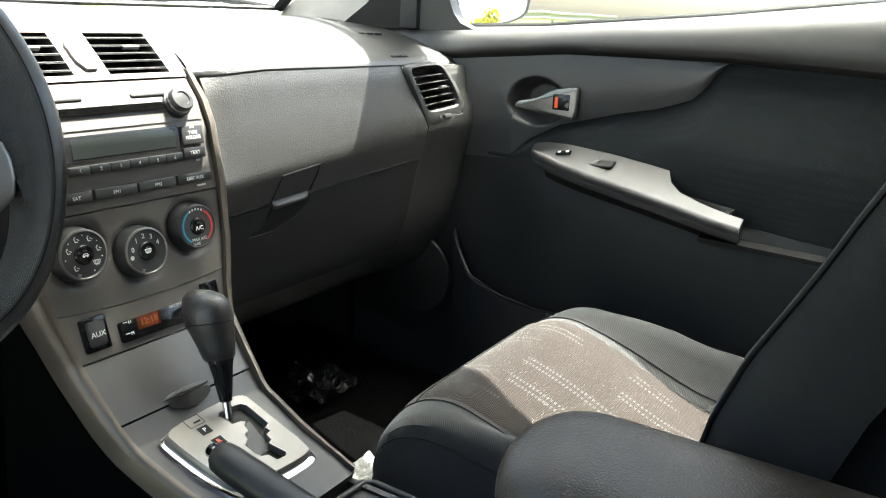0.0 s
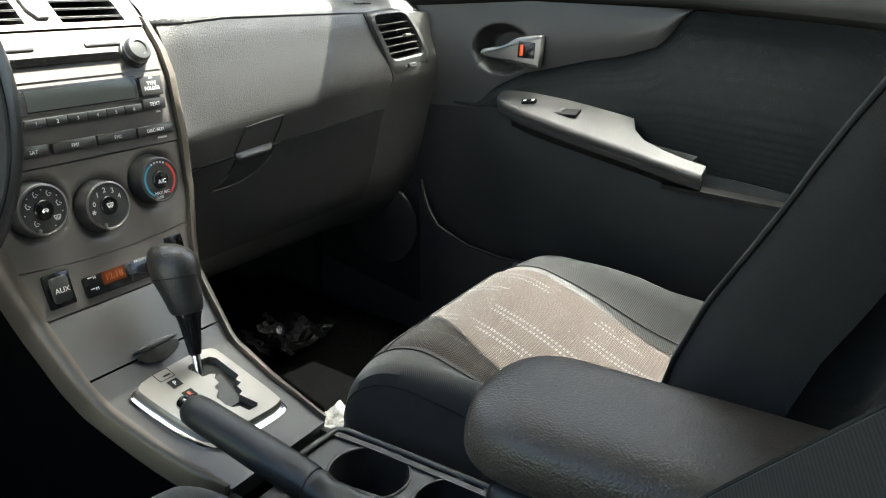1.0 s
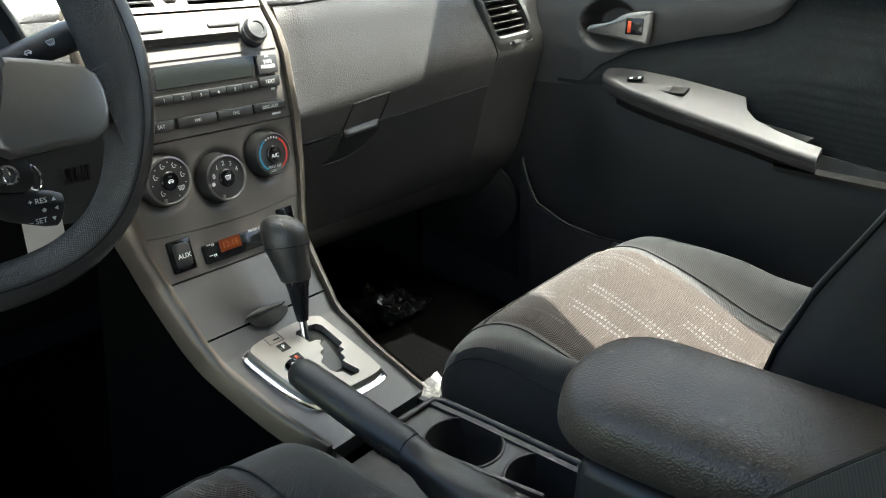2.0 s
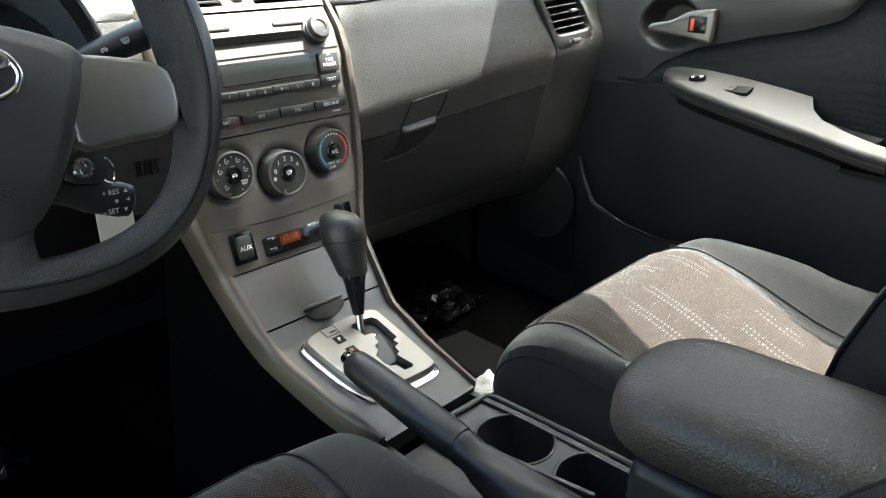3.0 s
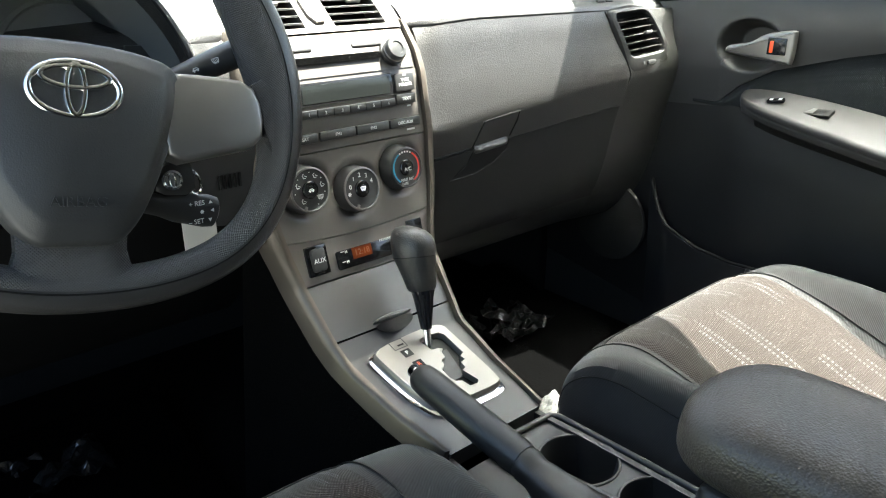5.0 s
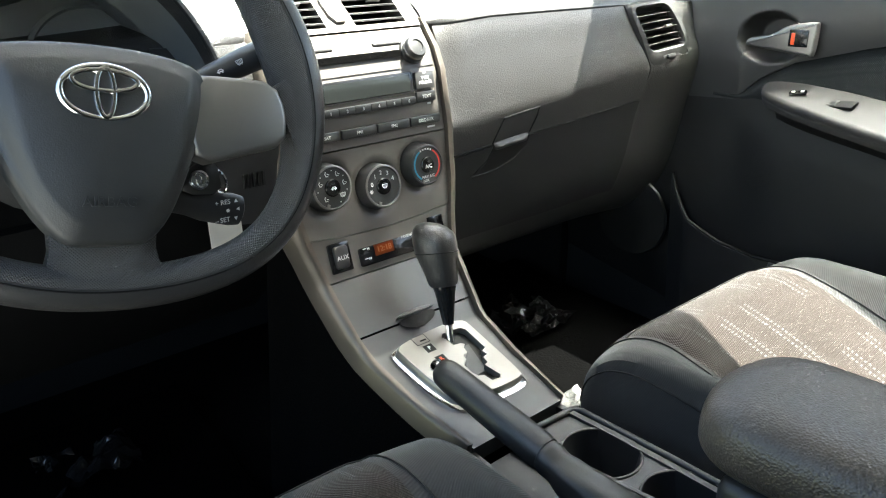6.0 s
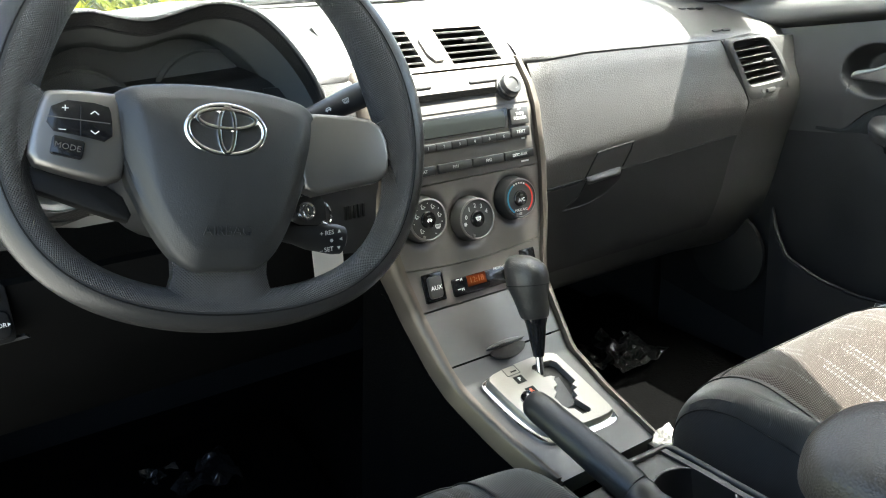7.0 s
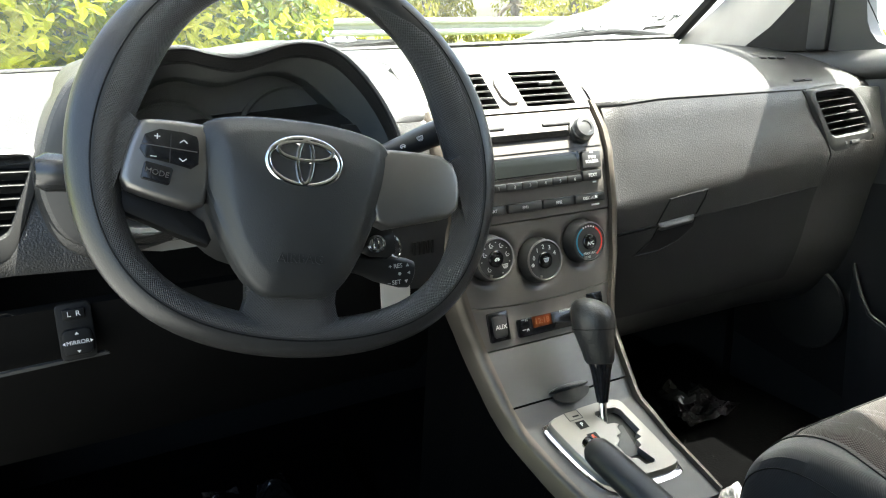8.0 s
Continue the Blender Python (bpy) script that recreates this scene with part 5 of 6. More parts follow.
part("split_line", box(SP @ pose(0.0, 0.0, 0.0040), (0.0007, 0.022, 0.0006), 0), DARK, rocker4)
lettering("+", 0.009, SP @ pose(-0.010, 0.008, 0.0042), WHITE, rocker4)
lettering("–", 0.009, SP @ pose(-0.012, -0.007, 0.0042), WHITE, rocker4)
for y, d in ((0.0065, 1), (-0.008, -1)):
    for k in (-1, 1):
        part("chevron", box(SP @ pose(0.0095 + 0.0014 * k, y, 0.0042, 0, 0, -40 * k * d), (0.0036, 0.0008, 0.0004), 0), WHITE, rocker4)
mode = part("mode_button", prism(round_rect(0.0215, 0.0140, 0.002), SP @ pose(-0.0085, -0.0198, -0.001, 0, 0, -10), 0.004, 0.0012), GLOSS, left_spoke, "black mode button")
lettering("MODE", 0.0062, SP @ pose(-0.0085, -0.0198, 0.0034, 0, 0, -10), SILVER, mode)
part("spoke_underside", prism(smooth_outline([(-0.141, -0.018), (-0.118, -0.026), (-0.078, -0.034), (-0.066, -0.062), (-0.088, -0.056), (-0.118, -0.045), (-0.143, -0.036)], 1), WM @ pose(0, 0, -0.010), 0.016, 0.004), BLACK, wheel, "black plastic under the spoke")

# ---- passenger door ----
door = thing("passenger_door", (0.74, -0.15, 0.3), "dark grey plastic and cloth door panel, closed", "car door")


def sill_z(y):
    return lerp_table([(-0.62, 1.045), (-0.483, 1.029), (-0.255, 0.998), (0.04, 0.965), (0.267, 0.950), (0.45, 0.945)], y)


def crease_z(y):
    return lerp_table([(-0.62, 0.926), (-0.505, 0.930), (-0.29, 0.934), (-0.035, 0.926), (0.2, 0.900), (0.45, 0.88)], y)


def swoosh_z(y):
    """The lower edge of the plastic sweep, above the cloth."""
    return lerp_table([(-0.62, 0.93), (-0.30, 0.932), (-0.285, 0.915), (-0.265, 0.885), (-0.25, 0.872), (-0.20, 0.853), (-0.145, 0.840), (-0.033, 0.806), (0.02, 0.775), (0.05, 0.745)], y)


def door_x(y, z):
    """Inner face of the door."""
    return 0.700 + 0.012 * max(0, (0.80 - z) / 0.3) + 0.02 * max(0, y - 0.1)


def sill(u, v):
    y = 0.45 - 1.06 * u
    zt, zc = sill_z(y), crease_z(y)
    pts = [(0.012, zc), (-0.004, zc + 0.008), (-0.007, zc + 0.3 * (zt - zc)), (-0.001, zc + 0.65 * (zt - zc)), (0.012, zc + 0.88 * (zt - zc)), (0.028, zt - 0.002), (0.05, zt), (0.07, zt - 0.001)]
    s = v * (len(pts) - 1)
    i = min(int(s), len(pts) - 2)
    k = s - i
    return Vector((door_x(y, 0.9) + pts[i][0] * (1 - k) + pts[i + 1][0] * k, y, pts[i][1] * (1 - k) + pts[i + 1][1] * k))


part("sill_pad", slab(sill, 40, 16, (0.03, 0, -0.012)), SOFT, door, "grained grey sill pad")
part("window_seal", slab(lambda u, v: Vector((0.752 + 0.012 * v, 0.45 - 1.06 * u, sill_z(0.45 - 1.06 * u) + 0.001 + 0.006 * math.sin(3.14 * v))), 30, 4, (0, 0, -0.01)), BLACK, door, "black rubber window seal")


def sweep(u, v):
    y = 0.45 - 0.80 * u
    zt = crease_z(y) - 0.002
    zl = max(0.735, swoosh_z(y)) if y < 0.05 else 0.735 - 0.15 * (y - 0.05)
    zl = min(zl, zt - 0.0005)
    z = zt - (zt - zl) * v
    x = door_x(y, z) - 0.006 * math.sin(math.pi * min(1, v * 1.0)) + 0.004
    # hollow behind the handle
    d = math.hypot((y - 0.010) / 0.058, (z - 0.842) / 0.044)
    if d < 1:
        k = min(1.0, (1 - d) / 0.42)
        x += 0.048 * k * k * (3 - 2 * k)
    return Vector((x, y, z))


part("upper_panel", slab(sweep, 240, 110, (0.02, 0, 0)), PANEL, door, "smooth dark grey sweep with a hollow")


def cloth(u, v):
    y = 0.10 - 0.70 * u
    zt = min(crease_z(y) - 0.003, swoosh_z(y) + 0.004)
    zb = min(zt - 0.002, lerp_table([(-0.62, 0.664), (-0.37, 0.682), (-0.10, 0.712), (0.0, 0.730), (0.10, 0.730)], y))
    z = zb + (zt - zb) * v
    return Vector((door_x(y, z) + 0.010 - 0.008 * math.sin(math.pi * v), y, z))


part("cloth_insert", slab(cloth, 50, 16, (0.02, 0, 0)), DOORCLOTH, door, "dark blue-grey cloth insert")


def lower(u, v):
    y = 0.45 - 1.05 * u
    k = min(1, max(0, (0.06 - y) / 0.10))
    k = k * k * (3 - 2 * k)
    zt = 0.742 * (1 - k) + lerp_table([(-0.62, 0.672), (-0.37, 0.690), (-0.10, 0.722), (0.06, 0.742)], y) * k
    z = zt - (zt - 0.225) * v
    return Vector((door_x(y, z) + 0.0045 - 0.010 * min(1.0, 8 * v) * k - 0.012 * math.sin(math.pi * min(1, v * 1.2)), y, z))


part("lower_panel", slab(lower, 60, 40, (0.03, 0, 0)), surface("grained_lower_door_plastic", (0.012, 0.0123, 0.0128), 0.5, grain=0.4, grain_size=0.0014, spec=0.3), door, "black grained lower door panel")
part("ledge", slab(lambda u, v: Vector((0.700 - 0.020 * v * min(1, (1 - u) * 6 + 0.3), -0.30 - 0.24 * u, 0.672 - 0.004 * v)), 12, 4, (0, 0, -0.007)), BLACK, door)


# map pocket
def pocket(u, v):
    # u along the lip, v down
    y = 0.150 - 0.30 * u
    zl = lerp_table([(-0.15, 0.478), (-0.086, 0.480), (-0.036, 0.477), (0.035, 0.485), (0.098, 0.509), (0.132, 0.545), (0.150, 0.585)], y)
    z = zl - (zl - 0.30) * v
    return Vector((0.662 + 0.003 * math.sin(3 * u) + 0.03 * v + 0.02 * (1 - min(1, u * 6)), y, z))


part("map_pocket", slab(pocket, 24, 10, (0.012, 0, 0)), DARK, door, "black map pocket")
part("pocket_lip", tube([pocket(u, 0) + Vector((0.004, 0, 0.002)) for u in np.linspace(0, 1, 24)], 0.0030, 10), BLACK, door)
part("speaker_grille", lathe([(0.082, 0), (0.080, 0.006), (0.02, 0.010), (0.001, 0.010)], frame_at((0.690, 0.235, 0.48), (0, 1, 0), (-1, 0, 0)), 40), LOWER, door, "round black speaker grille")
part("pocket_tab", box(pose(0.66, -0.075, 0.476, 10, 0, 20), (0.006, 0.014, 0.012), 0.002), PANEL, door)

# inner handle
HM = frame_at((0.692, -0.028, 0.846), (0, -1, 0.03), (-1, 0, 0.02))
handle = part("inner_handle", prism(smooth_outline([(-0.070, -0.013), (-0.067, -0.003), (-0.045, 0.001), (-0.0245, 0.005), (-0.006, 0.0185), (0.020, 0.024), (0.042, 0.0265), (0.0445, 0.022), (0.0425, -0.025), (0.036, -0.0265), (-0.011, -0.021), (-0.040, -0.018), (-0.066, -0.0155)], 2), HM, 0.012, 0.004, 3), SILVER, door, "satin silver door pull")
lock = part("lock_button", box(HM @ pose(0.018, 0.001, 0.0125), (0.030, 0.026, 0.004), 0.0012), GLOSS, handle, "black lock button")
part("lock_flag", box(HM @ pose(0.010, 0.0, 0.0146), (0.006, 0.018, 0.002), 0.0008), ORANGE, lock, "orange-red lock flag")


# armrest
def arm_inner(y):
    return lerp_table([(-0.38, 0.636), (-0.30, 0.634), (-0.20, 0.634), (-0.12, 0.640), (-0.06, 0.652), (-0.02, 0.668), (0.0, 0.682), (0.008, 0.694)], y)


def arm_top(y):
    return lerp_table([(-0.38, 0.705), (-0.33, 0.712), (-0.25, 0.727), (-0.16, 0.741), (-0.08, 0.752), (0.008, 0.764)], y)


def arm_outer(y):
    # the pull cup bites into the top from the door's side
    return lerp_table([(-0.38, 0.655), (-0.345, 0.655), (-0.30, 0.657), (-0.265, 0.664), (-0.245, 0.680), (-0.235, 0.705), (0.008, 0.706)], y)


def armrest(u, v):
    y = 0.008 - 0.375 * u ** 1.3
    xi, xo, zt = arm_inner(y), arm_outer(y), arm_top(y)
    if v < 0.62:
        k = v / 0.62
        return Vector((xo + (xi + 0.006 - xo) * k, y, zt + 0.030 * (1 - k) * (xo - xi) / 0.07))
    k = (v - 0.62) / 0.38
    return Vector((xi + 0.006 - 0.006 * math.sin(math.pi * 0.5 * min(1, k * 2)) + 0.012 * max(0, k - 0.5), y, zt - 0.004 * min(1, k * 2) - 0.019 * max(0, k - 0.2)))


door_arm = part("door_armrest", slab(armrest, 70, 22, (0.004, 0, -0.008)), ARM_PAINT, door, "satin grey armrest top")
part("armrest_base", slab(lambda u, v: Vector((arm_inner(-0.02 - 0.34 * u) + 0.022 + (0.69 - arm_inner(-0.02 - 0.34 * u)) * v ** 1.2, -0.02 - 0.34 * u, arm_top(-0.02 - 0.34 * u) - 0.015 - 0.046 * v)), 20, 8, (0.01, 0, 0)), LOWER, door)
part("pull_cup", slab(lambda u, v: Vector((0.660 + 0.045 * u, -0.238 - 0.105 * v, 0.728 - 0.012 * v - 0.035 * math.sin(math.pi * u) * math.sin(math.pi * v) ** 0.5)), 10, 12, (0, 0, -0.004)), BLACK, door, "black pull cup")
top_n = Vector((-0.35, 0.12, 1))
W1 = frame_at((0.673, -0.128, 0.7585), (0, -1, -0.12), top_n)
sw = part("window_switch", box(W1 @ pose(0, 0, -0.0012), (0.048, 0.021, 0.005), 0.0008), BLACK, door_arm, "black window switch")
part("toggle", box(W1 @ pose(-0.012, 0, 0.0016), (0.019, 0.017, 0.0016), 0.0006), PANEL, sw)
W2 = frame_at((0.675, -0.062, 0.7660), (0.25, -1, -0.12), top_n)
sw2 = part("lock_switch", box(W2, (0.026, 0.009, 0.005), 0.0012), GLOSS, door_arm, "small black lock switch")
for k in (-1, 1):
    part("lock_mark", box(W2 @ pose(0.007 * k, 0, 0.0026), (0.005, 0.005, 0.0006), 0), WHITE, sw2)

# window frame, corner panel, glass
part("corner_panel", prism([(0.280, 0.945), (0.47, 0.938), (0.40, 0.985), (0.280, 1.10)], Matrix(((0, 0, 1, 0.712), (1, 0, 0, 0), (0, 1, 0, 0), (0, 0, 0, 1))), 0.02, 0.003), BLACK, door, "black mirror corner panel")
part("window_channel", box(pose(0.722, 0.296, 1.045), (0.03, 0.040, 0.20), 0.005), DARK, door, "black window channel")
part("mirror_base", prism([(0.274, 0.945), (0.274, 1.16), (0.232, 1.16), (0.216, 1.04), (0.208, 0.995), (0.200, 0.978), (0.185, 0.962), (0.160, 0.953), (0.12, 0.945)], Matrix(((0, 0, 1, 0.716), (1, 0, 0, 0), (0, 1, 0, 0), (0, 0, 0, 1))), 0.03, 0.003), DARK, door, "dark grey door mirror base with a rounded corner")
door_glass = part("door_glass", slab(lambda u, v: Vector((0.755 - (0.12 + 0.10 * u) * v, 0.19 - 0.80 * u, sill_z(0.19 - 0.80 * u) + (1.42 - sill_z(0.19 - 0.80 * u)) * v * (0.25 + 0.75 * min(1, u * 2.2)))), 10, 6, (0.004, 0, 0.001)), WINDSHIELD, door, "clear side window")
door_glass.visible_shadow = False

def header_frame(u, v):
    """The door's upper frame, from the mirror corner back along the roof."""
    # rear part bent inward, out of view, to widen the sun patch on the seat
    x, y, z = glide([(0.712, 0.262, 1.10), (0.690, 0.150, 1.185), (0.672, 0.030, 1.240), (0.645, -0.110, 1.285), (0.582, -0.220, 1.365), (0.522, -0.345, 1.395), (0.500, -0.620, 1.400)], u)
    return Vector((x + 0.012 * v, y - 0.010 * (1 - v), z - 0.026 + 0.060 * v))


part("window_frame", slab(header_frame, 30, 3, (0.028, 0, 0.004)), DARK, door, "black upper window frame")

# outside mirror
mirror = thing("door_mirror", (0.84, 0.2, 0.95), "black-edged door mirror showing trees", "car mirror")
MM = frame_at((0.90, 0.232, 1.018), (1, 0.30, 0), (-0.42, -1, 0.062))
mo = smooth_outline([(-0.104, 0.05), (-0.102, -0.02), (-0.090, -0.042), (-0.058, -0.060), (-0.01, -0.059), (0.030, -0.0545), (0.070, -0.046), (0.094, -0.030), (0.094, 0.045), (0.07, 0.062), (-0.08, 0.066)], 2)
part("mirror_housing", prism([(x * 1.20 + 0.003, y * 1.12) for x, y in mo], MM @ pose(0, 0, -0.07), 0.072, 0.02, 4), DARK, mirror, "dark plastic shell")
part("mirror_glass", prism(mo, MM @ pose(0, 0, 0.0), 0.004), MIRROR, mirror, "mirror glass")
part("mirror_arm", tube([(0.75, 0.27, 0.955), (0.80, 0.275, 0.965), (0.86, 0.28, 0.985)], [0.028, 0.024, 0.022], 14), DARK, mirror)


# ---- seats ----
CUSHION = [(-0.064, 0.33), (-0.058, 0.40), (-0.060, 0.438), (-0.069, 0.475), (-0.090, 0.503), (-0.121, 0.5225), (-0.160, 0.530), (-0.20, 0.522), (-0.25, 0.506), (-0.30, 0.486), (-0.36, 0.464), (-0.45, 0.445)]
WINGS = [(0.44, -0.425), (0.55, -0.440), (0.617, -0.454), (0.641, -0.458), (0.711, -0.480), (0.76, -0.503), (0.809, -0.525), (0.849, -0.541), (0.885, -0.557), (1.0, -0.615), (1.12, -0.68)]
RISE = [(-0.45, 0.080), (-0.40, 0.076), (-0.30, 0.056), (-0.20, 0.020), (-0.16, 0.009), (-0.10, 0.0), (0.0, 0.0)]
BACK_HALF = [(0.44, 0.205), (0.60, 0.228), (0.75, 0.240), (0.88, 0.235), (0.98, 0.210), (1.06, 0.165), (1.105, 0.11), (1.12, 0.07)]


def make_seat(name, label, cx, dy, dz, recline, back=0.0):
    """A bucket seat: cushion with bolsters and a striped cloth middle, reclined back, headrest."""
    seat = thing(name, (cx, dy - 0.25, FLOOR_Z), label, "car seat", "front seats")

    def profile(v):
        s = v * (len(CUSHION) - 1)
        i = min(int(s), len(CUSHION) - 2)
        k = s - i
        p0, p1, p2, p3 = (CUSHION[max(0, min(len(CUSHION) - 1, i + d))] for d in (-1, 0, 1, 2))
        return [0.5 * (2 * b + (c - a) * k + (2 * a - 5 * b + 4 * c - d) * k * k + (3 * b - a - 3 * c + d) * k ** 3) for a, b, c, d in zip(p0, p1, p2, p3)]

    def cushion(u, v):
        a = 2 * u - 1
        k = abs(a)
        y, z = profile(v)
        top = max(0.0, min(1.0, (v - 0.15) / 0.35))
        z += dz + lerp_table(RISE, y) * math.exp(-((k - 0.86) / 0.13) ** 2) - 0.085 * max(0.0, (k - 0.90) / 0.10) ** 2.2 * (0.3 + 0.7 * top)
        y -= 0.050 * k ** 5 * (1 - 0.7 * top)
        x = 0.25 * a if k < 0.9 else 0.25 * (0.9 + 0.07 * math.sin((k - 0.9) / 0.1 * 1.5708)) * (1 if a > 0 else -1)
        return Vector((cx + x, y + dy, z))

    part("cushion", slab(cushion, 56, 60, lambda u, v: Vector((0, 0, min(-0.01, 0.335 - cushion(u, v).z)))), BOLSTER, seat, "dark cloth bolstered cushion")

    def middle(u, v):
        w = 0.172 - 0.006 * v
        x = -w + 2 * w * u
        edge = min(1, 14 * min(u, 1 - u, v + 0.03, 1.03 - v))
        p = cushion((x + 0.25) / 0.50, 0.20 + 0.78 * v)
        return p + Vector((0, 0.004 * edge * max(0, 1 - 4 * v), 0.005 * edge - 0.002))

    part("cushion_center", slab(middle, 44, 60, (0, 0, -0.004)), CLOTH, seat, "grey-brown cloth with dotted stripes")
    for s in (-1, 1):
        part("seam", tube([cushion((s * 0.172 + 0.25) / 0.50, v) + Vector((0, 0, 0.0015)) for v in np.linspace(0.2, 0.98, 26)], 0.0010, 6), BLACK, seat)
        part("side_seam", tube([cushion(0.5 + s * 0.475, v) + Vector((s * 0.0015, 0, 0.001)) for v in np.linspace(0.12, 0.98, 26)], 0.0010, 6), BLACK, seat)
    part("cross_seam", tube([middle(u, 0.25) + Vector((0, 0, 0.0008)) for u in np.linspace(0.01, 0.99, 20)], 0.0012, 6), BLACK, seat)

    def back_face(u, v):
        z = 0.44 + 0.68 * v
        k = 2 * u - 1
        w = lerp_table(BACK_HALF, z)
        deep = lerp_table([(0.44, 0.02), (0.60, 0.075), (0.80, 0.095), (1.0, 0.05), (1.12, 0.0)], z)
        y = lerp_table(WINGS, z) - 0.035 * max(0.0, k) - deep * (1 - min(1, abs(k) / 0.88) ** 2.6) - 0.045 * max(0, (abs(k) - 0.88) / 0.12) ** 2
        return Vector((cx + w * k, y + dy + back - recline * max(0, z - 0.55), z))

    part("backrest", slab(back_face, 48, 48, lambda u, v: Vector((0, -0.13 * (1 - 0.45 * v) * (0.55 + 0.45 * (1 - (2 * u - 1) ** 4)), -0.02))), BOLSTER, seat, "dark ribbed cloth backrest")

    def back_mid(u, v):
        zz = 0.03 + 0.83 * v
        z = 0.44 + 0.68 * zz
        w = 0.115 - 0.02 * v
        k = (-1 + 2 * u) * w / lerp_table(BACK_HALF, z)
        e = min(1, 12 * min(u, 1 - u, v + 0.02, 1.02 - v))
        return back_face(0.5 + k / 2, zz) + Vector((0, 0.006 * e - 0.001, 0.002))

    part("backrest_center", slab(back_mid, 24, 30, (0, -0.005, 0)), CLOTH, seat, "grey-brown cloth with dotted stripes")
    for s in (-1, 1):
        part("piping", tube([back_face(0.5 + s * 0.462, v) + Vector((0, 0.001, 0)) for v in np.linspace(0.02, 0.9, 30)], 0.0026, 8), BLACK, seat)
    top = back_face(0.5, 0.97)
    part("headrest", box(pose(cx, top.y - 0.06, top.z + 0.14, -14, 0, 0), (0.25, 0.09, 0.17), 0.035, 4), BOLSTER, seat, "dark cloth headrest")
    for s in (-1, 1):
        part("headrest_post", tube([(cx + s * 0.06, top.y - 0.05, top.z - 0.06), (cx + s * 0.06, top.y - 0.06, top.z + 0.10)], 0.006, 10), CHROME, seat)
        part("seat_rail", box(pose(cx + s * 0.18, dy - 0.27, 0.295), (0.03, 0.42, 0.10), 0.006), BLACK, seat)
    return seat


make_seat("passenger_seat", "dark cloth front seat with a striped grey-brown middle in sunlight", 0.375, 0.0, 0.0, 0.0)
make_seat("driver_seat", "dark cloth driver's seat with a striped middle in shade", -0.362, 0.010, 0.010, 0.35, 0.026)

# ---- cup holder, handbrake, armrest ----
cups = thing("cup_holder", (0.045, -0.24, 0.44), "black plastic double cup holder beside the handbrake", "cup holder")
CUP1, CUP2, CUPR = (0.0395, -0.203), (0.0445, -0.3045), 0.0425


def cup_panel():
    """The flat panel round the two wells."""
    bm = bmesh.new()
    z = 0.474
    n = 48
    for (cxx, cyy), box_ in ((CUP1, (-0.03, 0.086, -0.2540, -0.124)), (CUP2, (-0.03, 0.090, -0.37, -0.2540))):
        inner, outer_ = [], []
        for k in range(n):
            a = 2 * math.pi * k / n
            inner.append(bm.verts.new((cxx + CUPR * math.cos(a), cyy + CUPR * math.sin(a), z)))
            dx, dy = math.cos(a), math.sin(a)
            tx = ((box_[1] if dx > 0 else box_[0]) - cxx) / dx if abs(dx) > 1e-6 else 9
            ty = ((box_[3] if dy > 0 else box_[2]) - cyy) / dy if abs(dy) > 1e-6 else 9
            t = min(tx, ty)
            outer_.append(bm.verts.new((cxx + t * dx, cyy + t * dy, z)))
        low = [bm.verts.new((cxx + (v.co.x - cxx) * 0.86, cyy + (v.co.y - cyy) * 0.86, z - 0.07)) for v in inner]
        for k in range(n):
            j = (k + 1) % n
            bm.faces.new((inner[k], inner[j], outer_[j], outer_[k]))
            bm.faces.new((inner[j], inner[k], low[k], low[j]))
        bm.faces.new(low)
    return bm


part("well_panel", cup_panel(), DARK, cups, "black panel with two round wells")
for c in (CUP1, CUP2):
    part("well_rim", tube([(c[0] + (CUPR + 0.001) * math.cos(a), c[1] + (CUPR + 0.001) * math.sin(a), 0.4745) for a in np.linspace(0, 2 * math.pi, 48)[:-1]], 0.0018, 8, closed=True), DARK, cups)
part("panel_border", tube([(-0.02, -0.126, 0.477), (0.076, -0.130, 0.477), (0.083, -0.14, 0.477), (0.088, -0.25, 0.476), (0.091, -0.37, 0.475)], 0.004, 10), DARK, cups)
part("divider", box(pose(0.012, -0.262, 0.472, 0, 0, 8), (0.006, 0.11, 0.016), 0.002), PANEL, cups)

handbrake = thing("handbrake", (-0.058, -0.2, 0.47), "black handbrake lever with a chrome button, lying lowered", "handbrake")
h0, h1 = Vector((-0.0615, -0.052, 0.5515)), Vector((-0.056, -0.205, 0.522))
hd = (h0 - h1).normalized()
part("grip", tube([h1 + (h0 - h1) * k for k in (0, 0.05, 0.3, 0.6, 0.88, 0.96, 1.0)], [0.0175, 0.0186, 0.0186, 0.0178, 0.0172, 0.0160, 0.0115], 24, flat=(0, 0, 1)), GRIP, handbrake, "grained black grip")
part("release_button", lathe([(0.0075, -0.004), (0.0075, 0.008), (0.0062, 0.0105), (0.002, 0.0112)], frame_at(h0, (1, 0, 0), hd), 24), CHROME, handbrake, "chrome release button")
h2 = h1 + Vector((0.012, -0.115, -0.045))
def boot_point(u, v):
    """A soft sleeve that widens towards the console, with folds gathered at its neck."""
    a = 2 * math.pi * u
    side_ = hd.cross(Vector((0, 0, 1))).normalized()
    up_ = side_.cross(hd).normalized()
    fold = 0.0016 * math.sin(v * 30) * math.exp(-5 * v) + 0.0012 * math.sin(5 * a + 7 * v) * min(1, 3 * v)
    r = 0.0172 + 0.024 * v ** 1.5 + fold
    return h1 + (h2 - h1) * v + side_ * (r * math.cos(a)) + up_ * (r * 0.92 * math.sin(a))


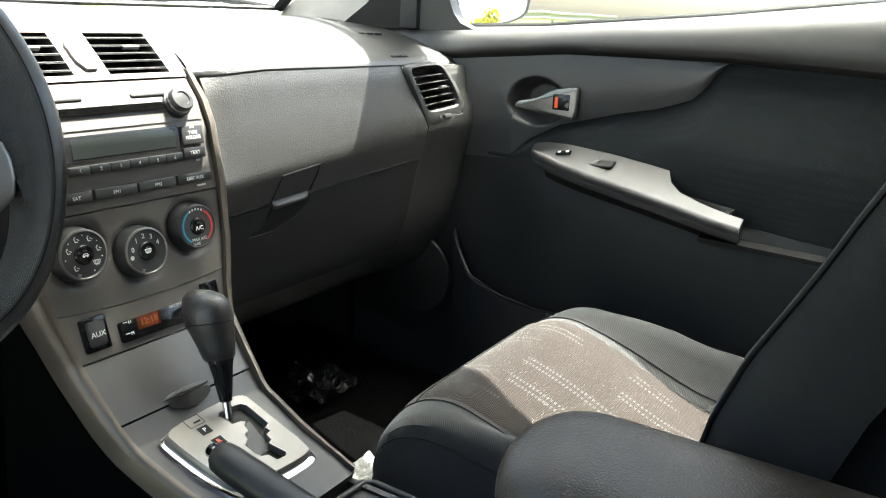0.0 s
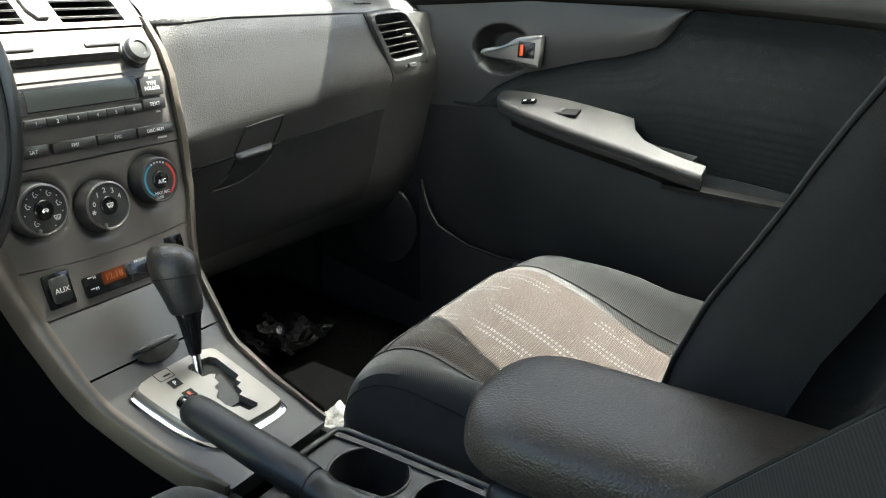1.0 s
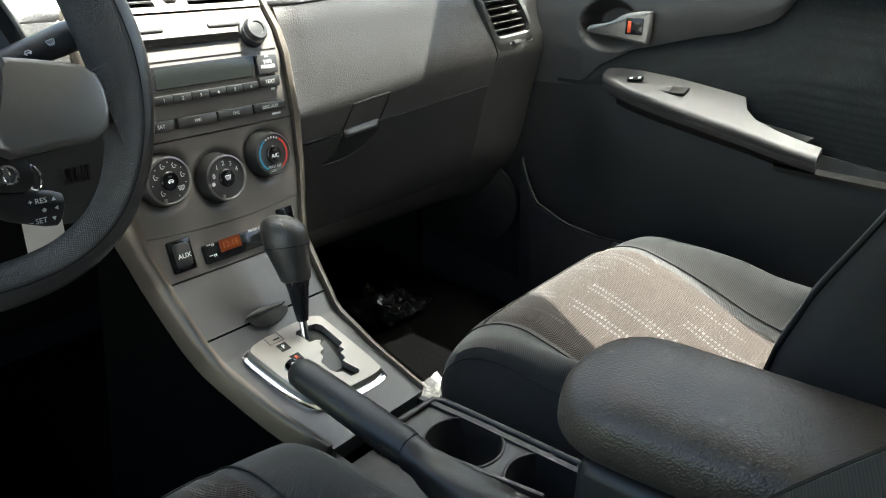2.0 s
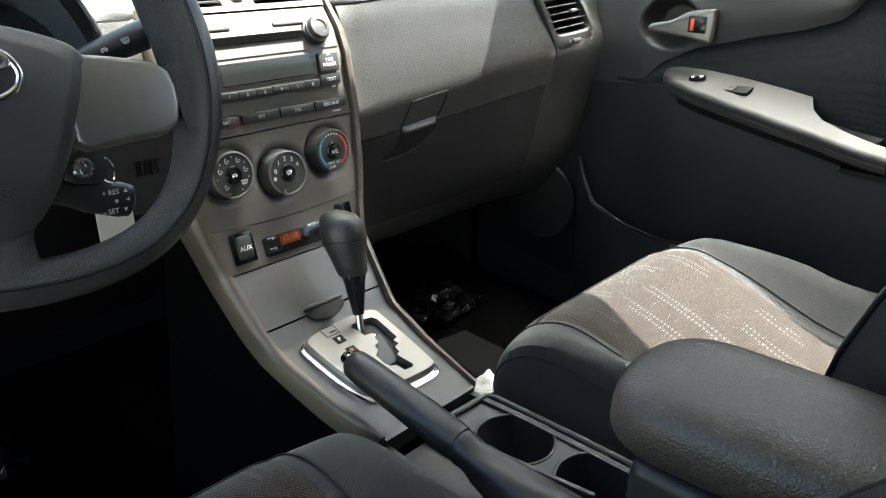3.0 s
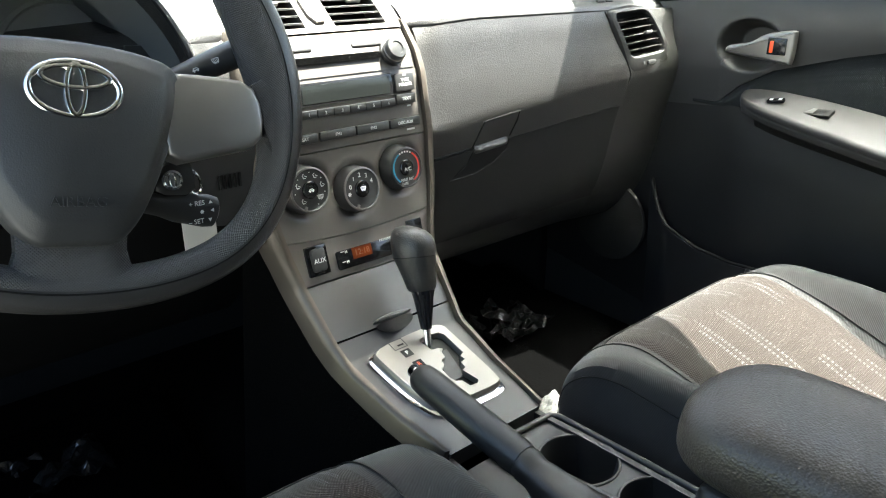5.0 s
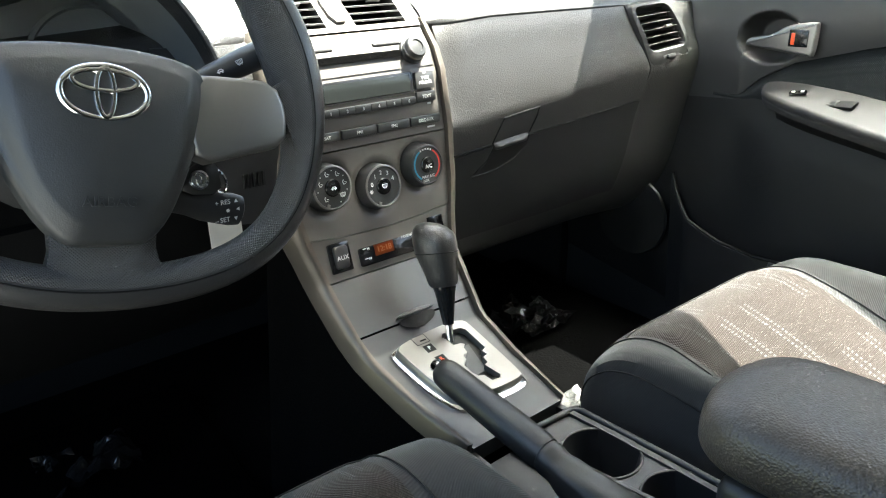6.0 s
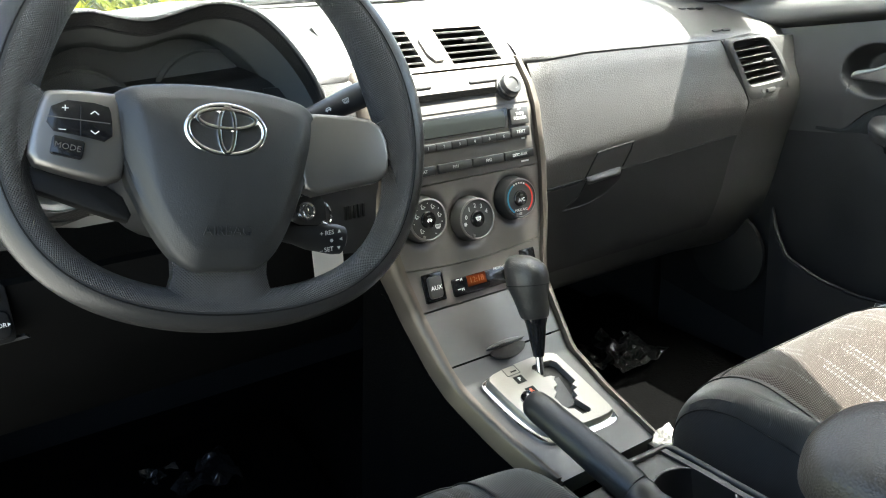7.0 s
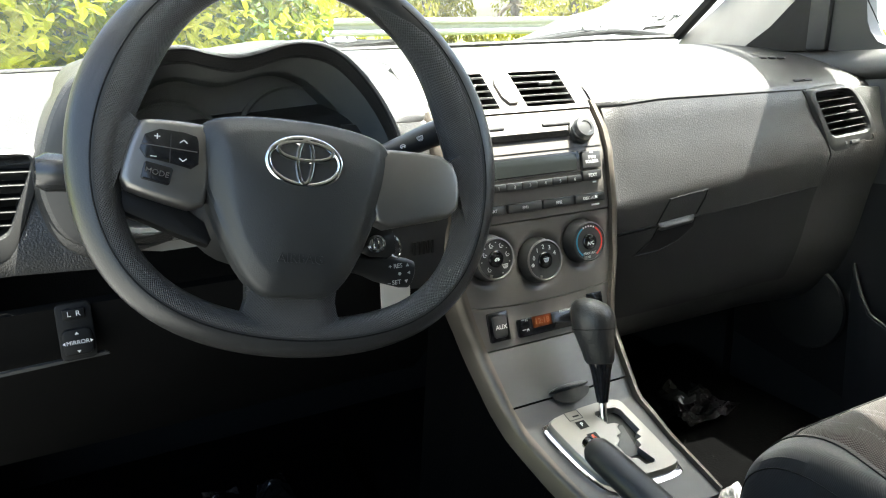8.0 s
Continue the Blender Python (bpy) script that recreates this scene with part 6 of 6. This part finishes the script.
bm = bmesh.new()
rows = [[bm.verts.new(boot_point(k / 36, v)) for k in range(36)] for v in np.linspace(0, 1, 40)]
for a, b in zip(rows, rows[1:]):
    for k in range(36):
        bm.faces.new((a[k], a[(k + 1) % 36], b[(k + 1) % 36], b[k]))
bm.faces.new(rows[0][::-1])
bm.faces.new(rows[-1])
part("boot", bm, GRIP, handbrake, "black folded vinyl boot")
part("grip_seam", tube([h1 + hd * 0.018 + hd.cross(Vector((0, 0, 1))).normalized() * (0.0176 * math.cos(a)) + hd.cross(Vector((0, 0, 1))).normalized().cross(hd) * (0.0176 * math.sin(a)) for a in np.linspace(0, 2 * math.pi, 32)[:-1]], 0.0007, 6, closed=True), BLACK, handbrake, "dark seam round the grip")
part("brake_tray", box(pose(-0.045, -0.25, 0.455), (0.06, 0.24, 0.03), 0.006), DARK, handbrake)

rest = thing("padded_armrest", (0.01, -0.5, 0.44), "padded black vinyl armrest box between the seats", "armrest")


def rest_top(u, v):
    # a padded lid: u across, v fore and aft, cross-section a flattened round
    s = v
    y = -0.336 - 0.36 * s
    q = max(0.0, 1 - s / 0.16)
    grow = (1 - q ** 2.6) ** (1 / 2.6)
    w = 0.079 * (0.62 + 0.38 * grow)
    a = u * 2 * math.pi
    c, d = math.cos(a), math.sin(a)
    xx = w * (abs(c) ** 0.55) * (1 if c > 0 else -1)
    zz = 0.036 * (0.25 + 0.75 * grow) * (abs(d) ** 0.68) * (1 if d > 0 else -1)
    return Vector((0.021 + 0.022 * s + xx, y + 0.012 * (abs(xx) / 0.09) ** 2 * -2.5 * (1 - s), 0.624 + zz))


bm = bmesh.new()
rows = [[bm.verts.new(rest_top(k / 48, v ** 2.2)) for k in range(48)] for v in np.linspace(0, 1, 44)]
for a, b in zip(rows, rows[1:]):
    for k in range(48):
        bm.faces.new((a[k], a[(k + 1) % 48], b[(k + 1) % 48], b[k]))
bm.faces.new(rows[0][::-1])
bm.faces.new(rows[-1])
part("lid", bm, LIDVINYL, rest, "padded grained black vinyl lid")
part("storage_box", box(pose(0.018, -0.53, 0.52), (0.135, 0.31, 0.15), 0.012, 3), DARK, rest, "black plastic storage box")
part("latch", box(pose(0.012, -0.372, 0.592, 15, 0, 0), (0.04, 0.008, 0.02), 0.002), DARK, rest)

# ---- footwells ----
def crumple(name, x0, x1, y0, y1, z, seed, mat, amp, label, category, n=26):
    def f(u, v):
        p = Vector((x0 + (x1 - x0) * u, y0 + (y1 - y0) * v, z))
        p.z += amp * (0.5 + noise.noise(Vector((p.x * 22 + seed, p.y * 22, 0.3)))) + amp * 0.5 * noise.noise(Vector((p.x * 60 + seed, p.y * 60, 1.3)))
        return p
    return tagged(part(name, slab(f, n, n, (0, 0, -0.001)), mat), label, category)


tagged(part("floor_mat", slab(lambda u, v: Vector((0.18 + 0.48 * u, -0.1 + 0.62 * v, 0.262 + 0.10 * max(0, v - 0.6))), 10, 20, (0, 0, -0.008)), SHADE_BLACK), "rubber mat in the passenger footwell, coloured near black for its shade", "floor mat")
tagged(part("floor_mat", slab(lambda u, v: Vector((-0.62 + 0.46 * u, -0.1 + 0.62 * v, 0.262 + 0.10 * max(0, v - 0.6))), 10, 20, (0, 0, -0.008)), SHADE_BLACK), "rubber mat in the driver's footwell, coloured near black for its shade", "floor mat")
crumple("plastic_film", 0.42, 0.57, 0.26, 0.40, 0.272, 3.0, FILM, 0.022, "crumpled clear plastic film on the passenger mat", "film")
crumple("plastic_film", -0.40, -0.27, 0.36, 0.46, 0.278, 9.0, FILM, 0.030, "crumpled clear plastic film on the driver's mat", "film")
crumple("paper_scrap", 0.27, 0.375, 0.0, 0.095, 0.268, 5.0, PAPER, 0.016, "crumpled white paper on the passenger floor", "paper", 44)

# ---- outside ----
ground_z = 0.0
tagged(part("ground", slab(lambda u, v: Vector((-400 + 800 * u, -400 + 800 * v, 0)), 4, 4, (0, 0, -0.2)), GRASS), "sunlit rough grass", "grass", kind="structure")
tagged(part("road", slab(lambda u, v: Vector((-30 + 60 * u, -40 + 42.2 * v, 0.03)), 4, 4, (0, 0, -0.02)), ASPHALT), "pale sunlit concrete parking lot", "parking lot", kind="structure")


def leaves(name, count, place, size, mat, seed, label, category, kind="stuff", parent=None):
    """Many small folded leaves as one mesh."""
    rng = random.Random(seed)
    verts, faces = [], []
    for _ in range(count):
        c, nrm = place(rng)
        s = size * rng.uniform(0.6, 1.3)
        nrm = (Vector(nrm) + Vector((rng.uniform(-1, 1), rng.uniform(-1, 1), rng.uniform(-0.5, 1.0))) * 0.9).normalized()
        t = nrm.cross(Vector((rng.uniform(-1, 1), rng.uniform(-1, 1), -1.2))).normalized()
        b = nrm.cross(t)
        k = len(verts)
        fold = nrm * (s * 0.18)
        verts += [c - b * s * 0.9, c - b * s * 0.2 + t * s * 0.42 + fold, c + b * s * 0.35 + t * s * 0.36 + fold, c + b * s, c + b * s * 0.35 - t * s * 0.36 + fold, c - b * s * 0.2 - t * s * 0.42 + fold]
        faces += [(k, k + 1, k + 2, k + 3), (k, k + 3, k + 4, k + 5)]
    me = bpy.data.meshes.new(name)
    me.from_pydata(verts, [], faces)
    me.materials.append(mat)
    ob = new(name, me)
    if parent:
        ob.parent = parent
        ob.matrix_parent_inverse = Matrix.Translation(-parent.location)
    return tagged(ob, label, category, kind=kind) if not parent else tagged(ob, label)


# hedge ahead of the car
HEDGE_TUFTS = [(random.Random(700 + k).uniform(-3.4, 0.72), random.Random(900 + k).uniform(0.1, 1.75)) for k in range(260)]


def hedge_face(x, z):
    lump = 0.16 * noise.noise(Vector((x * 1.4, z * 1.7, 0.5))) + 0.10 * noise.noise(Vector((x * 4, z * 4, 2.5)))
    return 2.62 + lump + 1.2 * max(0, x - 0.30) ** 2


def hedge_place(rng):
    x = rng.uniform(-3.6, 0.78)
    z = rng.uniform(0.03, 1.9)
    if rng.random() < 0.2:
        return Vector((x, hedge_face(x, 1.85) + rng.uniform(0.1, 1.2), 1.88 + rng.gauss(0, 0.04))), (0, 0, 1)
    return Vector((x, hedge_face(x, z) + abs(rng.gauss(0, 0.09)), z)), (0.15, -0.7, 0.7)


def tuft_place(rng):
    cx, cz = rng.choice(HEDGE_TUFTS)
    x, z = cx + rng.gauss(0, 0.07), cz + rng.gauss(0, 0.05)
    return Vector((x, hedge_face(x, z) - 0.05 - abs(rng.gauss(0, 0.05)), z)), (0.2, -0.45, 0.9)


hedge = thing("hedge", (-2.0, 3.2, 0), "sunlit bright green leafy hedge beyond the windscreen", "hedge")
leaves("foliage", 36000, hedge_place, 0.033, LEAF, 4, "mid-green leaves", "", parent=hedge)
leaves("young_shoots", 13000, tuft_place, 0.034, LEAF_NEW, 5, "bright yellow-green young leaves", "", parent=hedge)
# solid slab whose darker green paints the shade behind the leaves
part("core", slab(lambda u, v: Vector((-3.6 + 4.3 * u, 2.90 + 0.10 * noise.noise(Vector((u * 9, v * 5, 0))) + 0.5 * u ** 6, 1.85 * v)), 30, 16, (0, 0.8, 0)), surface("shaded_hedge_core", (0.07, 0.13, 0.015), 0.9, grain=0.8, grain_size=0.03, wear=0.6), hedge, "dark green slab standing for the hedge's shaded inside")
for k in range(5):
    x = -3.3 + 0.80 * k
    part("stem", tube([(x, 3.2, 0), (x + 0.05, 3.15, 0.7), (x - 0.04, 3.2, 1.5)], [0.03, 0.022, 0.01], 8), BARK, hedge)

# guard rail
tagged(part("grass_bank", slab(lambda u, v: Vector((-40 + 90 * u, 6 + 34 * v, 0.02 + 0.34 * min(1, v * 34 / 4.5))), 10, 34, (0, 0, -0.4)), GRASS), "low sunlit grass bank by the road", "grass", kind="structure")
rail = thing("guard_rail", (4, 12, 0.3), "galvanised steel roadside guard rail", "guard rail")
prof = [(0.0, -0.155), (0.04, -0.12), (0.04, -0.07), (0.0, -0.03), (0.0, 0.03), (0.04, 0.07), (0.04, 0.12), (0.0, 0.155)]
part("beam", slab(lambda u, v: Vector((-12 + 44 * u, 12 - np.interp(v * 7, range(8), [p[0] for p in prof]), 0.935 + np.interp(v * 7, range(8), [p[1] for p in prof]))), 4, 7, (0, 0.006, 0)), ZINC, rail, "corrugated steel beam", smooth=False)
for k in range(10):
    part("post", box(pose(-10 + 4 * k, 12.1, 0.70), (0.1, 0.12, 0.75), 0.01), ZINC, rail)


def tree(x, y, h, r, seed, label):
    t = thing("tree", (x, y, 0), label, "tree", "roadside trees")
    rng = random.Random(seed)
    part("trunk", tube([(x, y, 0), (x + 0.1, y, h * 0.3), (x - 0.1, y + 0.1, h * 0.6), (x, y, h * 0.85)], [0.16, 0.13, 0.09, 0.03], 10), BARK, t)
    clumps = []
    for k in range(34):
        a, q = rng.uniform(0, 6.28), rng.uniform(0.2, 1) ** 0.5
        z = rng.uniform(0.05, 1.0)
        w = r * math.sin(math.pi * (0.15 + 0.8 * z)) * q
        clumps.append((Vector((x + w * math.cos(a), y + w * math.sin(a), 0.35 + h * z)), r * rng.uniform(0.18, 0.36)))
    for k in range(6):
        c = clumps[k][0]
        part("limb", tube([(x, y, h * 0.3), ((x + c.x) / 2, (y + c.y) / 2, (h * 0.3 + c.z) / 2 + 0.2), tuple(c)], [0.05, 0.035, 0.015], 7), BARK, t)

    def place(g):
        c, rad = g.choice(clumps)
        d = Vector((g.gauss(0, 1), g.gauss(0, 1), g.gauss(0, 1))).normalized()
        return c + d * rad * g.uniform(0.6, 1.0), d
    leaves("crown", 8000 if 0 < y < 16 else 4000, place, 0.075 if 0 < y < 16 else 0.16, LEAF_FAR, seed + 1, "loose yellow-green crown", "", parent=t)
    return t


for k, (x, y, h, r, kind_) in enumerate(((7.3, 14.6, 5.0, 1.7, 0), (9.3, 14.2, 4.6, 1.8, 0), (11.6, 15.0, 5.4, 2.2, 0), (4.6, 21.0, 6.0, 2.6, 0), (8.0, 22.0, 6.0, 2.6, 0), (14.5, 17.0, 6.0, 2.6, 0), (0.5, 24.0, 6.0, 2.6, 0), (9.0, -46.0, 4.6, 2.0, 1), (13.0, -48.0, 5.4, 2.4, 1), (16.5, -46.0, 4.4, 1.8, 1), (21.0, -50.0, 5.6, 2.2, 1), (25.0, -47.0, 5.0, 2.2, 1), (4.5, -47.0, 4.4, 2.0, 1))):
    tree(x, y, h, r, 20 + k, "tree with a loose yellow-green crown behind the guard rail" if not kind_ else "green tree beyond the parking lot")

# white car parked ahead, across the view
car = thing("parked_car", (5.3, 5.8, 0), "white parked car with a sloping bonnet", "car")


def bodyline(u, v):
    x = 3.27 + 4.3 * u
    side = 2 * v - 1
    w = 0.86 * (1 - 0.15 * abs(2 * u - 1) ** 6)
    top = glide([(0.0, 0.60), (0.035, 0.76), (0.09, 0.87), (0.18, 1.05), (0.26, 1.16), (0.36, 1.36), (0.50, 1.45), (0.75, 1.42), (0.90, 1.10), (1.0, 0.80)], u)[1]
    z = 0.25 + (top - 0.25) * (1 - abs(side) ** 5)
    return Vector((x, 5.85 + w * (abs(side) ** 0.8) * (1 if side > 0 else -1), z))


part("body", slab(bodyline, 48, 24, (0, 0, -0.04)), BODYPAINT, car, "white painted body")
for x in (3.75, 6.5):
    for y in (5.05, 6.65):
        wh = part("wheel", lathe([(0.30, -0.10), (0.31, -0.08), (0.31, 0.08), (0.30, 0.10), (0.2, 0.11), (0.01, 0.10)], frame_at((x, y, 0.32), (1, 0, 0), (0, -1 if y < 6 else 1, 0)), 28), DARK, car)

# wipers and own bonnet edge
def wiper(pivot, tip, hub_end, lift, label):
    """A wiper: riveted arm from its pivot, and a blade held along the foot of the glass."""
    w = thing("wiper", pivot, label, "wiper", "windscreen wipers")
    p, t, h = Vector(pivot), Vector(tip), Vector(hub_end)
    part("arm", tube([h, h.lerp(p, 0.6) + Vector((0, 0, 0.003)), p, p.lerp(t, 0.35) + Vector((0, 0, lift)), p.lerp(t, 0.7) + Vector((0, 0, lift * 0.6)), t], [0.007, 0.011, 0.012, 0.009, 0.006, 0.004], 10, squash=0.7), BLACK, w, "black steel arm")
    plate = part("hinge_plate", box(frame_at(p + Vector((0, -0.010, 0.006)), t - h, (0, -0.5, 1)), (0.060, 0.018, 0.008), 0.003), ZINC, w, "dull grey hinge plate")
    for k in (-1, 1):
        part("rivet", lathe([(0.0035, 0), (0.0035, 0.002), (0.001, 0.003)], frame_at(p + (t - h).normalized() * 0.014 * k + Vector((0, -0.012, 0.0095)), (1, 0, 0), (0, -0.5, 1)), 14), BLACK, plate)
    part("blade", tube([p.lerp(t, -0.2) + Vector((0, -0.018, -0.006)), p.lerp(t, 0.4) + Vector((0, -0.022, 0.0)), t + Vector((-0.02, -0.016, -0.002))], 0.0045, 8), BLACK, w, "black rubber blade")
    part("blade_spine", tube([p.lerp(t, 0.1) + Vector((0, -0.014, 0.004)), p.lerp(t, 0.9) + Vector((0, -0.014, 0.004))], 0.0025, 6), BUTTON, w)
    return w


wiper((0.565, 0.748, 0.980), (0.340, 0.762, 0.958), (0.760, 0.700, 0.968), 0.002, "black wiper with a riveted hinge at the windscreen's foot")
wiper((-0.02, 0.765, 0.967), (-0.58, 0.735, 0.922), (0.215, 0.770, 0.956), 0.0, "black wiper lying along the windscreen's foot")
tagged(part("windscreen_seal", tube([windscreen_point(u, 0.0) + Vector((0, -0.004, -0.002)) for u in np.linspace(0.0, 1, 40)], 0.005, 8), BLACK), "black rubber windscreen seal", "seal", kind="structure")
tagged(part("windscreen_seal", tube([windscreen_point(0.994, v) + Vector((-0.004, -0.004, 0)) for v in np.linspace(0, 1, 20)], 0.012, 8), BLACK), "black rubber windscreen seal", "seal", kind="structure")
tagged(part("cowl", slab(lambda u, v: Vector((-0.75 + 1.5 * u, 0.74 + 0.14 * v - 0.05 * (2 * u - 1) ** 2, 0.938 - 0.01 * v)), 16, 4, (0, 0, -0.02)), BLACK), "black plastic cowl under the wipers", "cowl", kind="structure")

# sticker on the windscreen
sticker = thing("windscreen_sticker", (0.5, 0.66, 1.0), "lot sticker with a number and a barcode, read from outside", "sticker")
sm = frame_at(windscreen_point(0.935, 0.082) + Vector((0, -0.007, -0.003)), windscreen_point(0.945, 0.082) - windscreen_point(0.925, 0.082), (0, -0.46, -0.86))

for k in range(2):
    lettering("M01467T", 0.018, sm @ pose(0.0008 * (k - 1), 0.006, 0.0004 * k) @ Matrix.Diagonal((-1.15, 2.8, 1, 1)), BLACK, sticker)
for k in range(22):
    part("bar", box(sm @ pose(-0.024 + 0.0026 * k, -0.030, 0), (0.0016 if k % 3 else 0.0022, 0.016, 0.0004), 0), BLACK, sticker)

plain("trim_pillar_clip", pose(0.738, 0.565, 0.953, 0, 0, 20), (0.008, 0.040, 0.012), BLACK, 0.002, "small black clip at the pillar's foot", "clip")
